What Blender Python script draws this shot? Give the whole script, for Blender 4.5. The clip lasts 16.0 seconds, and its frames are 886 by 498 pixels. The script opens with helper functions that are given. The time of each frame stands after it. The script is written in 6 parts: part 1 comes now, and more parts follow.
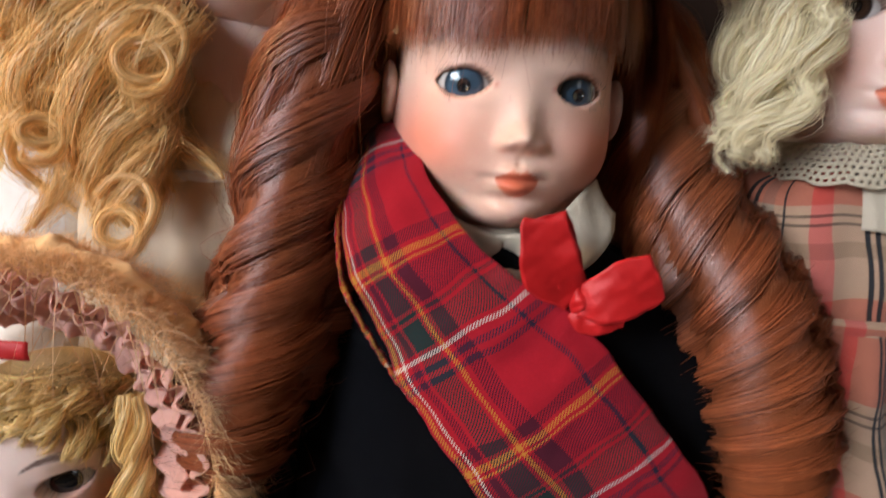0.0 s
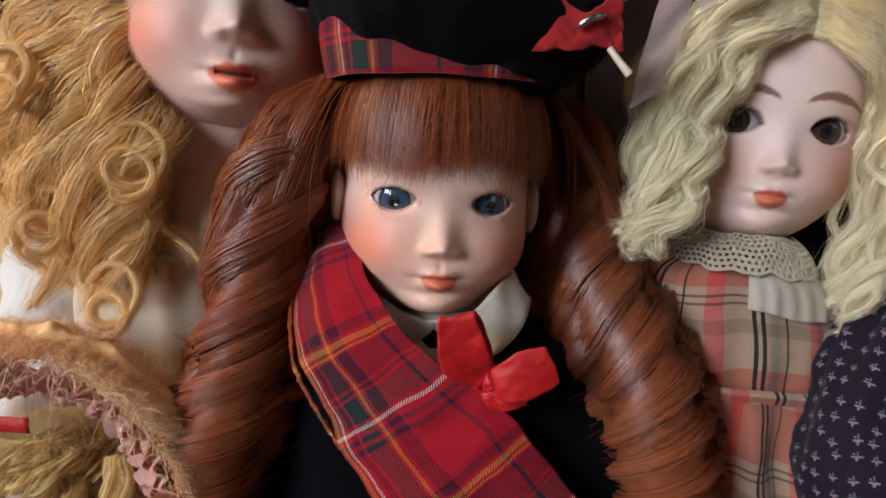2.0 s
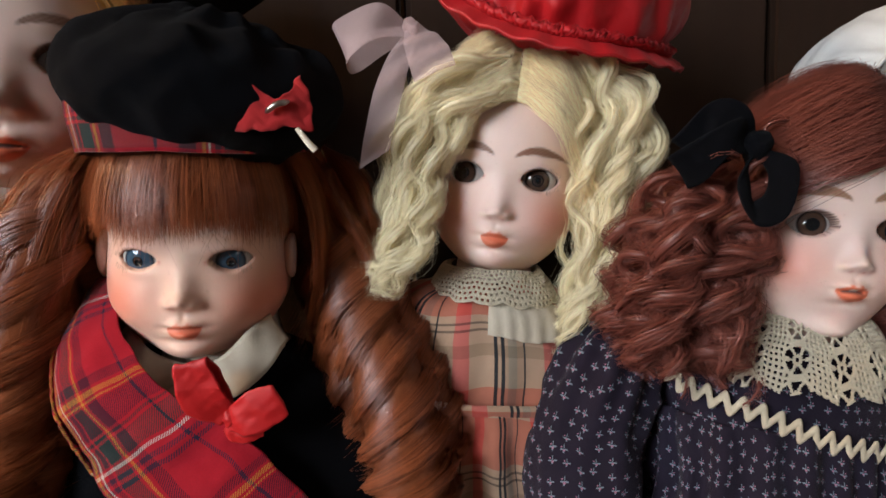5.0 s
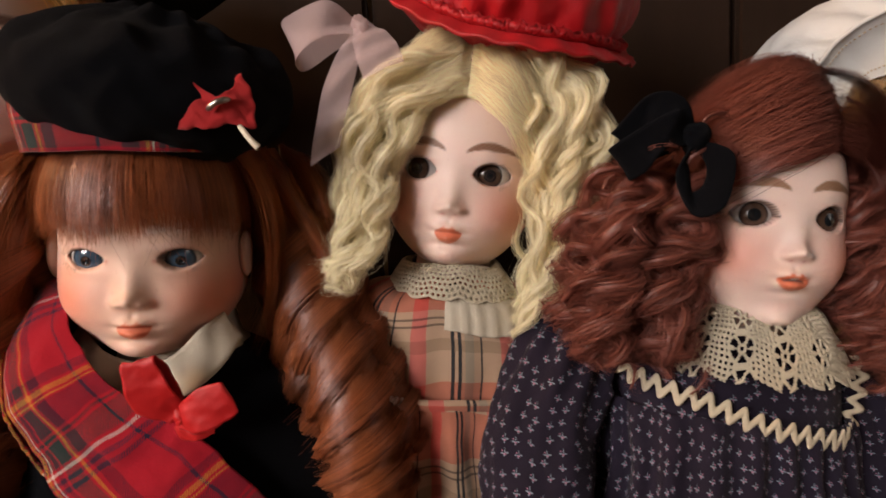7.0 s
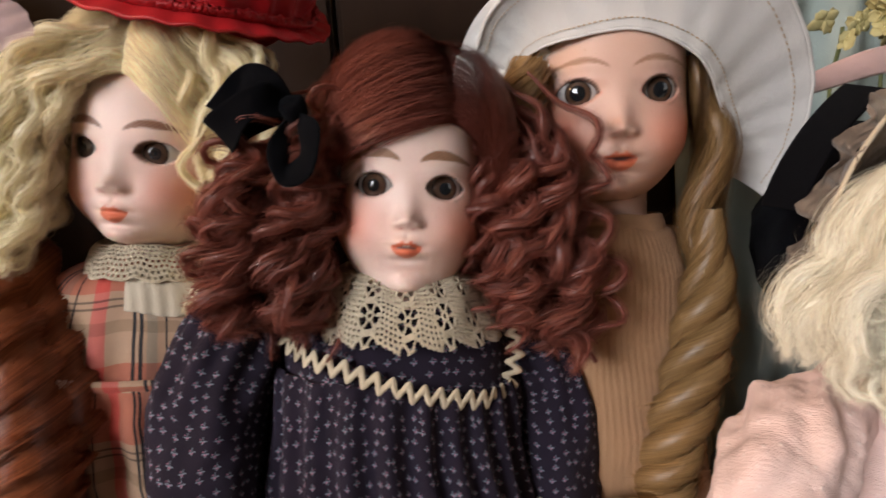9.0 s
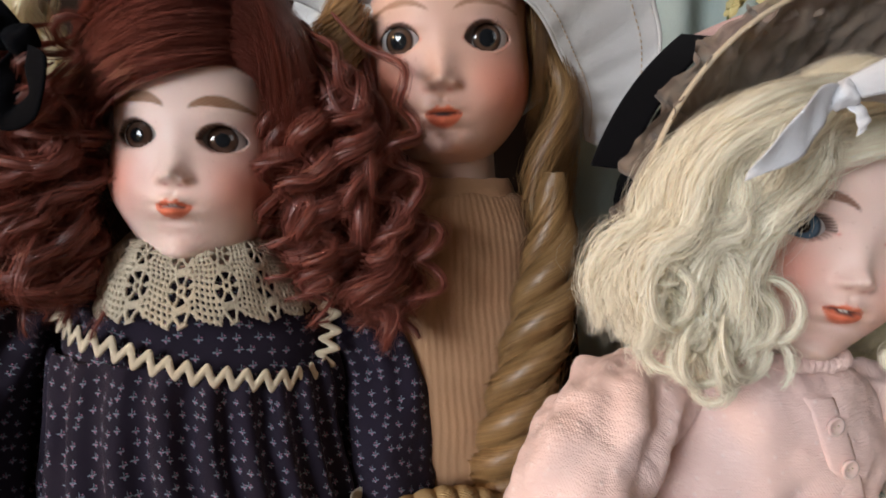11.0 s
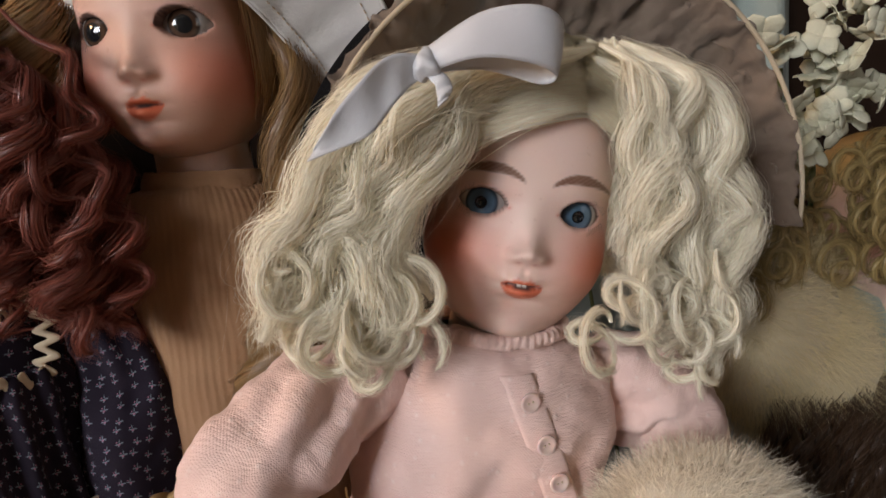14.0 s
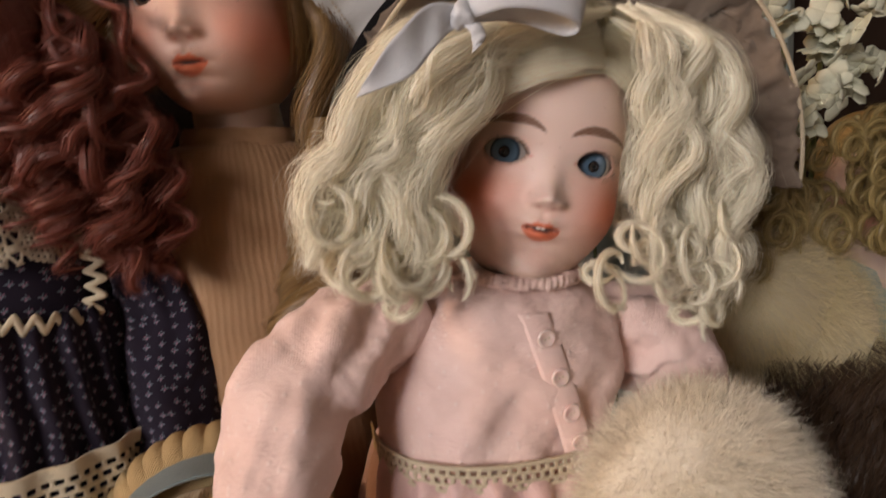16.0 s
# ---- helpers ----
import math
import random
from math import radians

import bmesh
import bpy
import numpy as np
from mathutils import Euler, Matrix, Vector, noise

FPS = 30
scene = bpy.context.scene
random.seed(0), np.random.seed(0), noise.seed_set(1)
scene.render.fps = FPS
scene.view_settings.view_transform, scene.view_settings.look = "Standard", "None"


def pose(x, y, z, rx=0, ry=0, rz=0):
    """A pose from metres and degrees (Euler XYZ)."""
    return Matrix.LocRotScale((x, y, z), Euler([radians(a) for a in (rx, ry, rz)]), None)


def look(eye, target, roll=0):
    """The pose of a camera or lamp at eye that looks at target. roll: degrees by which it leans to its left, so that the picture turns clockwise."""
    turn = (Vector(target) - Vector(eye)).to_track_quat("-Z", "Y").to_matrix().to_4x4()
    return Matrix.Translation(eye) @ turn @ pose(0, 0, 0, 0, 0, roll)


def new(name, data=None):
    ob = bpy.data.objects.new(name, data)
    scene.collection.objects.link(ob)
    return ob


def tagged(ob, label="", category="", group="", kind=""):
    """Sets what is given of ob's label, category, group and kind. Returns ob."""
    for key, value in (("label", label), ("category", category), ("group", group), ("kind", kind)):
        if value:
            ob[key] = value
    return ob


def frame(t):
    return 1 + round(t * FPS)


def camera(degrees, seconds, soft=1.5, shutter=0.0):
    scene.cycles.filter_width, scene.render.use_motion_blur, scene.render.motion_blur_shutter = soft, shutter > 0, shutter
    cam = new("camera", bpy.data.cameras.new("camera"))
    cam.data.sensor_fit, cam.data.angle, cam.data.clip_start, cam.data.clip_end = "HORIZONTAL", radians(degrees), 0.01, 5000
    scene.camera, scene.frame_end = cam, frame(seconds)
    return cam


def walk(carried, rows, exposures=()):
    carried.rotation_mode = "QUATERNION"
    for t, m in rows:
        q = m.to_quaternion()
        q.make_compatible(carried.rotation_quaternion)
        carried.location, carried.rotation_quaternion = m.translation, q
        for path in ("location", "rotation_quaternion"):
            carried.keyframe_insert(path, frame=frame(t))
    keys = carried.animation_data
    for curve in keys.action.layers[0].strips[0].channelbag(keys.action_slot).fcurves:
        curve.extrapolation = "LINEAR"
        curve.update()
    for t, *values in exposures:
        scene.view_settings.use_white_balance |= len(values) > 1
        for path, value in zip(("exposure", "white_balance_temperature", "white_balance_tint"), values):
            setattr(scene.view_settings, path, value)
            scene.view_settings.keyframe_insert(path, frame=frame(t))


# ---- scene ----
cam = camera(75.4, 16.0, soft=1.6, shutter=0.4)
METRES, EYE, TILT, LEAN, TURN = 0.7, 1.15, -8.0, 0.0, 0.0
EXPOSURES = [(0.0, 0.05, 6100, 12), (1.5, -0.05, 5500, 6), (2.0, -0.28, 5800, 9), (2.5, -0.25, 6100, 12), (3.5, -0.05, 5600, 8), (4.2, 0.0, 5500, 6), (6.4, -0.16, 7300, 18), (8.0, 0.0, 7200, 20), (9.0, 0.08, 6700, 16), (11.5, 0.08, 6300, 12), (11.9, 0.2, 6300, 11), (12.5, 0.12, 6300, 10), (13.2, -0.13, 6500, 14), (14.5, -0.15, 6700, 16), (16.0, -0.15, 7200, 20)]
ROWS = [
    (0.0, 0.0, 0.0, 0.0, 0.0, 0.0, -0.0),
    (0.5, 0.0173, -0.0174, 0.0235, 0.19, 0.36, 0.56),
    (1.0, 0.0207, -0.0152, 0.0222, 0.12, 0.17, 0.73),
    (1.5, 0.0268, -0.0186, 0.0252, 0.0, 0.46, 0.61),
    (2.0, 0.0364, -0.0501, 0.0428, 0.17, 0.88, 0.14),
    (2.5, 0.046, -0.0801, 0.0356, 0.3, 0.88, -0.66),
    (3.0, 0.0688, -0.09, 0.0437, -0.64, 1.1, 0.2),
    (3.5, 0.1202, -0.0903, 0.0533, -2.62, 0.9, 1.14),
    (4.0, 0.151, -0.0943, 0.0591, -4.01, 0.97, 2.09),
    (6.5, 0.1743, -0.1017, 0.0647, -4.54, 1.65, 3.34),
    (7.0, 0.1909, -0.1035, 0.0588, -5.04, 1.32, 3.65),
    (7.5, 0.2258, -0.1099, 0.0459, -6.1, 0.64, 4.22),
    (8.0, 0.2859, -0.1244, 0.0262, -7.69, 0.63, 4.95),
    (8.5, 0.3342, -0.1251, 0.0245, -8.92, 0.12, 5.28),
    (9.0, 0.3807, -0.1328, 0.0319, -10.0, 0.14, 5.32),
    (11.5, 0.494, -0.1091, -0.0198, -14.18, -2.19, 5.75),
    (12.0, 0.5041, -0.159, -0.0988, -15.26, -3.54, 5.96),
    (12.5, 0.5426, -0.1934, -0.1127, -15.65, -2.89, 5.05),
    (13.0, 0.6162, -0.1639, -0.0365, -14.39, -2.42, 7.11),
    (13.5, 0.6403, -0.1444, -0.0199, -14.39, -2.52, 8.9),
    (14.0, 0.6458, -0.1439, -0.0137, -14.69, -2.47, 8.82),
    (14.5, 0.6472, -0.1521, -0.0103, -13.74, -2.32, 9.3),
    (15.0, 0.643, -0.1494, -0.0131, -14.48, -2.41, 8.94),
    (15.5, 0.6437, -0.153, -0.0114, -14.53, -2.18, 9.1),
    (16.0, 0.6225, -0.1653, -0.038, -14.5, -3.04, 7.98),
]
PATH = [(t, pose(0, 0, EYE, TILT, LEAN, TURN) @ pose(METRES * x, METRES * y, METRES * z, 90 + pitch, roll, yaw)) for t, x, y, z, yaw, pitch, roll in ROWS]
walk(cam, PATH, exposures=EXPOSURES)

# ---- world and light ----
world = bpy.data.worlds.new("world")
scene.world = world
world.use_nodes = True
_bg = world.node_tree.nodes["Background"]
_sky = world.node_tree.nodes.new("ShaderNodeTexSky")
_sky.sky_type, _sky.sun_disc, _sky.sun_elevation, _sky.sun_rotation = "NISHITA", False, radians(35), radians(200)
world.node_tree.links.new(_sky.outputs[0], _bg.inputs[0])
_bg.inputs[1].default_value = 0.06


def lamp(name, eye, target, w, h, watts, colour):
    d = bpy.data.lights.new(name, "AREA")
    d.shape, d.size, d.size_y, d.energy, d.color = "RECTANGLE", w, h, watts, colour
    ob = new(name, d)
    ob.matrix_world = look(eye, target)
    return tagged(ob, kind="structure")


lamp("window_light", (-1.80, -1.66, 1.95), (0.2, 0.2, 1.1), 1.3, 0.9, 68.0, (0.93, 0.97, 1.0))
lamp("room_lamp_light", (-1.2, -0.1, 1.95), (0.0, 0.2, 1.1), 0.25, 0.25, 10.0, (1.0, 0.62, 0.30))
# added fill from the right, with no known source there
lamp("right_fill_light", (2.2, -1.66, 1.75), (1.0, 0.2, 1.1), 0.9, 1.2, 3.0, (1.0, 0.97, 0.92))

# ---- materials ----


def mat(name, colour=(0.5, 0.5, 0.5), rough=0.6, **kw):
    m = bpy.data.materials.new(name)
    m.use_nodes = True
    b = m.node_tree.nodes["Principled BSDF"]
    b.inputs["Base Color"].default_value = (*colour, 1)
    b.inputs["Roughness"].default_value = rough
    for k, v in kw.items():
        b.inputs[k.replace("_", " ")].default_value = v
    return m


class Net:
    """Short hand for node trees."""

    def __init__(self, m):
        self.t, self.b = m.node_tree, m.node_tree.nodes["Principled BSDF"]

    def n(self, kind, **kw):
        x = self.t.nodes.new("ShaderNode" + kind)
        if "operation" in kw:
            x.operation = kw["operation"]
        if "data_type" in kw:
            x.data_type, x.blend_type = kw["data_type"], kw["blend_type"]
        if "attribute_name" in kw:
            x.attribute_name = kw["attribute_name"]
        if "direction_type" in kw:
            x.direction_type = kw["direction_type"]
        if "voronoi_dimensions" in kw:
            x.voronoi_dimensions = kw["voronoi_dimensions"]
        return x

    def l(self, a, b):
        self.t.links.new(a, b)

    def put(self, socket, v):
        if hasattr(v, "links"):
            self.l(v, socket)
        else:
            socket.default_value = v

    def m(self, op, a, b=0.0, c=0.0):
        x = self.n("Math", operation=op)
        for i, v in enumerate((a, b, c)):
            self.put(x.inputs[i], v)
        return x.outputs[0]

    def mix(self, f, a, b, blend="MIX"):
        x = self.n("Mix", data_type="RGBA", blend_type=blend)
        self.put(x.inputs[0], f)
        for i, v in ((6, a), (7, b)):
            self.put(x.inputs[i], (*v, 1) if isinstance(v, tuple) and len(v) == 3 else v)
        return x.outputs[2]

    def noise(self, scale, detail=3.0, vector=None):
        x = self.n("TexNoise")
        x.inputs["Scale"].default_value, x.inputs["Detail"].default_value = scale, detail
        if vector is not None:
            self.l(vector, x.inputs["Vector"])
        return x.outputs["Fac"]

    def uv(self):
        x = self.n("UVMap")
        s = self.n("SeparateXYZ")
        self.l(x.outputs[0], s.inputs[0])
        return s.outputs[0], s.outputs[1], x.outputs[0]

    def obj(self):
        return self.n("TexCoord").outputs["Object"]

    def attr(self, name="paint"):
        x = self.n("Attribute", attribute_name=name)
        return x.outputs["Color"]

    def bump(self, height, strength=0.3, dist=0.001):
        x = self.n("Bump")
        x.inputs["Strength"].default_value, x.inputs["Distance"].default_value = strength, dist
        self.l(height, x.inputs["Height"])
        self.l(x.outputs[0], self.b.inputs["Normal"])

    def stripes(self, coord, period, bands, base):
        """A colour that repeats along coord: bands of (start, end, colour) in parts of the period."""
        f = self.m("FRACT", self.m("DIVIDE", coord, period))
        r = self.n("ValToRGB")
        r.color_ramp.interpolation = "CONSTANT"
        stops = [(0.0, base)]
        for a, z, c in bands:
            stops += [(a, c), (z, base)]
        e = r.color_ramp.elements
        e[0].position, e[0].color = 0.0, (*stops[0][1], 1)
        e[1].position, e[1].color = stops[1][0], (*stops[1][1], 1)
        for p, c in stops[2:]:
            k = e.new(p)
            k.color = (*c, 1)
        self.l(f, r.inputs[0])
        return r.outputs[0]

    def weave(self, u, v, size):
        a = self.m("SINE", self.m("MULTIPLY", u, 6.2832 / size))
        c = self.m("SINE", self.m("MULTIPLY", v, 6.2832 / size))
        return self.m("MULTIPLY", a, c)


def bisque():
    m = mat("painted_bisque", rough=0.5, Subsurface_Weight=0.15, Subsurface_Scale=0.004, Specular_IOR_Level=0.42)
    t = Net(m)
    m.node_tree.nodes["Principled BSDF"].inputs["Subsurface Radius"].default_value = (1.0, 0.45, 0.3)
    fleck = t.n("ValToRGB")
    t.l(t.noise(420, 2, t.obj()), fleck.inputs[0])
    fleck.color_ramp.elements[0].position, fleck.color_ramp.elements[1].position = 0.27, 0.31
    fleck.color_ramp.elements[0].color = (0.93, 0.90, 0.88, 1)
    c = t.mix(1.0, t.attr(), fleck.outputs[0], "MULTIPLY")
    c = t.mix(t.m("MULTIPLY", t.noise(60, 4, t.obj()), 0.16), c, (0.72, 0.50, 0.43))
    t.l(c, t.b.inputs["Base Color"])
    t.l(t.m("MULTIPLY_ADD", t.noise(90, 4, t.obj()), 0.2, 0.38), t.b.inputs["Roughness"])
    t.bump(t.noise(900, 2, t.obj()), 0.05, 0.0003)
    return m


def hair():
    m = mat("mohair", rough=0.36, Anisotropic=0.6, Specular_IOR_Level=0.6)
    t = Net(m)
    u, v, vec = t.uv()
    mp = t.n("Mapping")
    mp.inputs["Scale"].default_value = (25, 2600, 1)
    t.l(vec, mp.inputs[0])
    streak = t.noise(1.0, 3, mp.outputs[0])
    f = t.m("MULTIPLY_ADD", streak, 0.9, 0.55)
    comb = t.n("CombineColor")
    for i in range(3):
        t.l(f, comb.inputs[i])
    c = t.mix(1.0, t.attr(), comb.outputs[0], "MULTIPLY")
    t.l(c, t.b.inputs["Base Color"])
    tan = t.n("Tangent", direction_type="UV_MAP")
    t.l(tan.outputs[0], t.b.inputs["Tangent"])
    t.bump(streak, 0.15, 0.0004)
    tr, mx = t.n("BsdfTranslucent"), t.n("MixShader")
    t.l(c, tr.inputs["Color"])
    mx.inputs[0].default_value = 0.28
    t.l(t.b.outputs[0], mx.inputs[1])
    t.l(tr.outputs[0], mx.inputs[2])
    t.l(mx.outputs[0], t.t.nodes["Material Output"].inputs["Surface"])
    return m


def eye_glass():
    m = mat("glass_eye", rough=0.06, Specular_IOR_Level=0.6, Coat_Weight=0.25, Coat_Roughness=0.02)
    t = Net(m)
    c = t.mix(t.m("MULTIPLY", t.noise(1500, 3, t.obj()), 0.35), t.attr(), (0.10, 0.16, 0.22), "MIX")
    c = t.mix(0.75, c, t.attr())
    t.l(c, t.b.inputs["Base Color"])
    return m


def cloth(name, colour, rough=0.85, size=0.0009, sheen=0.2, var=0.25, rel=0.35, dark=None, dist=0.0006):
    m = mat(name, colour, rough, Sheen_Weight=sheen)
    t = Net(m)
    u, v, vec = t.uv()
    w = t.weave(u, v, size)
    dark = dark or tuple(c * 0.6 for c in colour)
    c = t.mix(t.m("MULTIPLY", t.noise(55, 5, t.obj()), 2 * var), colour, dark)
    c = t.mix(t.m("MULTIPLY_ADD", w, 0.12, 0.12), c, dark)
    t.l(c, t.b.inputs["Base Color"])
    t.bump(t.m("ADD", t.m("MULTIPLY", w, 0.5), t.noise(700, 3, t.obj())), rel, dist)
    return m


def tartan():
    m = mat("tartan_wool", rough=0.92, Specular_IOR_Level=0.15, Sheen_Weight=0.06)
    t = Net(m)
    u, v, vec = t.uv()
    red, navy, green, white, gold, wine = (0.36, 0.008, 0.018), (0.02, 0.018, 0.04), (0.008, 0.028, 0.027), (0.55, 0.50, 0.44), (0.46, 0.20, 0.025), (0.07, 0.008, 0.02)
    bands = [(0.02, 0.08, wine), (0.10, 0.13, gold), (0.145, 0.16, gold), (0.17, 0.33, wine), (0.35, 0.37, green), (0.39, 0.52, green), (0.54, 0.565, white), (0.60, 0.63, navy), (0.66, 0.69, navy)]
    along = [(0.01, 0.035, gold), (0.05, 0.065, white), (0.09, 0.13, wine), (0.15, 0.27, green), (0.29, 0.315, gold), (0.34, 0.43, wine), (0.70, 0.725, navy), (0.86, 0.97, wine)]
    a = t.stripes(u, 0.058, along, red)
    c = t.stripes(t.m("ADD", v, 0.014), 0.072, bands, red)
    twill = t.m("GREATER_THAN", t.m("FRACT", t.m("MULTIPLY", t.m("ADD", u, v), 900.0)), 0.5)
    col = t.mix(twill, a, c)
    col = t.mix(t.m("MULTIPLY", t.noise(1200, 2, t.obj()), 0.25), col, (0.06, 0.005, 0.01))
    t.l(col, t.b.inputs["Base Color"])
    t.bump(t.m("ADD", t.m("FRACT", t.m("MULTIPLY", t.m("ADD", u, v), 900.0)), t.noise(900, 3, t.obj())), 0.35, 0.0005)
    return m


def plaid():
    m = mat("faded_plaid_cotton", rough=0.85, Sheen_Weight=0.15)
    t = Net(m)
    u, v, vec = t.uv()
    pink, black, base, grey = (0.56, 0.14, 0.11), (0.016, 0.016, 0.02), (0.46, 0.30, 0.20), (0.34, 0.27, 0.20)
    a = t.stripes(u, 0.042, [(0.02, 0.45, pink), (0.20, 0.22, base), (0.47, 0.51, black), (0.545, 0.585, black), (0.62, 0.72, grey), (0.80, 0.82, black)], base)
    c = t.stripes(v, 0.060, [(0.05, 0.46, (1.0, 0.42, 0.36)), (0.52, 0.54, (0.25, 0.25, 0.25)), (0.58, 0.60, (0.25, 0.25, 0.25)), (0.70, 0.80, (0.7, 0.7, 0.66))], (1.0, 1.0, 1.0))
    col = t.mix(0.85, a, c, "MULTIPLY")
    col = t.mix(1.0, col, t.mix(t.noise(40, 4, t.obj()), (0.75, 0.75, 0.75), (1.15, 1.1, 1.05)), "MULTIPLY")
    t.l(col, t.b.inputs["Base Color"])
    t.bump(t.m("ADD", t.weave(u, v, 0.0008), t.noise(500, 3, t.obj())), 0.3, 0.0005)
    return m


def sprig_print():
    m = mat("sprigged_navy_cotton", rough=0.8, Sheen_Weight=0.04)
    t = Net(m)
    u, v, vec = t.uv()
    vo = t.n("TexVoronoi", voronoi_dimensions="2D")
    vo.inputs["Scale"].default_value, vo.inputs["Randomness"].default_value = 170.0, 0.55
    t.l(vec, vo.inputs["Vector"])
    sub = t.n("VectorMath", operation="SUBTRACT")
    sc = t.n("VectorMath", operation="SCALE")
    sc.inputs["Scale"].default_value = 170.0
    t.l(vec, sc.inputs[0])
    sp = t.n("VectorMath", operation="SCALE")
    sp.inputs["Scale"].default_value = 170.0
    t.l(vo.outputs["Position"], sp.inputs[0])
    t.l(sc.outputs[0], sub.inputs[0])
    t.l(sp.outputs[0], sub.inputs[1])
    xyz = t.n("SeparateXYZ")
    t.l(sub.outputs[0], xyz.inputs[0])
    x, y = xyz.outputs[0], xyz.outputs[1]

    def spot(cx, cy, rx, ry):
        a, b = t.m("DIVIDE", t.m("SUBTRACT", x, cx), rx), t.m("DIVIDE", t.m("SUBTRACT", y, cy), ry)
        return t.m("LESS_THAN", t.m("ADD", t.m("MULTIPLY", a, a), t.m("MULTIPLY", b, b)), 1.0)

    base = t.mix(t.noise(60, 4, t.obj()), (0.009, 0.006, 0.014), (0.019, 0.011, 0.025))
    leaf = t.m("MAXIMUM", t.m("MAXIMUM", spot(-0.14, 0.02, 0.12, 0.055), spot(0.14, 0.04, 0.12, 0.055)), spot(0.0, -0.15, 0.028, 0.17))
    leaf = t.m("MAXIMUM", leaf, spot(0.02, 0.2, 0.05, 0.07))
    base = t.mix(leaf, base, (0.19, 0.24, 0.28))
    base = t.mix(t.m("MAXIMUM", spot(0.0, 0.1, 0.075, 0.07), spot(0.15, -0.12, 0.05, 0.05)), base, (0.40, 0.18, 0.26))
    w = t.weave(u, v, 0.0006)
    base = t.mix(t.m("MULTIPLY_ADD", w, 0.12, 0.12), base, (0.012, 0.01, 0.018))
    t.l(base, t.b.inputs["Base Color"])
    t.bump(t.m("ADD", w, t.noise(600, 3, t.obj())), 0.3, 0.0004)
    return m


def rough_plain(name, a, b, scale, rough=0.7, rel=0.2):
    m = mat(name, a, rough)
    t = Net(m)
    c = t.mix(t.noise(scale, 6, t.obj()), a, b)
    t.l(c, t.b.inputs["Base Color"])
    t.bump(t.noise(scale * 12, 4, t.obj()), rel, 0.002)
    return m


def wood(name, a, b):
    m = mat(name, a, 0.7, Specular_IOR_Level=0.2)
    t = Net(m)
    mp = t.n("Mapping")
    mp.inputs["Scale"].default_value = (30, 30, 2.5)
    t.l(t.obj(), mp.inputs[0])
    g = t.noise(1.2, 8, mp.outputs[0])
    t.l(t.mix(g, a, b), t.b.inputs["Base Color"])
    t.bump(g, 0.2, 0.002)
    return m


def painted(name, rough=0.9, glow_through=0.0, **kw):
    """Colour from the mesh's own dye, with fine grain."""
    m = mat(name, rough=rough, **kw)
    t = Net(m)
    c = t.mix(t.m("MULTIPLY", t.noise(300, 3, t.obj()), 0.12), t.attr(), (0.3, 0.24, 0.18))
    t.l(c, t.b.inputs["Base Color"])
    if glow_through:
        tr, mx = t.n("BsdfTranslucent"), t.n("MixShader")
        t.l(c, tr.inputs["Color"])
        mx.inputs[0].default_value = glow_through
        t.l(t.b.outputs[0], mx.inputs[1])
        t.l(tr.outputs[0], mx.inputs[2])
        t.l(mx.outputs[0], t.t.nodes["Material Output"].inputs["Surface"])
    return m


def flannel():
    """Brushed pink cotton: a visible weave, slubs and small pills."""
    m = mat("pink_flannel", rough=0.95, Sheen_Weight=0.15, Specular_IOR_Level=0.2)
    t = Net(m)
    u, v, vec = t.uv()
    mp = t.n("Mapping")
    mp.inputs["Scale"].default_value = (260, 1500, 1)
    t.l(vec, mp.inputs[0])
    slub = t.noise(1.0, 3, mp.outputs[0])
    w = t.weave(u, v, 0.0011)
    c = t.mix(t.noise(50, 5, t.obj()), (0.90, 0.68, 0.61), (0.82, 0.54, 0.47))
    c = t.mix(t.m("MULTIPLY_ADD", w, 0.06, 0.06), c, (0.74, 0.44, 0.38))
    c = t.mix(t.m("MULTIPLY", slub, 0.35), c, (0.97, 0.80, 0.75))
    vo = t.n("TexVoronoi")
    vo.inputs["Scale"].default_value = 210.0
    t.l(t.obj(), vo.inputs["Vector"])
    pill = t.m("SUBTRACT", 1.0, t.m("MINIMUM", t.m("MULTIPLY", vo.outputs["Distance"], 4.0), 1.0))
    c = t.mix(t.m("MULTIPLY", pill, 0.6), c, (0.97, 0.82, 0.77))
    t.l(c, t.b.inputs["Base Color"])
    h = t.m("ADD", t.m("MULTIPLY", w, 0.12), t.m("ADD", slub, t.m("MULTIPLY", pill, 0.5)))
    t.bump(t.m("ADD", h, t.m("MULTIPLY", t.noise(140, 3, t.obj()), 0.7)), 0.5, 0.0011)
    return m


def sheer(name, colour, alpha):
    m = cloth(name, colour, 0.6, 0.0007, 0.3)
    m.node_tree.nodes["Principled BSDF"].inputs["Alpha"].default_value = alpha
    return m


def let_through(m, share):
    t = Net(m)
    tr, mx = t.n("BsdfTranslucent"), t.n("MixShader")
    t.l(t.b.inputs["Base Color"].links[0].from_socket, tr.inputs["Color"])
    mx.inputs[0].default_value = share
    t.l(t.b.outputs[0], mx.inputs[1])
    t.l(tr.outputs[0], mx.inputs[2])
    t.l(mx.outputs[0], t.t.nodes["Material Output"].inputs["Surface"])
    return m


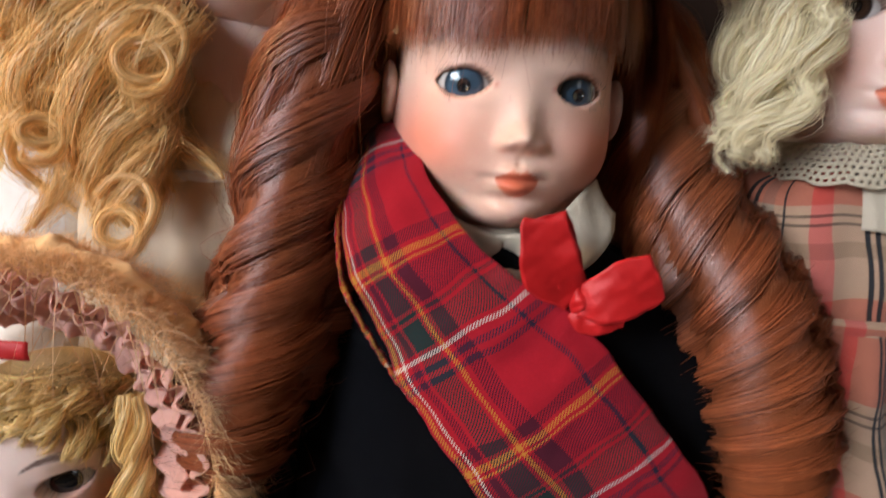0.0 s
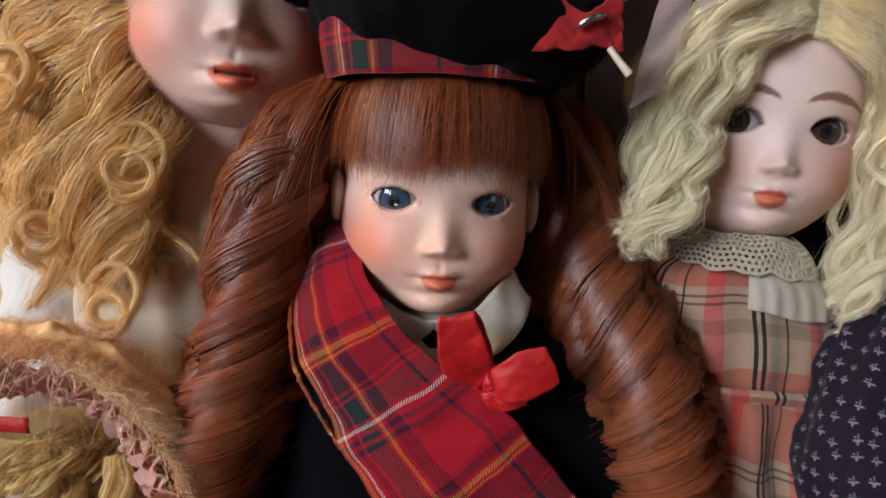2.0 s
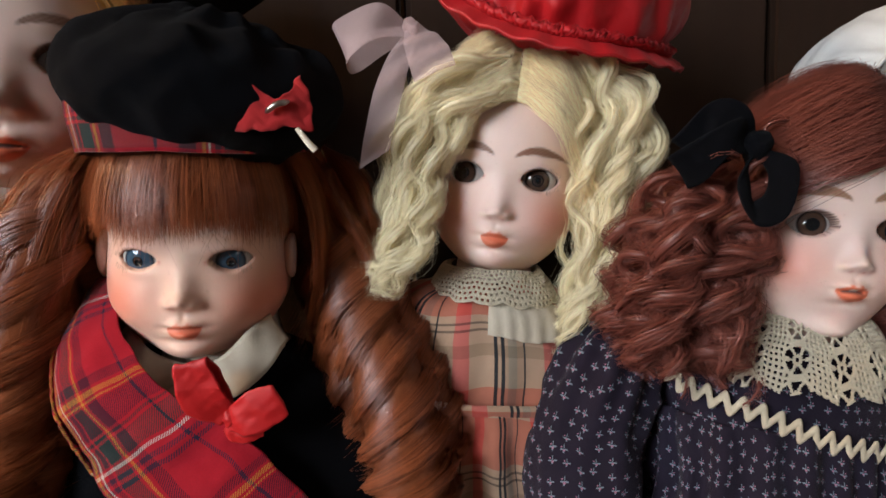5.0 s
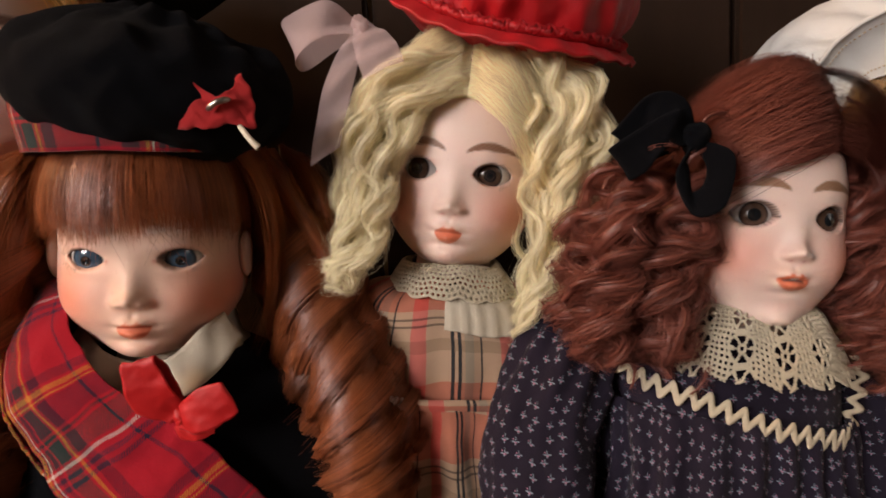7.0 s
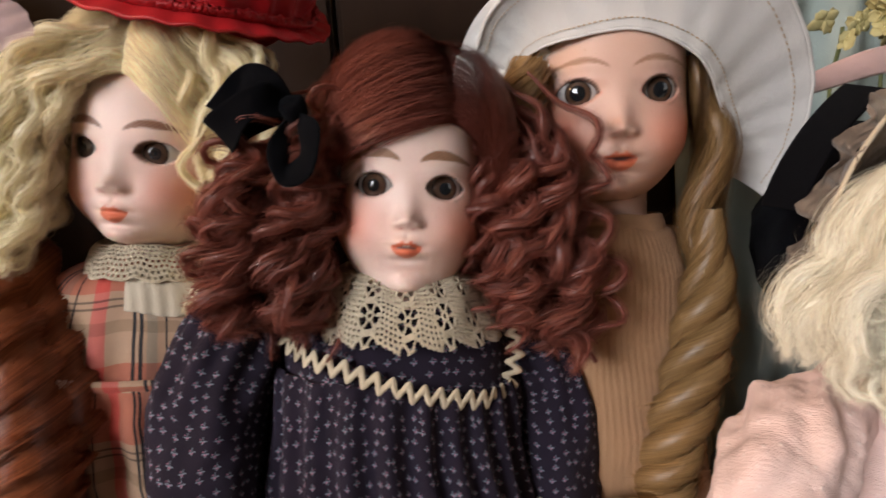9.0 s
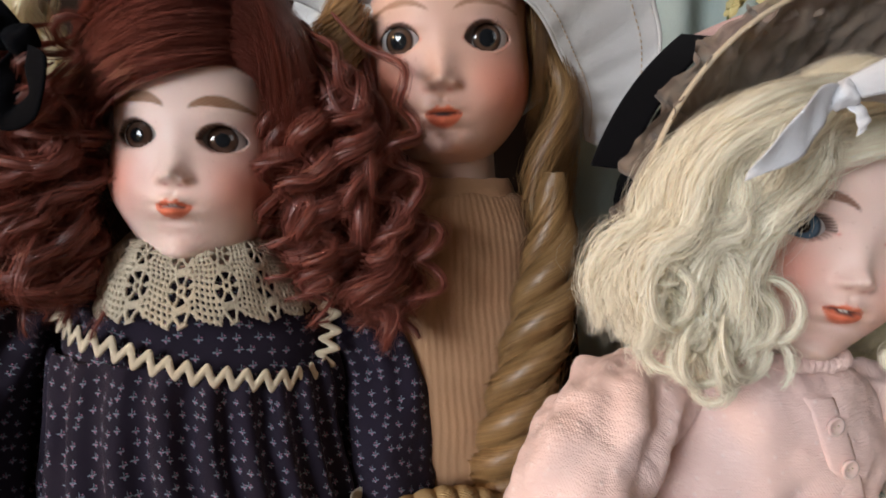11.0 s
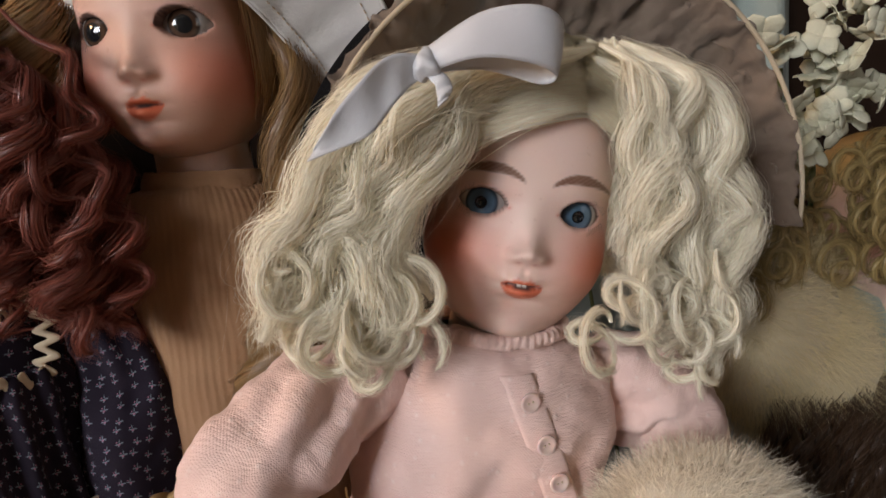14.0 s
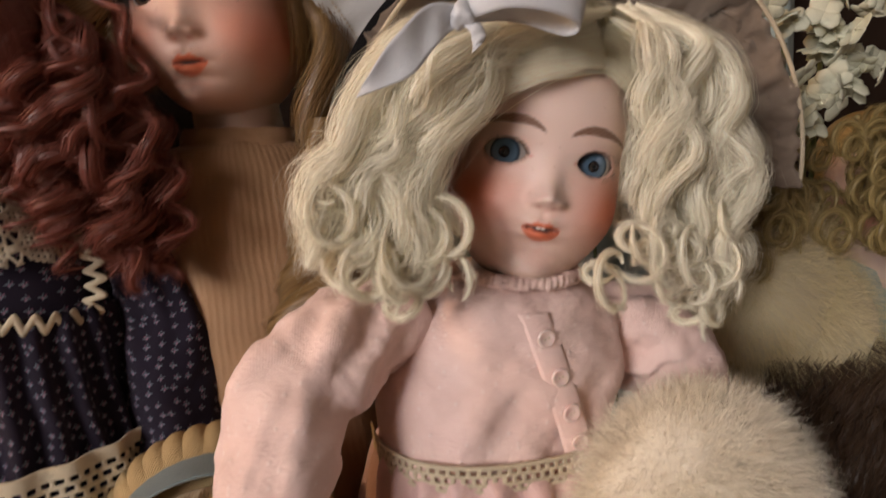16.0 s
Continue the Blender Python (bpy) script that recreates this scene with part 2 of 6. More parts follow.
SKIN, HAIR, EYE_GLASS = bisque(), hair(), eye_glass()
TARTAN, PLAID, SPRIG = tartan(), plaid(), sprig_print()
VELVET = cloth("black_velvet", (0.0035, 0.0035, 0.005), 0.95, 0.0005, 0.015, 0.4, 0.5)
VELVET.node_tree.nodes["Principled BSDF"].inputs["Specular IOR Level"].default_value = 0.08
SPRIG.node_tree.nodes["Principled BSDF"].inputs["Specular IOR Level"].default_value = 0.2
RED_SATIN = cloth("red_taffeta", (0.56, 0.006, 0.007), 0.5, 0.0004, 0.03, 0.2, 0.15)
RED_SILK = cloth("red_silk", (0.52, 0.006, 0.010), 0.42, 0.0006, 0.03, 0.25, 0.3)
RED_FELT = cloth("red_felt", (0.45, 0.012, 0.012), 0.95, 0.0005, 0.08)
CREAM = cloth("cream_cotton", (0.62, 0.53, 0.40), 0.9, 0.0006, 0.1)
LACE = cloth("ecru_crochet_cotton", (0.80, 0.68, 0.49), 0.9, 0.0005, 0.1, 0.15, 0.7)
TRIM = cloth("cream_braid", (0.72, 0.60, 0.42), 0.85, 0.0007, 0.1)
WHITE = cloth("white_cotton", (0.74, 0.73, 0.70), 0.85, 0.0006, 0.1, 0.12, 0.3, (0.55, 0.53, 0.50))
WHITE_SATIN = cloth("white_satin", (0.82, 0.83, 0.85), 0.4, 0.0004, 0.2, 0.08, 0.1, (0.65, 0.66, 0.7))
PINK = flannel()
PINK_SATIN = cloth("pink_satin", (0.82, 0.54, 0.49), 0.45, 0.0007, 0.3, 0.2, 0.2)
BEIGE = cloth("beige_voile", (0.46, 0.255, 0.13), 0.8, 0.0008, 0.15, 0.3, 0.4)
IVORY = cloth("ivory_voile", (0.78, 0.64, 0.46), 0.8, 0.0008, 0.15, 0.3, 0.4)
BLUE_SATIN = cloth("pale_blue_satin", (0.40, 0.58, 0.58), 0.4, 0.0004, 0.2, 0.15, 0.15)
GREY_BLUE = cloth("grey_blue_ribbon", (0.16, 0.22, 0.23), 0.45, 0.0004, 0.2)
STRAW = cloth("woven_straw", (0.52, 0.36, 0.17), 0.7, 0.0016, 0.0, 0.3, 0.9)
ORGANZA = sheer("pink_organza", (0.88, 0.62, 0.60), 0.48)
GAUZE = sheer("taupe_gauze", (0.30, 0.22, 0.16), 0.8)
TULLE = cloth("coral_tulle", (0.98, 0.60, 0.50), 0.8, 0.001, 0.2)
GREY_LINING = cloth("grey_satin_lining", (0.42, 0.42, 0.40), 0.5, 0.0005, 0.2)
FUR = painted("fur", 0.8, 0.2, Sheen_Weight=0.3)
let_through(TULLE, 0.45)
let_through(WHITE_SATIN, 0.15)
FUR_SKIN = painted("fur_skin", 0.9, Sheen_Weight=0.3)
PEARL = mat("mother_of_pearl", (0.80, 0.60, 0.54), 0.25, Subsurface_Weight=0.2, Subsurface_Scale=0.001, Coat_Weight=0.3)
THREAD = mat("thread", (0.55, 0.42, 0.28), 0.8)
STEEL = mat("steel_pin", (0.5, 0.48, 0.45), 0.3, Metallic=1.0)
BONE = mat("bone", (0.75, 0.65, 0.5), 0.5)
COMPO = painted("composition", 0.5)
PETAL = rough_plain("white_petals", (0.70, 0.69, 0.55), (0.55, 0.56, 0.40), 60, 0.7)
LEAFY = rough_plain("leaf_green", (0.10, 0.14, 0.05), (0.18, 0.20, 0.08), 60, 0.6)
PLASTER = rough_plain("ochre_plaster", (0.66, 0.47, 0.24), (0.56, 0.38, 0.18), 6, 0.85, 0.25)
# unseen room walls and ceiling, kept dark to cut bounced light
WALLPAINT = rough_plain("dark_wall", (0.16, 0.13, 0.10), (0.12, 0.095, 0.07), 4, 0.85)
DARKWOOD = wood("dark_wood", (0.015, 0.007, 0.004), (0.034, 0.016, 0.008))
FLOORWOOD = wood("floor_wood", (0.16, 0.09, 0.05), (0.24, 0.14, 0.07))
CURTAIN = cloth("pale_green_curtain", (0.42, 0.50, 0.46), 0.8, 0.002, 0.1)
GLASS = mat("glass", (1, 1, 1), 0.02, Transmission_Weight=1.0)
FRAME = mat("white_paint", (0.75, 0.74, 0.70), 0.5)

# ---- mesh tools ----
rng = np.random.default_rng(7)


def xyz3(x, y, z):
    return np.stack(np.broadcast_arrays(x, y, z), -1)


class Soup:
    """Collects quads of many grids into one mesh."""

    def __init__(self, *mats):
        self.mats, self.v, self.f, self.m, self.c, self.u, self.n = list(mats), [], [], [], [], [], 0

    def slot(self, m):
        if m not in self.mats:
            self.mats.append(m)
        return self.mats.index(m)

    def grids(self, P, m, col=(1, 1, 1), uv=None, wrap=False, keep=None):
        """P: (k, a, b, 3). wrap closes along the last axis; keep: (a-1, b-1) mask."""
        P = np.asarray(P, float)
        if P.ndim == 3:
            P = P[None]
        k, a, b, _ = P.shape
        idx = np.arange(k * a * b).reshape(k, a, b) + self.n
        if wrap:
            idx2 = np.concatenate([idx, idx[:, :, :1]], 2)
        else:
            idx2 = idx
        q = np.stack([idx2[:, :-1, :-1], idx2[:, :-1, 1:], idx2[:, 1:, 1:], idx2[:, 1:, :-1]], -1)
        if keep is not None:
            q = q[:, keep]
        q = q.reshape(-1, 4)
        mm = m
        if not isinstance(m, np.ndarray):
            mm = np.full(len(q), self.slot(m))
        c = np.broadcast_to(np.asarray(col, float), (k, a, b, 3)) if np.ndim(col) != 2 else np.broadcast_to(np.asarray(col)[:, None, None, :], (k, a, b, 3))
        if uv is None:
            d = np.linalg.norm(np.diff(P, axis=2), axis=-1)
            uu = np.concatenate([np.zeros((k, a, 1)), np.cumsum(d, 2)], 2)
            d = np.linalg.norm(np.diff(P, axis=1), axis=-1)
            vv = np.concatenate([np.zeros((k, 1, b)), np.cumsum(d, 1)], 1)
            if k == 1:
                uu, vv = uu.mean(1, keepdims=True) + 0 * uu, vv.mean(2, keepdims=True) + 0 * vv
            uv = np.stack([uu, vv], -1)
        uv = np.broadcast_to(uv, (k, a, b, 2))
        self.v.append(P.reshape(-1, 3)), self.f.append(q), self.m.append(mm.reshape(-1))
        self.c.append(c.reshape(-1, 3)), self.u.append(uv.reshape(-1, 2))
        self.n += k * a * b
        return self

    def ribbons(self, C, out, w, m, col):
        """Flat strands: C (k, s, 3), out the way that they face, w their half width (s,) or (k, s)."""
        T = np.gradient(C, axis=1)
        side = np.cross(T, out)
        side /= np.linalg.norm(side, axis=-1, keepdims=True) + 1e-12
        w = np.broadcast_to(w, C.shape[:2])[..., None]
        P = np.stack([C - side * w, C + side * w], 2)
        k, s = C.shape[:2]
        L = np.concatenate([np.zeros((k, 1)), np.cumsum(np.linalg.norm(np.diff(C, axis=1), axis=-1), 1)], 1)
        uv = np.zeros((k, s, 2, 2))
        uv[..., 0] = L[..., None]
        uv[..., 1] = rng.random((k, 1, 1)) + np.array([0, 0.001])
        return self.grids(P, m, np.asarray(col), uv)

    def mesh(self, name):
        v, f = np.concatenate(self.v), np.concatenate(self.f)
        me = bpy.data.meshes.new(name)
        me.vertices.add(len(v))
        me.vertices.foreach_set("co", v.astype(np.float32).ravel())
        me.loops.add(len(f) * 4)
        me.loops.foreach_set("vertex_index", f.astype(np.int32).ravel())
        me.polygons.add(len(f))
        me.polygons.foreach_set("loop_start", (np.arange(len(f)) * 4).astype(np.int32))
        me.polygons.foreach_set("material_index", np.concatenate(self.m).astype(np.int32))
        me.polygons.foreach_set("use_smooth", np.ones(len(f), bool))
        for m in self.mats:
            me.materials.append(m)
        me.update(calc_edges=True)
        uv = me.uv_layers.new(name="UVMap")
        uv.data.foreach_set("uv", np.concatenate(self.u)[f.ravel()].astype(np.float32).ravel())
        c = me.color_attributes.new("paint", "FLOAT_COLOR", "POINT")
        c.data.foreach_set("color", np.hstack([np.concatenate(self.c), np.ones((len(v), 1))]).astype(np.float32).ravel())
        me.validate()
        return me


def thing(name, label, category, at=(0, 0, 0), group="", kind=""):
    ob = new(name)
    ob.empty_display_size = 0.01
    ob.location = at
    return tagged(ob, label, category, group, kind)


def part(name, soup, parent=None, label="", thick=0.0, bevel=0.0):
    """Links a soup (in world coordinates) as one mesh under a thing or a part."""
    ob = new(name, soup.mesh(name) if isinstance(soup, Soup) else soup)
    if parent is not None:
        ob.parent = parent
        up, at = parent, Vector()
        while up is not None:
            at += up.location
            up = up.parent
        ob.data.transform(Matrix.Translation(-at))
    if thick:
        s = ob.modifiers.new("thickness", "SOLIDIFY")
        s.thickness, s.offset = thick, 0.0
    if label:
        ob["label"] = label
    return ob


def spline(pts, n):
    """Catmull-Rom through pts, n samples."""
    p = np.asarray(pts, float)
    p = np.vstack([2 * p[0] - p[1], p, 2 * p[-1] - p[-2]])
    t = np.linspace(0, len(p) - 3 - 1e-9, n)
    i = t.astype(int)
    f = (t - i)[:, None]
    a, b, c, d = p[i], p[i + 1], p[i + 2], p[i + 3]
    return 0.5 * (2 * b + (c - a) * f + (2 * a - 5 * b + 4 * c - d) * f ** 2 + (3 * b - a - 3 * c + d) * f ** 3)


def frames(C):
    """Two unit vectors across a path, carried along it without twist."""
    T = np.gradient(C, axis=0)
    T /= np.linalg.norm(T, axis=1, keepdims=True) + 1e-12
    N = np.zeros_like(C)
    n = np.cross(T[0], (0.3, 0.9, 0.2))
    for i in range(len(C)):
        n = n - T[i] * np.dot(n, T[i])
        n /= np.linalg.norm(n) + 1e-12
        N[i] = n
    return N, np.cross(T, N)


def tube(C, r, n=12):
    N, B = frames(C)
    a = np.linspace(0, 2 * np.pi, n, endpoint=False)
    r = np.broadcast_to(r, (len(C),))[:, None, None]
    return C[:, None] + r * (np.cos(a)[None, :, None] * N[:, None] + np.sin(a)[None, :, None] * B[:, None])


def wob(P, amp, freq, seed=0.0):
    """Smooth pseudo-random offset along each axis."""
    P = np.asarray(P)
    o = np.zeros_like(P)
    for k in range(3):
        for j, fr in enumerate((1.0, 1.9, 3.7)):
            ph = seed * 1.7 + k * 2.1 + j * 4.3
            o[..., k] += np.sin(P[..., (k + 1) % 3] * freq * fr + ph + 1.3 * np.sin(P[..., (k + 2) % 3] * freq * fr * 0.8 + ph)) / (1 + j)
    return P + amp * o


def lock(s, ctrl, r, col, n=90, twist=1.0, wave=0.0, waves=0.0, seg=26, w=0.00028, fly=0.04, frizz=0.12, end=0.35, phase=0.0, loose=0.0, ply=0, ease=1.0, spread=0.3, start=0.7, stray=1.0, sway=0.16):
    """A lock of hair round a path: n strands wound about it, over a core. loose: how far the strands fill it and stray; ply: bundles that show."""
    C = spline(ctrl, seg)
    t = np.linspace(0, 1, seg)
    N, B = frames(C)
    if wave:
        a = 2 * np.pi * (waves * t + phase)
        ramp = np.clip(t * 4, 0, 1)[:, None] * wave
        C = C + ramp * (np.cos(a)[:, None] * N + np.sin(a)[:, None] * B)
        N, B = frames(C)
    R = r * np.interp(t, [0, 0.22, 0.8, 1], [start, 1, 1, end])
    te = t ** ease
    core = 0.86 - 0.5 * loose
    ang = np.linspace(0, 2 * np.pi, 14, endpoint=False)[None] + 2 * np.pi * twist * te[:, None]
    rc = core * R[:, None] * (1 + (0.18 * np.cos(ply * np.linspace(0, 2 * np.pi, 14, endpoint=False)) if ply else 0.0))
    P = C[:, None] + rc[..., None] * (np.cos(ang)[..., None] * N[:, None] + np.sin(ang)[..., None] * B[:, None])
    uv = np.zeros((seg, 14, 2))
    uv[..., 0] = (t * 0.1)[:, None]
    uv[..., 1] = np.linspace(0, 2 * np.pi * r, 14)[None]
    s.grids(P, HAIR, np.array(col) * 0.95, uv, wrap=True)
    a = rng.random(n) * 2 * np.pi
    rho = 0.93 + 0.09 * rng.random(n) - loose * 0.75 * rng.random(n) ** 2 + (0.18 * np.cos(ply * a) if ply else 0.0)
    spill = rng.random(n) < 0.4
    rho[spill] += loose * 0.55 * rng.random(spill.sum())
    far = rng.random(n) < fly
    rho[far] += rng.random(far.sum()) * 0.45
    ang = a[:, None] + 2 * np.pi * twist * te[None] + sway * np.sin(5 * t[None] + 6 * rng.random((n, 1)))
    rr = R[None] * (rho[:, None] + frizz * np.sin(6 * rng.random((n, 1)) + (6 + 12 * rng.random((n, 1))) * t[None]) * t[None] * rng.random((n, 1)))
    out = np.cos(ang)[..., None] * N[None] + np.sin(ang)[..., None] * B[None]
    P = C[None] + rr[..., None] * out
    if loose:
        P = P + loose * r * 0.9 * np.sin(rng.random((n, 1, 3)) * 6.3 + (12 + 18 * rng.random((n, 1, 1))) * t[None, :, None]) * t[None, :, None] * rng.random((n, 1, 1))
    tint = np.array(col)[None] * (1 - spread + 2 * spread * rng.random((n, 1)))
    ww = w * np.interp(t, [0, 0.1, 0.8, 1], [1, 1, 1, 0.2])[None] * (0.6 + 0.8 * rng.random((n, 1)))
    s.ribbons(P, out, ww, HAIR, tint)
    # stray fine hairs
    k = max(4, n // 7)
    q = rng.integers(0, n, k)
    drift = stray * r * (0.25 + 0.9 * rng.random((k, 1, 1))) * np.sin(rng.random((k, 1, 3)) * 6.3 + (3 + 7 * rng.random((k, 1, 3))) * t[None, :, None])
    s.ribbons((P[q] + drift * (0.3 + t[None, :, None]))[:, ::2], out[q][:, ::2], w * 0.3, HAIR, tint[q])


def tresses(s, paths, y0, y1, col, copies=4, r=0.0065, jit=0.003, lift=0.016, **kw):
    """Loose waved hair: bundles that share the sway of each path (x, z), between the depths y0 and y1."""
    kw = {**dict(n=130, twist=0.15, loose=0.55, w=0.00011, seg=40, fly=0.06, frizz=0.2, end=0.35, start=0.15, spread=0.16), **kw}
    for path in paths:
        for c in range(copies):
            f = (c + rng.random()) / copies
            o = jit * rng.normal(size=(1, 2)) + 0.35 * jit * rng.normal(size=(len(path), 2))
            Q = np.asarray(path) + o
            y = y0 + (y1 - y0) * f + lift * np.clip(1 - np.arange(len(path)), 0, 1)
            lock(s, np.stack([Q[:, 0], y, Q[:, 1]], -1), r * (0.75 + 0.5 * rng.random()), col, phase=rng.random(), **kw)


def fur(s, P, D, length, col, w=0.00035, seg=4, droop=0.3, mess=0.35):
    """Hairs at P (k, 3) along D."""
    k = len(P)
    D = D + mess * rng.normal(size=(k, 3))
    D /= np.linalg.norm(D, axis=1, keepdims=True)
    L = length * (0.5 + 0.8 * rng.random(k))
    t = np.linspace(0, 1, seg)
    C = P[:, None] + (L[:, None] * t)[..., None] * D[:, None]
    C[..., 2] -= droop * L[:, None] * t[None] ** 2
    C += 0.12 * (L[:, None] * t ** 2)[..., None] * rng.normal(size=(k, 1, 3))
    out = np.broadcast_to(rng.normal(size=(k, 1, 3)), C.shape)
    s.ribbons(C, out, w * np.linspace(1, 0.15, seg)[None], FUR, np.array(col)[None] * (0.8 + 0.35 * rng.random((k, 1))))


def ball_points(k, c, r):
    d = rng.normal(size=(k, 3))
    d /= np.linalg.norm(d, axis=1, keepdims=True)
    return np.array(c) + d * np.array(r), d


def loft(rings, n=120, m=70, fold=0.0, count=16, power=2.4, grow=True, seed=1.0, rough=0.0015, a0=-np.pi, a1=np.pi):
    """A closed skin through elliptic rings (x, y, z, rx, ry, slant); pleats of depth fold."""
    k = spline(rings, m)
    full = abs(a1 - a0 - 2 * np.pi) < 1e-6
    a = np.linspace(a0, a1, n, endpoint=not full)
    t = np.linspace(0, 1, m)[:, None]
    cx, cy = np.sin(a), -np.cos(a)
    q = (np.abs(cx) ** power + np.abs(cy) ** power) ** (-1 / power)
    pleat = np.sin(count * a[None] + 1.2 * np.sin(3 * a[None] + seed) + 0.8 * np.sin(5 * t + seed + 2 * a[None]))
    pleat = np.sign(pleat) * np.abs(pleat) ** 0.8
    d = fold * pleat * (t ** 0.7 if grow else 1.0)
    X = k[:, 0:1] + (k[:, 3:4] + d) * (cx * q)[None]
    Y = k[:, 1:2] + (k[:, 4:5] + d) * (cy * q)[None]
    Z = k[:, 2:3] - k[:, 5:6] * (X - k[:, 0:1])
    P = np.stack([X, Y, Z], -1)
    return wob(P, rough, 60, seed) if rough else P


def front(rings, x, z, power=2.4):
    """The y of a loft's front at x, z."""
    r = spline(rings, 200)
    zz = r[:, 2] - r[:, 5] * (x - r[:, 0])
    k = r[np.argmin(np.abs(zz - z))]
    s = min(abs(x - k[0]) / k[3], 0.98)
    return k[1] - k[4] * (1 - s ** power) ** (1 / power)


def strip(ctrl, wid, n=60, m=9, crown=0.0, ripple=0.0, waves=6.0):
    """A ribbon along ctrl with half-width vectors wid."""
    C, W = spline(ctrl, n), spline(wid, n)
    t = np.linspace(-1, 1, m)
    T = np.gradient(C, axis=0)
    up = np.cross(T, W)
    up /= np.linalg.norm(up, axis=1, keepdims=True) + 1e-12
    s = np.linspace(0, 1, n)
    lift = crown * (1 - t[None] ** 2) + ripple * np.sin(2 * np.pi * waves * s[:, None] + 1.5 * t[None])
    return C[:, None] + t[None, :, None] * W[:, None] + lift[..., None] * up[:, None]


def ellipsoid(c, r, n=28, m=18):
    a = np.linspace(0, 2 * np.pi, n, endpoint=False)
    b = np.linspace(-np.pi / 2 + 0.01, np.pi / 2 - 0.01, m)[:, None]
    return np.array(c) + np.stack([np.cos(b) * np.cos(a), np.cos(b) * np.sin(a), np.sin(b) + 0 * a], -1) * np.array(r)


def slab(x0, y0, z0, x1, y1, z1):
    bm = bmesh.new()
    bmesh.ops.create_cube(bm, size=1)
    bm.transform(Matrix.Translation(((x0 + x1) / 2, (y0 + y1) / 2, (z0 + z1) / 2)) @ Matrix.Diagonal((x1 - x0, y1 - y0, z1 - z0, 1)))
    bmesh.ops.bevel(bm, geom=bm.edges[:], offset=min(0.004, 0.2 * min(x1 - x0, y1 - y0, z1 - z0)), segments=2, affect="EDGES")
    me = bpy.data.meshes.new("slab")
    bm.to_mesh(me)
    bm.free()
    return me


def solid(name, box, m, parent=None, label=""):
    me = slab(*box)
    me.materials.append(m)
    return part(name, me, parent, label)


# ---- the setting ----
TOP = 0.80
for nm, box, m in (
    ("floor", (-2.9, -1.7, -0.1, 3.0, 0.62, 0.0), FLOORWOOD),
    ("ceiling", (-2.9, -1.7, 2.5, 3.0, 0.62, 2.6), WALLPAINT),
    ("wall_north", (-2.9, 0.5, 0.0, 3.0, 0.62, 2.5), PLASTER),
    ("wall_west", (-3.0, -1.7, 0.0, -2.9, 0.62, 2.5), WALLPAINT),
    ("wall_east", (3.0, -1.7, 0.0, 3.1, 0.62, 2.5), WALLPAINT),
    ("wall_south", (-2.9, -1.8, 0.0, 3.0, -1.7, 0.85), WALLPAINT),
):
    tagged(solid(nm, box, m), kind="structure")
for nm, box in (("wall_south_1", (-2.9, -1.8, 0.85, -2.5, -1.7, 2.5)), ("wall_south_2", (-1.1, -1.8, 0.85, 1.7, -1.7, 2.5)), ("wall_south_3", (2.7, -1.8, 0.85, 3.0, -1.7, 2.5)),
                ("wall_south_4", (-2.5, -1.8, 2.42, -1.1, -1.7, 2.5)), ("wall_south_5", (1.7, -1.8, 2.42, 2.7, -1.7, 2.5))):
    tagged(solid(nm, box, WALLPAINT), kind="structure")
# both windows are assumed and unseen; the right one only houses the fill
for nm, x0, x1 in (("window_1", -2.5, -1.1), ("fill_window", 1.7, 2.7)):
    w = thing(nm, "assumed white painted casement window, out of view", "window", (x0, -1.75, 0.85), kind="structure")
    for box in ((x0, -1.78, 0.85, x0 + 0.05, -1.72, 2.42), (x1 - 0.05, -1.78, 0.85, x1, -1.72, 2.42), (x0 + 0.05, -1.78, 0.85, x1 - 0.05, -1.72, 0.9), (x0 + 0.05, -1.78, 2.37, x1 - 0.05, -1.72, 2.42)):
        solid("window_frame", box, FRAME, w)
    pane = solid("pane", (x0 + 0.05, -1.753, 0.9, x1 - 0.05, -1.748, 2.37), GLASS, w)
    pane.visible_shadow = False
table = thing("display_table", "dark wooden display table under the seated dolls", "table", (0.3, 0.22, 0))
solid("tabletop", (-0.7, -0.02, TOP - 0.03, 1.3, 0.47, TOP), DARKWOOD, table)
for x in (-0.66, 1.2):
    for y in (0.02, 0.38):
        solid("leg", (x, y, 0, x + 0.06, y + 0.06, TOP - 0.03), DARKWOOD, table)

# ---- the dolls ----
AUBURN, BLOND, PLUM, ASH, PLATINUM, GOLD, FAIR = (0.32, 0.088, 0.030), (1.0, 0.90, 0.64), (0.27, 0.080, 0.055), (0.34, 0.20, 0.082), (1.0, 0.95, 0.80), (0.86, 0.58, 0.24), (0.90, 0.66, 0.28)


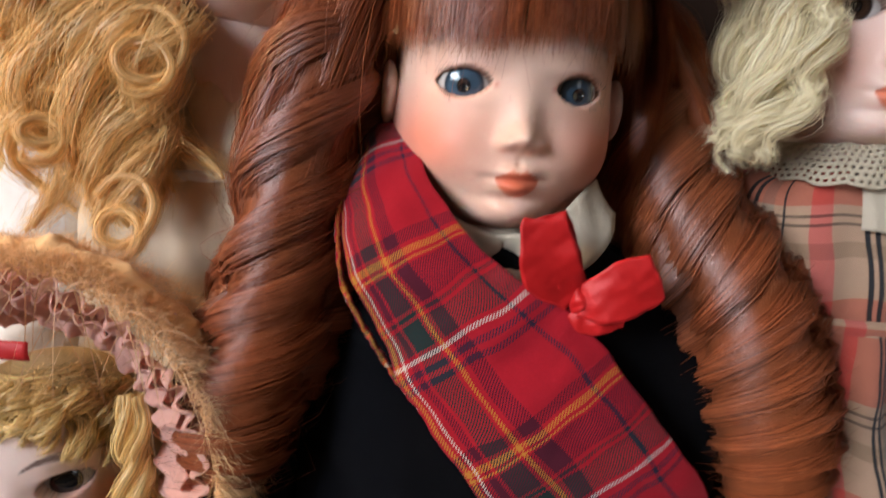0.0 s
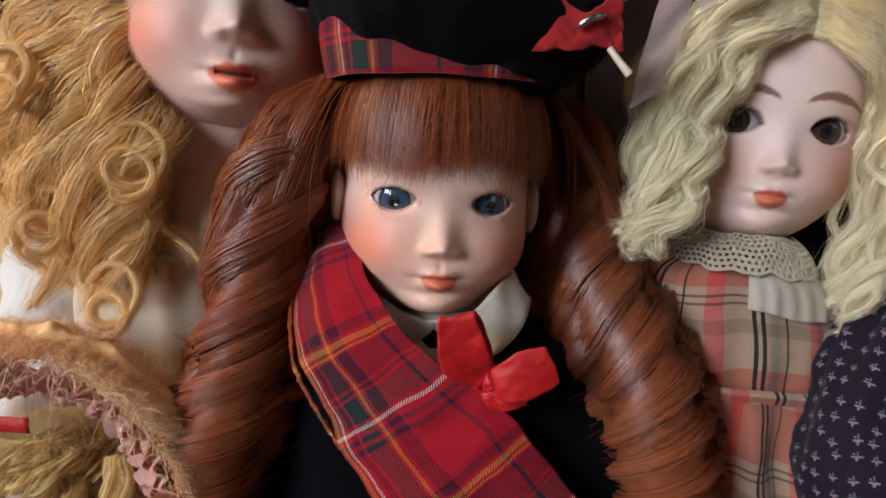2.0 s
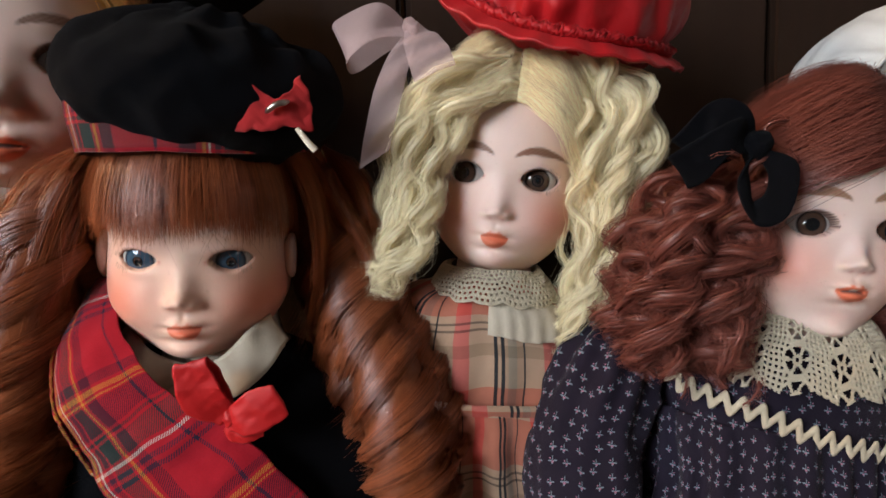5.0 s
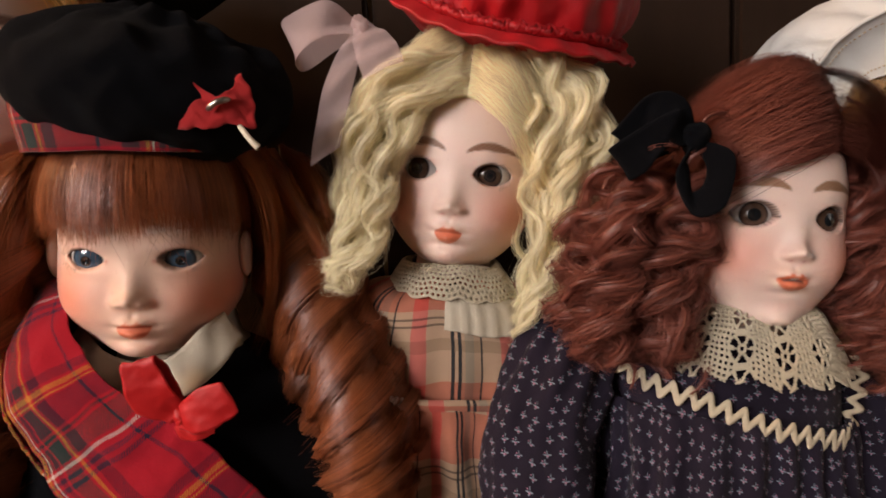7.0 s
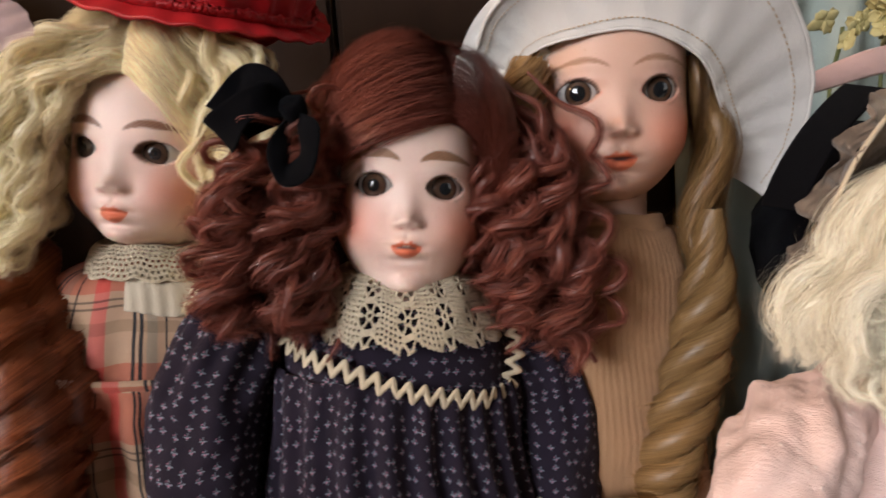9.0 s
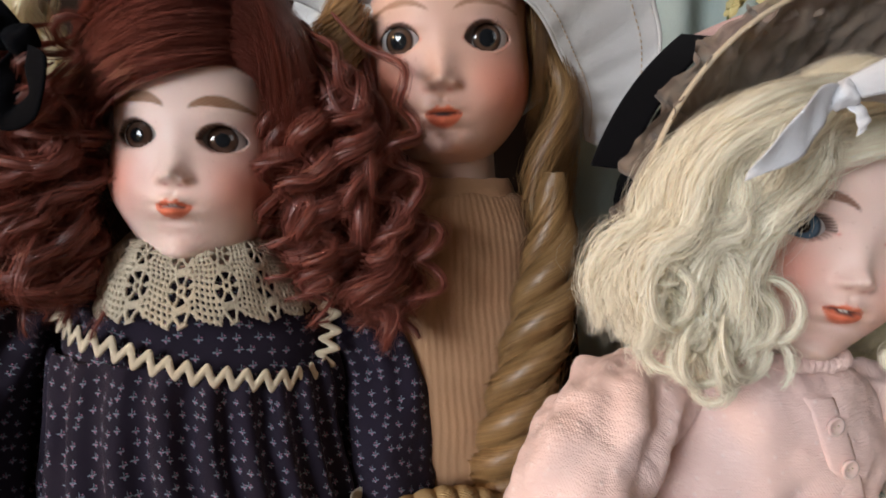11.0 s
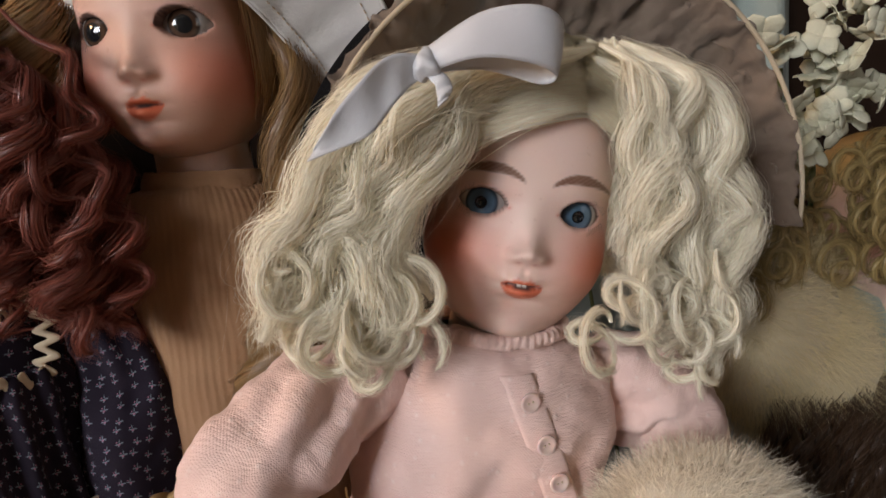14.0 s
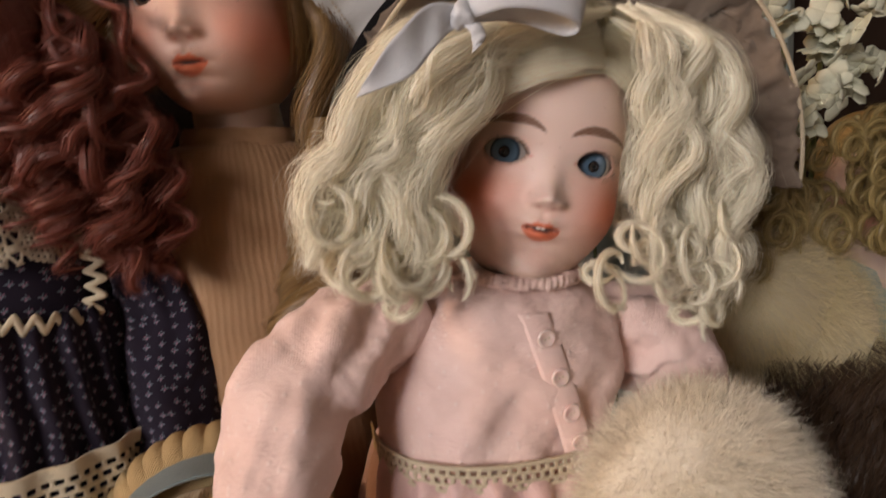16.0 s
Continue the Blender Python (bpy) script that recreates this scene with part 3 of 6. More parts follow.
class Head:
    """A bisque head. mid: the point between the eyes; e: the distance of the eyes; turn, lean, nod in degrees
    (to its right as one faces it minus; clockwise; down)."""

    def __init__(self, mid, e, turn=0, lean=0, nod=0, wide=2.0, chin=1.32, lip=0.82):
        self.mid, self.e, self.wide, self.chin, self.lip = np.array(mid), e, wide, chin, lip
        self.R = np.array(Euler((radians(nod), radians(lean), radians(-turn))).to_matrix())
        self.c = np.array([0, 0.97, 0.16])
        self.ax = (wide / 2, 1.16, 1.36, 1.07 * chin + 0.16)

    def world(self, P):
        return (np.asarray(P) * self.e) @ self.R.T + self.mid

    def way(self, D):
        return np.asarray(D) @ self.R.T

    def shell(self, th, ph, k=1.0):
        """A point of the skull in head units; th from the front to the right, ph up, in radians."""
        d = np.stack([np.cos(ph) * np.sin(th), -np.cos(ph) * np.cos(th), np.sin(ph)], -1)
        p = np.where(d[..., 2] > 0, 2.2, 2.2 + 0.25 * np.clip(-2.0 * d[..., 2], 0, 1))[..., None]
        r = (np.abs(d) ** p).sum(-1) ** (-1 / p[..., 0])
        az = np.where(d[..., 2] > 0, self.ax[2], self.ax[3])
        P = d * r[..., None] * np.stack([np.full_like(az, self.ax[0]), np.full_like(az, self.ax[1]), az], -1) * np.asarray(k)[..., None] if np.ndim(k) else d * r[..., None] * np.stack([np.full_like(az, self.ax[0]), np.full_like(az, self.ax[1]), az], -1) * k
        return P + self.c

    def build(self, s, iris, brow, hair_col, hairline=0.95, parted=False, gaze=(0, 0), blush=0.75, res=(210, 200), brow_w=0.045, side=0.9, ear=False, pupil=0.09, iris_r=0.155, lid=0.0, teeth=1.0, brow_z=0.30, tone=(0.83, 0.62, 0.53), ew=0.25):
        nu, nv = res
        mouth = 0.20 if parted else 0.175
        q = np.linspace(-np.pi, np.pi, nu, endpoint=False)
        th = (q - 0.68 * np.sin(q))[None]
        ph = np.linspace(-np.pi / 2 + 0.01, np.pi / 2 - 0.01, nv)[:, None]
        P = self.shell(th + 0 * ph, ph + 0 * th)
        X, Y, Z = P[..., 0].copy(), P[..., 1], P[..., 2].copy()
        facing = np.clip(-(Y - 0.75) * 2, 0, 1)
        f = self.lip / 0.82

        def g(x, z, sx, sz):
            return np.exp(-((X - x) / sx) ** 2 - ((Z - z * f) / sz) ** 2)

        def two(x, z, sx, sz):
            return g(x, z, sx, sz) + g(-x, z, sx, sz)

        P[..., 0] *= 1 + 0.09 * np.exp(-((Z + 0.68) / 0.42) ** 2) - 0.02 * np.exp(-((Z - 0.15) / 0.25) ** 2)
        # nose, sockets, cheeks, mouth and chin
        d = 0.03 * g(0, -0.04, 0.17, 0.28) + 0.095 * g(0, -0.31, 0.14, 0.18) + 0.19 * g(0, -0.46, 0.125, 0.10) + 0.095 * two(0.135, -0.505, 0.065, 0.052)
        d += -0.05 * two(0.54, 0.0, 0.30, 0.2) + 0.035 * two(0.5, 0.3, 0.36, 0.12) + 0.10 * two(0.56, -0.62, 0.34, 0.30)
        d += 0.17 * g(0, -0.86, 0.40, 0.27) + 0.055 * two(0.06, -0.765, 0.10, 0.05) + 0.075 * g(0, -0.905, 0.12, 0.06) - 0.07 * g(0, -0.828, 0.18, 0.022)
        d += 0.30 * np.exp(-(X / 0.36) ** 2 - ((Z + self.chin - 0.17) / 0.20) ** 2) - 0.06 * g(0, -1.02, 0.24, 0.055)
        d -= 0.014 * two(0.225, -0.83, 0.08, 0.07) + 0.02 * g(0, -0.68, 0.03, 0.05)
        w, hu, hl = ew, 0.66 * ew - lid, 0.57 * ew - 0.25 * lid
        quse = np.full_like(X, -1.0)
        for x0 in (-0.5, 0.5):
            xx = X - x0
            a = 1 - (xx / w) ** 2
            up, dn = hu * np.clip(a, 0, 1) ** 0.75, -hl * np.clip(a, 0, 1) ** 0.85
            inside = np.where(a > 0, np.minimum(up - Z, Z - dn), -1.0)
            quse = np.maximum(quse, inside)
            d += 0.045 * np.exp(-(xx / 0.27) ** 2 - ((Z - 0.14) / 0.07) ** 2) + 0.02 * np.exp(-(xx / 0.25) ** 2 - ((Z + 0.14) / 0.06) ** 2)
        ref = np.argmin((X - 0.5) ** 2 + Z ** 2 + 9 * (Y > 0.9))
        eye_y = (Y - d * facing).ravel()[ref]
        d -= 0.34 * np.clip(quse / 0.03, 0, 1)
        self.mid = self.mid - self.way((0, eye_y + 0.012, 0)) * self.e
        if parted:
            d -= 0.05 * (np.abs(X) < 0.14) * np.clip(1 - np.abs(Z + 0.828 * f) / 0.03, 0, 1)
        Y -= d * facing
        # paint
        c = np.ones((*X.shape, 3)) * np.array(tone)

        def tint(mask, colour):
            nonlocal c
            mask = np.clip(mask * (facing > 0), 0, 1)[..., None]
            c = c * (1 - mask) + np.array(colour) * mask

        tint(blush * (np.exp(-((np.abs(X) - 0.76) / 0.44) ** 2 - ((Z + 0.54 * f) / 0.42) ** 2)), (0.74, 0.21, 0.12))
        tint(0.25 * g(0, -1.2, 0.3, 0.15), (0.75, 0.35, 0.28))
        tint(0.35 * two(0.5, 0.16, 0.28, 0.07), (0.68, 0.42, 0.38))
        up = -0.755 * f + 0.03 * np.exp(-((np.abs(X) - 0.06) / 0.04) ** 2) - 0.01
        edge = np.clip(1 - (np.abs(X) / mouth) ** 2, 0, 1) ** 0.7
        mid = -0.828 * f
        lipmask = np.clip(np.minimum((mid + (up - mid) * edge) - Z, Z - (mid - 0.155 * edge)) / 0.018 + 0.5, 0, 1) * (np.abs(X) < mouth)
        tint(lipmask, (0.66, 0.14, 0.055))
        tint(np.clip(1 - np.abs(Z - mid) / 0.012, 0, 1) * (np.abs(X) < mouth * 0.9) * 0.8, (0.16, 0.02, 0.015))
        if parted:
            gap = np.clip(((0.026 if teeth else 0.019) * np.clip(1 - (X / 0.15) ** 2, 0, 1) - np.abs(Z - mid + 0.004)) / 0.01 + 0.5, 0, 1) * (np.abs(X) < 0.15)
            tint(gap, (0.045, 0.010, 0.008))
            tint(gap * (np.abs(np.abs(X) - 0.026) < 0.020) * (Z > mid - 0.006) * teeth, (0.80, 0.76, 0.68))
        tint(0.6 * two(0.075, -0.57, 0.028, 0.014), (0.50, 0.12, 0.08))
        tint(0.7 * two(0.245, -0.01, 0.022, 0.02), (0.62, 0.14, 0.09))
        ax = np.abs(X)
        bz = brow_z + 0.08 - np.where(ax < 0.42, 0.10 * ((ax - 0.42) / 0.29) ** 2, 0.08 * ((ax - 0.42) / 0.38) ** 2)
        bt = 1.1 * brow_w * np.interp(ax, [0.1, 0.3, 0.5, 0.85], [0.3, 0.95, 1.15, 0.3])
        strokes = 0.93 + 0.07 * np.sin((ax * 1.0 + Z * 1.6) * 95)
        tint(np.clip((bt - np.abs(Z - bz)) / 0.016 + 0.45, 0, 1) * np.clip((ax - 0.12) / 0.05, 0, 1) * (ax < 0.86) * strokes * (Z > 0.15), brow)
        # dark brown inside the openings: the sockets' shade, put into the colour
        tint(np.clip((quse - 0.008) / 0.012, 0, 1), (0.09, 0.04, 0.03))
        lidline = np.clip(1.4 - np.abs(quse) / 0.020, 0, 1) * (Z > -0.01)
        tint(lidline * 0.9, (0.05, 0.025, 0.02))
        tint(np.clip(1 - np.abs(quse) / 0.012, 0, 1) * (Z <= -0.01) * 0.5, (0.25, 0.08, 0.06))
        # hair on the skull
        scalp = (Z > hairline + 0.28 * (1 - np.clip(ax / 0.9, 0, 1) ** 2) - 0.28) & (Y > -0.3) | (Y > side + 0.25 * np.clip(-Z, 0, 1)) & (Z > -0.9)
        P = np.where(scalp[..., None], self.c + (P - self.c) * 1.015, P)
        c = np.where(scalp[..., None], np.array(hair_col) * 0.85, c)
        sq = scalp[:-1, :]
        mm = np.where(sq, s.slot(HAIR), s.slot(SKIN))
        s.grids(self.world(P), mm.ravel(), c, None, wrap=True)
        # eyes
        for sx in (-1, 1):
            k = np.array([0, 0.06, pupil * 0.8, pupil, pupil * 1.15, iris_r * 0.75, iris_r * 0.95, iris_r * 1.08, 0.2, 0.26, 0.305])
            colour = [(0.004,) * 3] * 4 + [iris] + [tuple(v * 1.25 for v in iris)] + [tuple(v * 0.35 for v in iris)] + [(0.52, 0.50, 0.48)] * 4
            rad = 0.305
            ang = np.linspace(0, 2 * np.pi, 40, endpoint=False)
            al = np.arcsin(np.clip(k / rad, 0, 1))[:, None]
            D = np.stack([np.sin(al) * np.cos(ang), -np.cos(al) + 0 * ang, np.sin(al) * np.sin(ang)], -1)
            G = np.array(Euler((radians(-gaze[1]), 0, radians(gaze[0]))).to_matrix())
            Pe = np.array([sx * (0.5 - rad * np.sin(radians(13))), eye_y + 0.012 + rad * np.cos(radians(13)), 0.0]) + rad * D @ (np.array(Euler((0, 0, radians(13 * sx))).to_matrix()) @ G).T
            s.grids(self.world(Pe), EYE_GLASS, np.array(colour)[:, None, :] * np.ones((1, 40, 1)), wrap=True)
            # lashes
            n = 26
            u = np.linspace(-0.92, 0.92, n)
            for sign, hh, ln in ((1, hu, 0.045), (-1, -hl, 0.06)):
                root = np.stack([sx * 0.5 + w * u, np.full(n, eye_y + 0.02), hh * np.clip(1 - u ** 2, 0, 1) ** 0.8 + 0.01 * sign], -1)
                tip = root + np.stack([0.025 * u, np.full(n, -0.02), np.full(n, sign * ln)], -1) * (0.7 + 0.5 * rng.random((n, 1)))
                tt = np.linspace(0, 1, 4)[None, :, None]
                C = root[:, None] * (1 - tt) + tip[:, None] * tt
                s.ribbons(self.world(C), np.broadcast_to(self.way((0, -1, 0)), C.shape), self.e * 0.0026 * np.linspace(1, 0.3, 4)[None], HAIR, np.full((n, 3), 0.03))
        if ear:
            E = ellipsoid((0, 0, 0), (0.09, 0.2, 0.3), 30, 24)
            E[..., 0] -= 0.05 * np.exp(-(E[..., 1] / 0.09) ** 2 - (E[..., 2] / 0.15) ** 2)
            for sx in (-1, 1):
                Q = E * np.array([sx, 1, 1]) + np.array([sx * (self.wide / 2 + 0.06), 0.78, -0.12])
                s.grids(self.world(Q), SKIN, (0.78, 0.58, 0.50), wrap=True)
        # neck
        zz = np.linspace(-self.chin + 0.45, -self.chin - 0.95, 14)
        rr = 0.56 + 0.10 * np.linspace(0, 1, 14) ** 2
        a = np.linspace(0, 2 * np.pi, 36, endpoint=False)
        Nk = np.stack([rr[:, None] * np.sin(a), 0.95 + 0.15 * np.linspace(0, 1, 14)[:, None] - rr[:, None] * np.cos(a), zz[:, None] + 0 * a], -1)
        s.grids(self.world(Nk), SKIN, tuple(v * 0.93 for v in tone), wrap=True)

    def comb(self, s, th0, ph0, th1, ph1, k0, k1, col, bump=0.0, w=0.0003, seg=9, wave=0.0, freq=3.0, mess=0.02, spread=0.3):
        """Strands combed over the skull from one angle to another (arrays)."""
        n = len(th0)
        t = np.linspace(0, 1, seg)[None]
        th = th0[:, None] + (th1 - th0)[:, None] * t + mess * rng.normal(size=(n, 1)) * t
        ph = ph0[:, None] + (ph1 - ph0)[:, None] * t ** 1.15 + mess * rng.normal(size=(n, 1)) * t
        k = (k0 + (k1 - k0) * t + bump * np.sin(np.pi * t)) * (1 + 0.035 * rng.normal(size=(n, 1)) * t) + wave * np.sin(freq * 2 * np.pi * t + rng.random((n, 1)) * 1.2 + 3 * th0[:, None])
        P = self.shell(th, ph, k)
        out = P - self.c
        tint = np.array(col)[None] * (1 - spread + 2 * spread * rng.random((n, 1)))
        s.ribbons(self.world(P), self.way(out), w * np.interp(t[0], [0, 0.7, 1], [1, 1, 0.3])[None], HAIR, tint)


def doll(soup, label):
    ob = part("doll", soup)
    return tagged(ob, label, "doll", "antique dolls on display")


def body(s, rings, m=CREAM):
    """A plain stuffed trunk under the clothes, down to the table."""
    k = [(x, y, z, rx * 0.9, ry * 0.88, sl) for x, y, z, rx, ry, sl in rings]
    s.grids(loft(k, 40, 24, rough=0), m, wrap=True)


def arm(s, ctrl, r, fingers=True, col=(0.66, 0.40, 0.27), spread=(0.0, 0.0, -1.0), size=1.0):
    """A composition forearm with a small hand at its end."""
    C = spline(ctrl, 24)
    s.grids(tube(C, np.interp(np.linspace(0, 1, 24), [0, 0.6, 0.8, 1], [r, r * 1.05, r * 0.8, r * 1.05]), 20), COMPO, col, wrap=True)
    tip, back = C[-1], C[-1] - C[-4]
    back = back / np.linalg.norm(back)
    side = np.cross(back, (0.1, -1, 0.2))
    side /= np.linalg.norm(side)
    palm = ellipsoid((0, 0, 0), (1, 1, 1), 24, 16)
    M = np.stack([side, np.cross(side, back), back])
    s.grids((palm * np.array([r * 1.15, r * 0.7, r * 1.4])) @ M + tip + back * r * 0.8, COMPO, col, wrap=True)
    for i in range(4):
        o = (i - 1.5) * r * 0.52
        p0 = tip + back * r * 1.6 + side * o
        F = spline([p0, p0 + back * r * 0.8 * size + side * o * 0.2, p0 + back * r * 1.5 * size + side * o * 0.25 + np.array([0, r * 0.4, 0])], 10)
        s.grids(tube(F, r * 0.27 * np.array([1, 1.02, 1, 0.95, 0.95, 1, 0.95, 0.85, 0.65, 0.1]), 10), COMPO, col, wrap=True)
    F = spline([tip + back * r * 0.3 - side * r, tip + back * r * 1.0 - side * r * 1.6, tip + back * r * 1.6 - side * r * 1.6], 10)
    s.grids(tube(F, r * 0.3 * np.array([1, 1, 1, 0.95, 0.95, 1, 0.95, 0.85, 0.65, 0.1]), 10), COMPO, col, wrap=True)


def U(a, b, n):
    return a + (b - a) * rng.random(n)


# the auburn doll in the black jacket
h1 = Head((0.0250, 0.1858, 1.1755), 0.0372, turn=-6, lean=4, nod=6, wide=2.12, chin=1.31, lip=0.76)
J1 = [(0.026, 0.235, 1.128, 0.030, 0.028, 0.05), (0.026, 0.235, 1.112, 0.062, 0.040, 0.08), (0.026, 0.235, 1.085, 0.084, 0.050, 0.08), (0.026, 0.235, 1.02, 0.086, 0.054, 0.04), (0.026, 0.235, 0.93, 0.095, 0.065, 0.0), (0.026, 0.235, TOP, 0.12, 0.09, 0.0)]
s = Soup(SKIN, HAIR, EYE_GLASS)
# orange tone: warm lamplight from the left is mixed into the skin colour
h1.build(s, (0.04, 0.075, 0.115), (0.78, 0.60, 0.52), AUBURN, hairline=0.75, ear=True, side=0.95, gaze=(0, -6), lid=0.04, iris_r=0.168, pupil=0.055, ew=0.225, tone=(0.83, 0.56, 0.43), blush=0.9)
body(s, J1)
n = 3800
th = U(-1.25, 1.3, n)
h1.comb(s, th * 0.9, U(0.95, 1.15, n), th, U(0.08, 0.22, n) + 0.03 * np.cos(3 * th) + 0.045 * np.sin(21 * th + 3 * np.sin(8 * th)), 1.12, 1.13 + 0.02 * np.sin(17 * th + 2 * np.sin(5 * th))[:, None], AUBURN, bump=0.06, w=0.00012, mess=0.04, spread=0.4)
h1.comb(s, U(-0.9, 1.0, 90), U(0.9, 1.1, 90), U(-0.9, 1.0, 90), U(-0.02, 0.1, 90), 1.13, 1.15, AUBURN, bump=0.08, w=0.00008, mess=0.10)
for sg in (-1, 1):
    n = 1500
    h1.comb(s, sg * U(0.95, 1.9, n), U(0.8, 1.1, n), sg * U(1.3, 2.1, n), U(-0.75, -0.1, n), 1.12, 1.45, AUBURN, bump=0.12, w=0.0002, mess=0.06)
for ctrl, r, tw in (
    ([(-0.018, 0.215, 1.218), (-0.040, 0.205, 1.192), (-0.050, 0.200, 1.150), (-0.058, 0.196, 1.105), (-0.072, 0.190, 1.060), (-0.076, 0.188, 1.045)], 0.0185, 3.2),
    ([(-0.026, 0.235, 1.215), (-0.048, 0.228, 1.175), (-0.060, 0.218, 1.130), (-0.078, 0.205, 1.085), (-0.086, 0.200, 1.052)], 0.016, 2.6),
    ([(-0.020, 0.235, 1.20), (-0.035, 0.230, 1.15), (-0.045, 0.215, 1.11), (-0.058, 0.200, 1.07)], 0.017, 2.4),
    ([(0.064, 0.245, 1.218), (0.080, 0.245, 1.180), (0.092, 0.232, 1.140), (0.110, 0.206, 1.100), (0.117, 0.195, 1.060), (0.118, 0.192, 1.030)], 0.0205, 4.2),
    ([(0.070, 0.255, 1.20), (0.092, 0.252, 1.165), (0.114, 0.232, 1.125), (0.128, 0.212, 1.085), (0.126, 0.208, 1.045)], 0.016, 3.2),
    ([(0.060, 0.255, 1.19), (0.078, 0.25, 1.15), (0.092, 0.22, 1.11), (0.105, 0.212, 1.06)], 0.017, 2.6),
):
    lock(s, ctrl, r, AUBURN, n=620, twist=tw * 0.85, seg=48, w=0.00016, stray=0.35, fly=0.003, frizz=0.06, end=0.65, start=0.45, ply=3, ease=1.5, spread=0.42)
    lock(s, ctrl, r * 1.06, AUBURN, n=26, twist=tw * 0.6, seg=40, w=0.00006, stray=0.5, fly=0.02, frizz=0.1, end=0.8, ease=1.5)
tresses(s, [[(-0.012, 1.224), (-0.030, 1.203), (-0.041, 1.168), (-0.050, 1.122), (-0.060, 1.090)], [(-0.020, 1.224), (-0.042, 1.198), (-0.055, 1.162), (-0.062, 1.120)]], 0.192, 0.215, AUBURN, copies=5, r=0.008, loose=0.35, n=200, spread=0.35, wave=0.002, waves=1.0)
tresses(s, [[(0.066, 1.224), (0.073, 1.200), (0.080, 1.164), (0.090, 1.125), (0.100, 1.095)], [(0.072, 1.224), (0.086, 1.200), (0.099, 1.165), (0.107, 1.125)]], 0.225, 0.250, AUBURN, copies=4, r=0.007, loose=0.35, n=200, spread=0.35, wave=0.002, waves=1.0)
doll(s, "bisque doll with blue eyes and long auburn ringlets")

jacket = thing("doll_jacket", "black velvet doll jacket with a cream shirt collar", "jacket", (0.026, 0.235, TOP))
part("jacket_body", Soup().grids(loft(J1, 110, 70, 0.0025, 9, seed=2), VELVET, wrap=True), jacket)
for ctrl in ([(-0.045, 0.235, 1.095), (-0.075, 0.225, 1.05), (-0.085, 0.205, 0.98), (-0.06, 0.17, 0.92)], [(0.097, 0.24, 1.09), (0.118, 0.235, 1.05), (0.122, 0.215, 0.98), (0.10, 0.18, 0.92)]):
    part("sleeve", Soup().grids(wob(tube(spline(ctrl, 40), np.linspace(0.026, 0.02, 40), 28), 0.0015, 120), VELVET, wrap=True), jacket)
for ctrl, wid in (([(0.020, 0.199, 1.121), (0.036, 0.187, 1.122), (0.050, 0.192, 1.132), (0.058, 0.205, 1.140)], [(0.004, 0.003, -0.006), (0.003, -0.003, -0.008), (0.004, -0.003, -0.009), (0.004, 0, -0.006)]),
                  ([(0.018, 0.199, 1.120), (0.004, 0.192, 1.124), (-0.008, 0.198, 1.132), (-0.014, 0.21, 1.14)], [(-0.004, 0.003, -0.006), (-0.003, -0.003, -0.008), (-0.004, -0.003, -0.008), (-0.004, 0, -0.006)])):
    part("shirt_collar", Soup().grids(strip(ctrl, wid, 40, 9, 0.001, 0.0004, 3), CREAM), jacket, "cream cotton collar", 0.0006)

part("shirt_front", Soup().grids(loft([(0.024, 0.232, 1.142, 0.026, 0.027, 0.03), (0.024, 0.232, 1.125, 0.030, 0.032, 0.05), (0.025, 0.233, 1.108, 0.040, 0.0445, 0.08)], 60, 20, 0.0006, 12), CREAM, wrap=True), jacket, "cream cotton shirt front")
sash = thing("tartan_sash", "red tartan wool sash draped across the black jacket", "sash", (0.02, 0.19, 1.09))
ctrl = [(-0.020, 0.222, 1.165), (-0.0215, 0.196, 1.150), (-0.013, 0.181, 1.126), (0.000, 0.1775, 1.107), (0.016, 0.1755, 1.088), (0.034, 0.1765, 1.066), (0.053, 0.180, 1.040), (0.074, 0.19, 1.005)]
wid = [(0.012, 0.0, 0.006), (0.0115, -0.001, 0.0075), (0.017, 0.0, 0.0085), (0.019, 0.0, 0.0135), (0.0235, 0.0, 0.016), (0.025, 0.001, 0.018), (0.026, 0.002, 0.018), (0.027, 0.004, 0.017)]
part("sash_cloth", Soup().grids(wob(strip(ctrl, wid, 130, 60, 0.004, 0.0, 2), 0.0008, 110, 3), TARTAN), sash, thick=0.0012)
ctrl2 = [(-0.030, 0.215, 1.160), (-0.034, 0.192, 1.140), (-0.033, 0.184, 1.115), (-0.023, 0.181, 1.094), (-0.008, 0.179, 1.073), (0.012, 0.180, 1.050), (0.032, 0.182, 1.026)]
part("fringe", Soup().grids(wob(tube(spline(ctrl2, 160), 0.0011, 8), 0.0003, 1500), TARTAN, wrap=True), sash, "fringed selvedge edge")

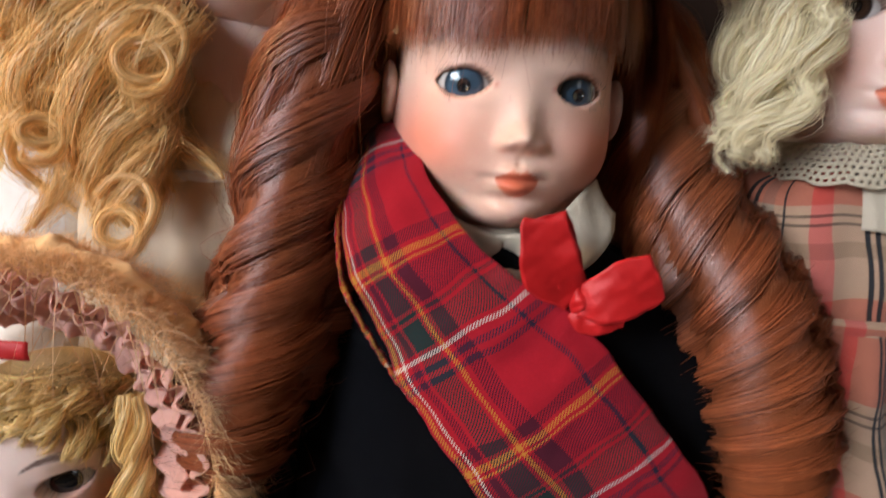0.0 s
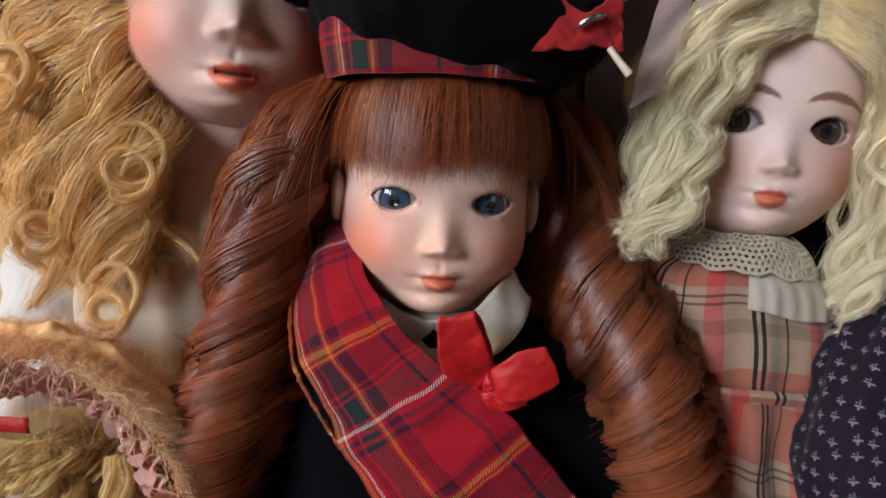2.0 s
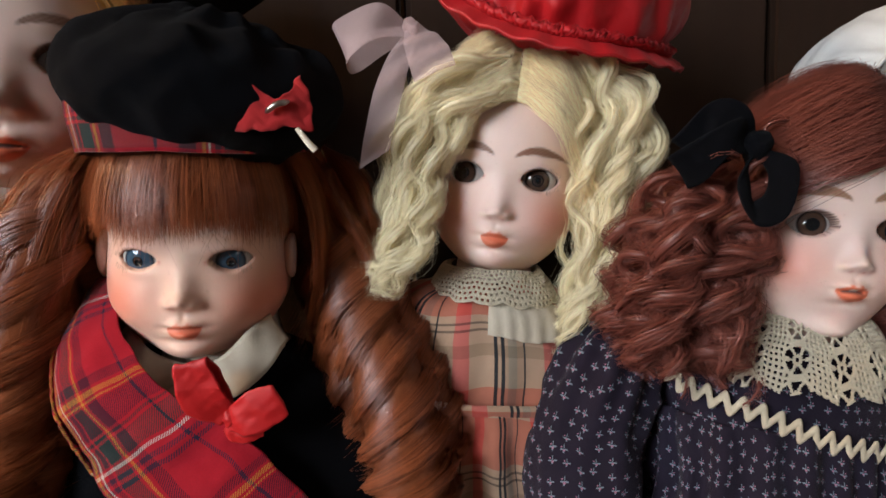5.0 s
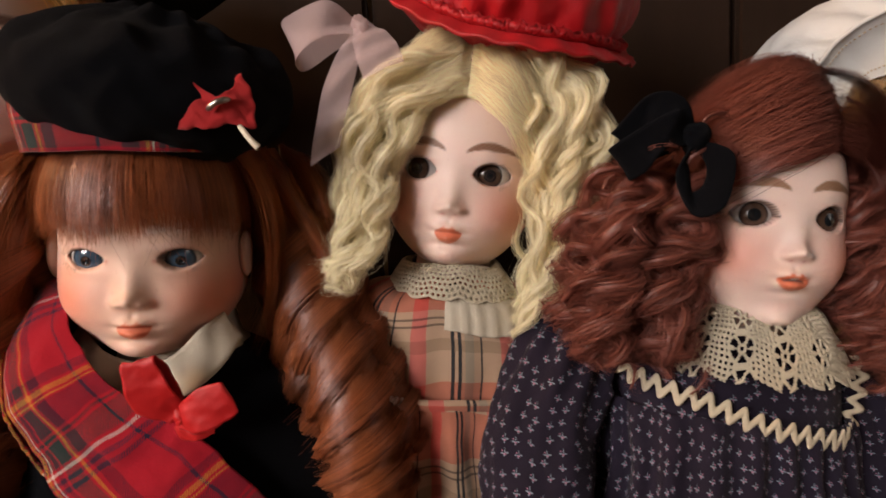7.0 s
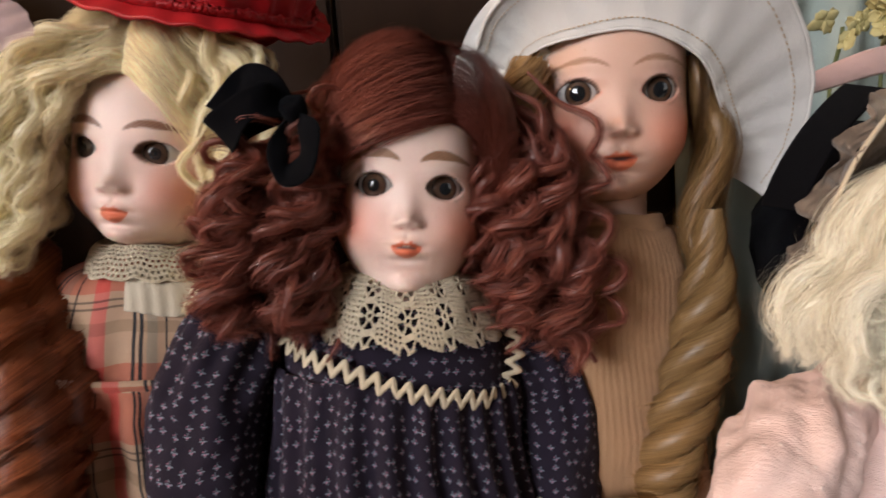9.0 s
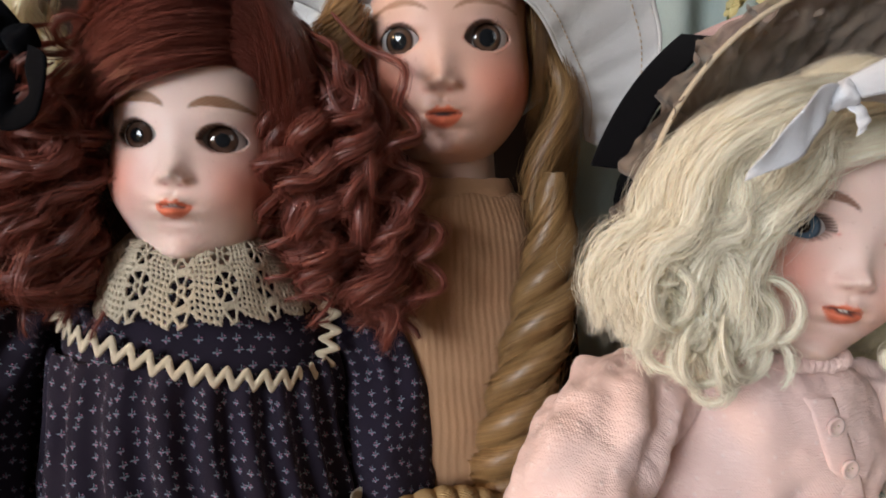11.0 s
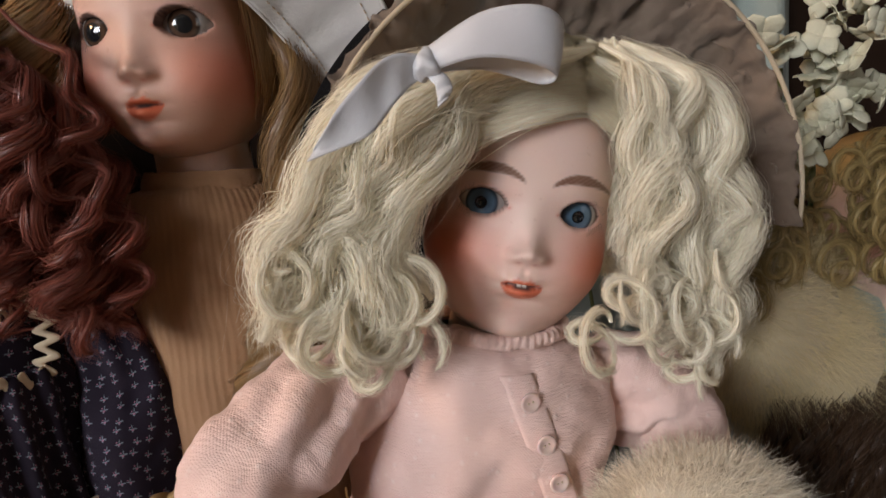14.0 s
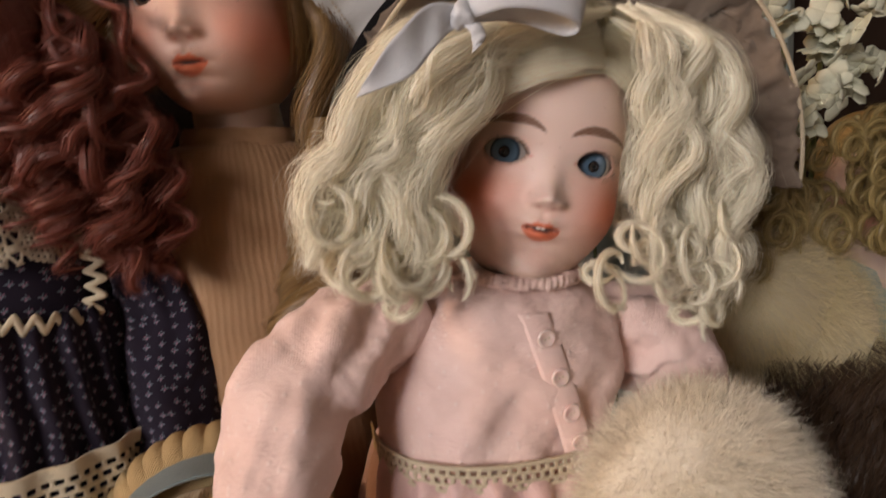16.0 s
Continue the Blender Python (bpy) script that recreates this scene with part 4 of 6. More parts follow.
bow = thing("ribbon_bow", "bright red taffeta ribbon bow at the neck", "bow", (0.042, 0.172, 1.117))
for nm, ctrl, wid in (
    ("loop", [(0.042, 0.174, 1.110), (0.033, 0.170, 1.118), (0.030, 0.1675, 1.1315), (0.0305, 0.1685, 1.1365), (0.033, 0.1715, 1.128), (0.040, 0.175, 1.113)], [(0.004, 0, 0.004), (0.0085, 0, 0.003), (0.0075, 0, 0.001), (0.006, 0, 0.001), (0.007, 0, 0.003), (0.004, 0, 0.004)]),
    ("loop", [(0.042, 0.172, 1.110), (0.050, 0.168, 1.112), (0.0615, 0.1675, 1.117), (0.0635, 0.1685, 1.1175), (0.056, 0.1705, 1.113), (0.044, 0.174, 1.110)], [(0.001, 0, 0.005), (-0.002, 0, 0.0085), (-0.003, 0, 0.0075), (-0.003, 0, 0.006), (-0.002, 0, 0.0065), (0.001, 0, 0.005)]),
    ("tail", [(0.042, 0.174, 1.108), (0.046, 0.172, 1.104), (0.056, 0.171, 1.106)], [(0.003, 0, 0.004), (0.003, 0, 0.005), (0.001, 0, 0.005)]),
):
    part(nm, Soup().grids(wob(strip(ctrl, wid, 60, 15, 0.0005, 0.0003, 2), 0.00035, 330, 2), RED_SATIN), bow, thick=0.0004)
part("knot", Soup().grids(wob(ellipsoid((0.042, 0.1725, 1.110), (0.0024, 0.0022, 0.0042)), 0.0006, 500), RED_SATIN, wrap=True), bow)


def tilted(P, c, rx, ry):
    R = np.array(Euler((radians(rx), radians(ry), 0)).to_matrix())
    return (np.asarray(P) - np.array(c)) @ R.T + np.array(c)


tam = thing("tam_hat", "black velvet tam with a tartan band and red felt badge", "hat", (0.03, 0.215, 1.23))
cc = (0.032, 0.212, 1.250)
E = ellipsoid((0, 0, -0.002), (0.061, 0.059, 0.033), 160, 90)
a = np.arctan2(E[..., 1], E[..., 0])
rad = np.hypot(E[..., 0], E[..., 1])
E[..., 2] += np.clip(E[..., 2] / 0.015, 0, 1) * (0.002 * np.sin(14 * a + 60 * rad) * np.clip(rad / 0.05, 0, 1) + 0.0018 * np.sin(170 * E[..., 0] + 3 * np.sin(120 * E[..., 1])))
part("crown", Soup().grids(tilted(wob(E, 0.0014, 95, 2) + np.array(cc), cc, 4, 10), VELVET, wrap=True), tam)
band = loft([(0.026, 0.216, 1.247, 0.049, 0.048, 0), (0.026, 0.216, 1.238, 0.0495, 0.0495, 0), (0.026, 0.216, 1.222, 0.0475, 0.048, 0)], 120, 12, 0, rough=0.0004)
part("band", Soup().grids(tilted(band, cc, 4, 2), TARTAN, wrap=True), tam, "tartan wool band", 0.001)
part("badge", Soup().grids(wob(strip([(0.058, 0.166, 1.236), (0.072, 0.163, 1.232), (0.084, 0.166, 1.236)], [(0.002, -0.001, 0.010), (0.001, 0, 0.0055), (-0.002, 0, 0.0105)], 40, 20, 0.001, 0.0006, 2), 0.0008, 300), RED_FELT), tam, "cut red felt badge", 0.001)
part("pin", Soup().grids(tube(spline([(0.068, 0.1605, 1.232), (0.072, 0.159, 1.2345), (0.077, 0.1605, 1.236)], 12), 0.0012 * np.array([0.3, 0.8, 1, 1, 1, 1, 1, 1, 1, 1, 0.8, 0.3]), 10), STEEL, wrap=True), tam, "steel pin")
part("quill", Soup().grids(tube(spline([(0.079, 0.162, 1.226), (0.0825, 0.161, 1.221), (0.0855, 0.161, 1.2175)], 12), np.linspace(0.0010, 0.0014, 12), 10), BONE, wrap=True), tam, "bone quill tip")

# the blond doll in plaid
h2 = Head((0.1668, 0.2132, 1.2052), 0.0362, turn=13, lean=9, nod=2, wide=2.1, chin=1.36, lip=0.79)
J2 = [(0.165, 0.255, 1.150, 0.026, 0.024, 0.1), (0.163, 0.255, 1.138, 0.050, 0.034, 0.1), (0.160, 0.255, 1.11, 0.058, 0.042, 0.1), (0.158, 0.255, 1.06, 0.058, 0.048, 0.05), (0.158, 0.25, 0.95, 0.075, 0.062, 0), (0.158, 0.25, TOP, 0.11, 0.09, 0)]
s = Soup(SKIN, HAIR, EYE_GLASS)
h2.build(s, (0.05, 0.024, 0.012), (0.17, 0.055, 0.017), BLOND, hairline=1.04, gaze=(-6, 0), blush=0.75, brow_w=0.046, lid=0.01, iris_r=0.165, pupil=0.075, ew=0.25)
body(s, J2)
n = 2600
for sg in (-1, 1):
    ph0 = U(0.60, 1.35, n)
    rise = (0.32 * np.clip((ph0 - 0.62) / 0.6, 0, 1))[:, None]
    h2.comb(s, 0.06 + sg * U(0.0, 0.03, n), ph0, sg * U(0.9, 1.5, n), 0.5 * (ph0 - 0.62) + U(-0.1, 0.2, n), 1.05 + rise, 1.16, BLOND, bump=0.14, w=0.00012, wave=0.035, freq=2.2, mess=0.09, spread=0.3)
for sg in (-1, 1):
    h2.comb(s, 0.06 + sg * U(-0.01, 0.06, 2200), U(0.6, 1.45, 2200), sg * U(0.95, 1.7, 2200), U(0.0, 0.75, 2200), 1.03, 1.13, BLOND, bump=0.05, w=0.00012, mess=0.05, wave=0.015, freq=2.0, spread=0.3)
BLOND_L = [[(0.1782, 1.264), (0.15, 1.255), (0.131, 1.235), (0.1255, 1.213), (0.118, 1.193), (0.115, 1.172), (0.108, 1.158)], [(0.1742, 1.268), (0.141, 1.255), (0.121, 1.23), (0.117, 1.203), (0.12, 1.182), (0.109, 1.164), (0.102, 1.156)], [(0.1782, 1.258), (0.154, 1.25), (0.136, 1.231), (0.13, 1.208), (0.127, 1.184), (0.119, 1.169)]]
BLOND_R = [[(0.1911, 1.262), (0.215, 1.248), (0.215, 1.226), (0.2095, 1.199), (0.2135, 1.172), (0.207, 1.144), (0.199, 1.122)], [(0.1941, 1.266), (0.226, 1.248), (0.231, 1.221), (0.2225, 1.196), (0.2265, 1.168), (0.213, 1.141)], [(0.1941, 1.268), (0.234, 1.2435), (0.24, 1.214), (0.231, 1.187), (0.235, 1.162), (0.222, 1.143)], [(0.1901, 1.257), (0.207, 1.243), (0.2095, 1.218), (0.206, 1.194), (0.2105, 1.164), (0.2015, 1.136), (0.197, 1.117)]]
tresses(s, [[(0.185, 1.253), (0.200, 1.246), (0.213, 1.230), (0.218, 1.205)], [(0.172, 1.254), (0.156, 1.249), (0.141, 1.233), (0.133, 1.212)], [(0.186, 1.262), (0.206, 1.255), (0.222, 1.238), (0.226, 1.215)], [(0.172, 1.262), (0.150, 1.257), (0.134, 1.240), (0.126, 1.218)]], 0.205, 0.216, BLOND, copies=4, r=0.0045, lift=0.004, wave=0.002, waves=2.5, loose=0.7, frizz=0.4)
for paths in (BLOND_L, BLOND_R):
    tresses(s, paths, 0.203, 0.232, BLOND, copies=5, r=0.0042, wave=0.0032, waves=4.5, frizz=0.35, loose=0.7)
    tresses(s, paths, 0.200, 0.225, BLOND, copies=3, r=0.0026, jit=0.005, wave=0.004, waves=5.0, frizz=0.5, loose=1.0, n=60)
arm(s, [(0.110, 0.225, 1.045), (0.122, 0.212, 1.07), (0.128, 0.205, 1.09)], 0.0042, col=(0.72, 0.5, 0.42), size=0.5)
doll(s, "pale bisque doll with brown eyes and wavy blond hair")

dress = thing("plaid_dress", "faded pink and black plaid cotton doll dress, torn neckline", "dress", (0.16, 0.25, TOP))
part("bodice", Soup().grids(loft(J2[:4], 130, 60, 0.0012, 18, seed=3, rough=0.0012), PLAID, wrap=True), dress)
part("skirt", Soup().grids(loft([(0.158, 0.253, 1.090, 0.058, 0.047, 0.06)] + [(x, y, z, rx + 0.004, ry + 0.004, sl) for x, y, z, rx, ry, sl in J2[3:]], 200, 60, 0.006, 17, seed=1), PLAID, wrap=True), dress)
part("waist_seam", Soup().grids(loft([(0.158, 0.253, 1.094, 0.060, 0.0485, 0.06), (0.158, 0.253, 1.092, 0.0615, 0.05, 0.06), (0.158, 0.253, 1.088, 0.060, 0.0485, 0.06)], 100, 8, 0, rough=0.0005), PLAID, wrap=True), dress)
part("sleeve", Soup().grids(wob(tube(spline([(0.118, 0.255, 1.132), (0.105, 0.25, 1.10), (0.107, 0.235, 1.06), (0.115, 0.215, 1.03)], 40), np.interp(np.linspace(0, 1, 40), [0, 0.4, 1], [0.018, 0.022, 0.017]), 30), 0.0016, 150, 1), PLAID, wrap=True), dress)
part("sleeve", Soup().grids(wob(tube(spline([(0.205, 0.26, 1.125), (0.215, 0.255, 1.09), (0.213, 0.24, 1.05), (0.205, 0.225, 1.02)], 40), np.interp(np.linspace(0, 1, 40), [0, 0.4, 1], [0.018, 0.022, 0.017]), 30), 0.0016, 150, 2), PLAID, wrap=True), dress)


def lace(P, hole):
    """A net of thread: the cells of the grid P that hole leaves standing."""
    a, b = P.shape[:2]
    i, j = np.mgrid[0:a - 1, 0:b - 1]
    return Soup().grids(P, LACE, keep=~hole(i, j))


def net_holes(cell, bar):
    return lambda i, j: ((i % cell) >= bar) & (((j + (i // cell) * (cell // 2)) % cell) >= bar) & (i > 2)


def rosette(i, j):
    u, v = (j % 36) - 18, (i % 24) - 12
    r, t = np.hypot(u, v), np.arctan2(v, u)
    ring = (r > 4.0) & (r < 9.5) & (np.abs(np.sin(3 * t)) > 0.42)
    fill = (r > 12) & ((i % 4) >= 2) & ((j % 4) >= 2)
    return (ring | fill | (r < 1.6)) & (i > 2)


def collar(c, r0, r1, z0, z1, slant, scallops, hole, rows=46, cols=330, a0=-2.3, a1=2.3, flat=1.0):
    a = np.linspace(a0, a1, cols)
    t = np.linspace(0, 1, rows)[:, None]
    edge = 1 + 0.09 * np.abs(np.sin(a * scallops))
    r = r0 + (r1 - r0) * (t * edge) ** 0.8
    X = c[0] + r * np.sin(a)
    Y = c[1] - flat * r * np.cos(a)
    Z = z0 + (z1 - z0) * (t * edge) ** 1.3 - slant * (X - c[0])
    return lace(wob(np.stack([X, Y, Z], -1), 0.0007, 160, 2), hole)


part("lace_collar", collar((0.166, 0.246), 0.025, 0.034, 1.158, 1.143, 0.12, 7, net_holes(6, 3)), dress, "narrow cream lace collar", 0.0007)
part("chemise", Soup().grids(loft([(0.172, 0.25, 1.146, 0.024, 0.030, 0.1), (0.173, 0.252, 1.137, 0.030, 0.0385, 0.1), (0.173, 0.254, 1.124, 0.034, 0.0435, 0.1)], 90, 24, 0.0004, 26, a0=-0.5, a1=0.75, rough=0.001), CREAM), dress, "cream chemise", 0.0005)
rhat = thing("red_silk_hat", "gathered red silk doll hat edged with plaited braid", "hat", (0.2, 0.24, 1.27))
cc = (0.200, 0.246, 1.289)
a = np.linspace(0, 2 * np.pi, 220, endpoint=False)
t = np.linspace(0, 1, 26)[:, None]
r = 0.050 + 0.025 * t
Pb = np.stack([cc[0] + r * np.sin(a), cc[1] - 0.92 * r * np.cos(a), cc[2] + 0.006 * (1 - t) + 0.0007 * np.sin(26 * a) * t + 0.003 * np.sin(3 * a)], -1)
part("brim", Soup().grids(tilted(Pb, cc, 28, 18), RED_SILK, wrap=True), rhat, thick=0.0016)
E = ellipsoid((0, 0, 0), (0.064, 0.058, 0.046), 200, 60)
aa = np.arctan2(E[..., 1], E[..., 0])
E *= (1 + 0.02 * np.sin(22 * aa + 2 * np.sin(3 * aa)) * np.cos(E[..., 2:3][..., 0] * 20))[..., None]
part("crown", Soup().grids(tilted(wob(E, 0.0015, 100, 4) + np.array(cc) + np.array([0, 0, 0.018]), cc, 28, 18), RED_SILK, wrap=True), rhat)
so = Soup()
for k in range(3):
    aq = np.linspace(0, 2 * np.pi, 420)
    ph = 2 * np.pi * k / 3
    rr = 0.0640 + 0.0026 * np.sin(60 * aq + ph)
    C = np.stack([cc[0] + rr * np.sin(aq), cc[1] - 0.92 * rr * np.cos(aq), cc[2] - 0.0005 - 0.0016 * np.cos(120 * aq + 2 * ph) + 0.003 * np.sin(3 * aq)], -1)
    C2 = C + np.array([0, 0, 0.006])
    so.grids(tilted(tube(C2, 0.0016, 8), cc, 28, 18), RED_SILK, wrap=True)
part("braid", so, rhat, "plaited red silk braid")

obow = thing("organza_bow", "sheer pale pink organza bow pinned in the hair", "bow", (0.126, 0.213, 1.275))
for nm, ctrl, wid in (
    ("loop", [(0.126, 0.210, 1.273), (0.110, 0.203, 1.276), (0.094, 0.206, 1.268), (0.096, 0.214, 1.264), (0.112, 0.216, 1.270), (0.126, 0.213, 1.273)], [(0, 0.001, 0.003), (0.001, 0.002, 0.008), (-0.002, 0.002, 0.010), (-0.002, 0.002, 0.009), (0, 0.002, 0.007), (0, 0.001, 0.003)]),
    ("tail", [(0.126, 0.209, 1.275), (0.131, 0.204, 1.266), (0.135, 0.200, 1.252)], [(0.003, 0, 0.001), (0.009, -0.001, 0.001), (0.0095, -0.002, 0.003)]),
    ("tail", [(0.125, 0.210, 1.272), (0.117, 0.205, 1.255), (0.110, 0.203, 1.232), (0.106, 0.203, 1.215)], [(0.004, 0, 0.001), (0.007, 0, 0.002), (0.007, 0, 0.002), (0.007, 0, 0.004)]),
):
    part(nm, Soup().grids(strip(ctrl, wid, 50, 11, 0.001, 0.0008, 3), ORGANZA), obow)
part("knot", Soup().grids(wob(ellipsoid((0.126, 0.209, 1.274), (0.004, 0.004, 0.005)), 0.0006, 500), ORGANZA, wrap=True), obow)

# the auburn doll in the navy dress
h3 = Head((0.2970, 0.1530, 1.1793), 0.0306, turn=8, lean=7, nod=-2, wide=2.14, chin=1.60, lip=0.81)
J3 = [(0.296, 0.200, 1.132, 0.026, 0.024, 0.12), (0.294, 0.200, 1.124, 0.046, 0.034, 0.14), (0.292, 0.200, 1.105, 0.056, 0.042, 0.16), (0.290, 0.200, 1.085, 0.057, 0.046, 0.16), (0.288, 0.198, 1.03, 0.064, 0.053, 0.1), (0.285, 0.198, 0.94, 0.075, 0.062, 0.05), (0.285, 0.198, TOP, 0.11, 0.09, 0)]
s = Soup(SKIN, HAIR, EYE_GLASS)
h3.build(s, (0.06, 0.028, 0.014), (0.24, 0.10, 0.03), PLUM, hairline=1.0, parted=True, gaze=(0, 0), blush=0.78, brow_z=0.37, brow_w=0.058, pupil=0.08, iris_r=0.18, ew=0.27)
body(s, J3)
n = 3600
ph0 = U(0.58, 1.4, n)
rise = (0.40 * np.clip((ph0 - 0.58) / 0.6, 0, 1))[:, None]
h3.comb(s, 0.62 + 0.05 * rng.normal(size=n), ph0, U(-1.75, -1.0, n), 0.6 * (ph0 - 0.58) + U(0.0, 0.35, n), 1.05 + rise, 1.2 + 0.6 * rise, PLUM, bump=0.12, w=0.00010, mess=0.10, wave=0.022, freq=1.6)
n = 1900
ph0 = U(0.58, 1.4, n)
rise = (0.40 * np.clip((ph0 - 0.58) / 0.6, 0, 1))[:, None]
h3.comb(s, 0.62 + 0.05 * rng.normal(size=n), ph0, U(1.0, 1.75, n), U(-0.2, 0.4, n), 1.05 + rise, 1.2 + 0.6 * rise, PLUM, bump=0.12, w=0.00010, mess=0.12, wave=0.03, freq=1.6)
for sg in (-1, 1):
    h3.comb(s, 0.62 + sg * U(-0.01, 0.06, 2200), U(0.54, 1.45, 2200), sg * U(0.95, 1.7, 2200), U(0.0, 0.75, 2200), 1.03, 1.13, PLUM, bump=0.05, w=0.00012, mess=0.05, wave=0.015, freq=2.0, spread=0.3)
PLUM_L = [[(0.2685, 1.21), (0.249, 1.192), (0.251, 1.173), (0.2365, 1.155), (0.238, 1.136), (0.246, 1.12)], [(0.2609, 1.205), (0.233, 1.186), (0.234, 1.165), (0.22, 1.15), (0.221, 1.131)], [(0.2579, 1.2005), (0.224, 1.182), (0.221, 1.159), (0.214, 1.141), (0.218, 1.124)], [(0.2689, 1.2), (0.2586, 1.182), (0.25, 1.161), (0.2525, 1.142), (0.246, 1.123)]]
PLUM_R = [[(0.3314, 1.209), (0.3415, 1.187), (0.336, 1.1625), (0.342, 1.139), (0.338, 1.119)], [(0.3394, 1.211), (0.357, 1.186), (0.351, 1.161), (0.362, 1.137), (0.3565, 1.114), (0.366, 1.098)], [(0.3454, 1.2175), (0.3675, 1.19), (0.3636, 1.163), (0.373, 1.139), (0.367, 1.116), (0.369, 1.095)], [(0.3364, 1.199), (0.335, 1.177), (0.3405, 1.152), (0.335, 1.132)]]
for paths in (PLUM_L, PLUM_R):
    tresses(s, paths, 0.150, 0.190, PLUM, copies=5, r=0.0042, jit=0.0045, wave=0.0055, waves=4.5, frizz=0.5, loose=0.9, n=160, twist=0.4, seg=52, spread=0.35)
    tresses(s, paths, 0.146, 0.170, PLUM, copies=4, r=0.0028, jit=0.008, wave=0.006, waves=5.5, frizz=0.7, loose=1.0, n=60, twist=0.4, seg=52, w=0.00008, spread=0.45)
doll(s, "smiling bisque doll with dark eyes and curly auburn hair")

navy = thing("navy_dress", "dark navy sprigged cotton doll dress with lace and zigzag trim", "dress", (0.288, 0.2, TOP))
part("yoke", Soup().grids(loft(J3[:4], 130, 40, 0.0, rough=0.0006), SPRIG, wrap=True), navy)
part("skirt", Soup().grids(loft([(0.290, 0.200, 1.090, 0.0575, 0.0462, 0.16), (0.290, 0.200, 1.084, 0.060, 0.049, 0.16)] + [(x, y, z, rx + 0.003, ry + 0.004, sl) for x, y, z, rx, ry, sl in J3[4:]], 260, 80, 0.0045, 26, seed=4, rough=0.0012), SPRIG, wrap=True), navy)
for ctrl, rr in (([(0.240, 0.205, 1.125), (0.212, 0.198, 1.108), (0.196, 0.185, 1.065), (0.200, 0.170, 1.01), (0.225, 0.150, 0.965)], [0.016, 0.026, 0.027, 0.022, 0.014]),
                 ([(0.345, 0.205, 1.108), (0.363, 0.200, 1.085), (0.368, 0.190, 1.045), (0.358, 0.172, 0.99), (0.340, 0.155, 0.95)], [0.014, 0.023, 0.026, 0.022, 0.014])):
    C = spline(ctrl, 70)
    P = tube(C, np.interp(np.linspace(0, 1, 70), np.linspace(0, 1, 5), rr), 90)
    aa = np.linspace(0, 2 * np.pi, 90, endpoint=False)[None, :, None]
    tt = np.linspace(0, 1, 70)[:, None, None]
    P = C[:, None] + (P - C[:, None]) * (1 + 0.10 * np.sin(11 * aa + 3 * np.sin(5 * tt)) * np.exp(-((tt - 0.12) / 0.25) ** 2) + 0.04 * np.sin(5 * aa + 14 * tt))
    part("sleeve", Soup().grids(wob(P, 0.001, 120, 5), SPRIG, wrap=True), navy)


def rickrack(pts, rings=None, amp=0.0026, step=0.0074, half=0.0023):
    C = spline(pts, 420)
    L = np.concatenate([[0], np.cumsum(np.linalg.norm(np.diff(C, axis=0), axis=1))])
    T = np.gradient(C, axis=0)
    T /= np.linalg.norm(T, axis=1, keepdims=True)
    side = np.cross(T, (0, -1, 0))
    side /= np.linalg.norm(side, axis=1, keepdims=True)
    z = amp * np.sin(2 * np.pi * L / step)
    C = C + side * z[:, None]
    t = np.linspace(-1, 1, 7)
    P = C[:, None] + (t[None, :, None] * half) * side[:, None]
    P[..., 1] -= 0.0006 * (1 - t ** 2)
    return Soup().grids(P, TRIM)


pts = [(0.238, 1.128), (0.236, 1.113), (0.248, 1.107), (0.261, 1.103), (0.284, 1.0925), (0.305, 1.0855), (0.325, 1.080), (0.341, 1.0775)]
part("rickrack", rickrack([(x, front(J3, x, z) - 0.0042, z) for x, z in pts]), navy, "cream zigzag trim", 0.0012)
pts = [(0.3405, 1.078), (0.3445, 1.09), (0.3455, 1.102), (0.345, 1.112)]
part("rickrack", rickrack([(x, 0.172, z) for x, z in pts]), navy, "cream zigzag trim", 0.0012)
part("lace_collar", collar((0.296, 0.189), 0.030, 0.046, 1.139, 1.1125, 0.1, 8, rosette, 60, 420), navy, "ecru crocheted lace collar", 0.0011)
part("collar_roll", Soup().grids(wob(tube(spline([(0.297 + 0.030 * np.sin(q), 0.190 - 0.030 * np.cos(q), 1.138 - 0.1 * 0.029 * np.sin(q)) for q in np.linspace(-2.3, 2.3, 24)], 90), 0.0022, 10), 0.0005, 900), LACE, wrap=True), navy)
a = np.linspace(-2.2, 2.2, 520)
t = np.linspace(0, 1, 84)[:, None]
edge = 1 + 0.10 * np.abs(np.sin(a * 11))
Zb = 1.022 - 0.046 * t * edge
rx, ry = 0.0715 + 0.006 * t, 0.0625 + 0.005 * t
q = (np.abs(np.sin(a)) ** 2.4 + np.abs(np.cos(a)) ** 2.4) ** (-1 / 2.4)
Pl = np.stack([0.287 + (rx + 0.0015 * np.sin(24 * a)) * np.sin(a) * q, 0.197 - (ry + 0.0015 * np.sin(24 * a)) * np.cos(a) * q, Zb + 0 * a], -1)
part("lace_band", lace(Pl, lambda i, j: (((i % 7) >= 3) & (((j + (i // 7) * 4) % 8) >= 3)) & (i > 8) & ((i < 70) | ((i % 5 >= 2) & (j % 6 >= 3)))), navy, "wide ecru crocheted lace band", 0.0012)

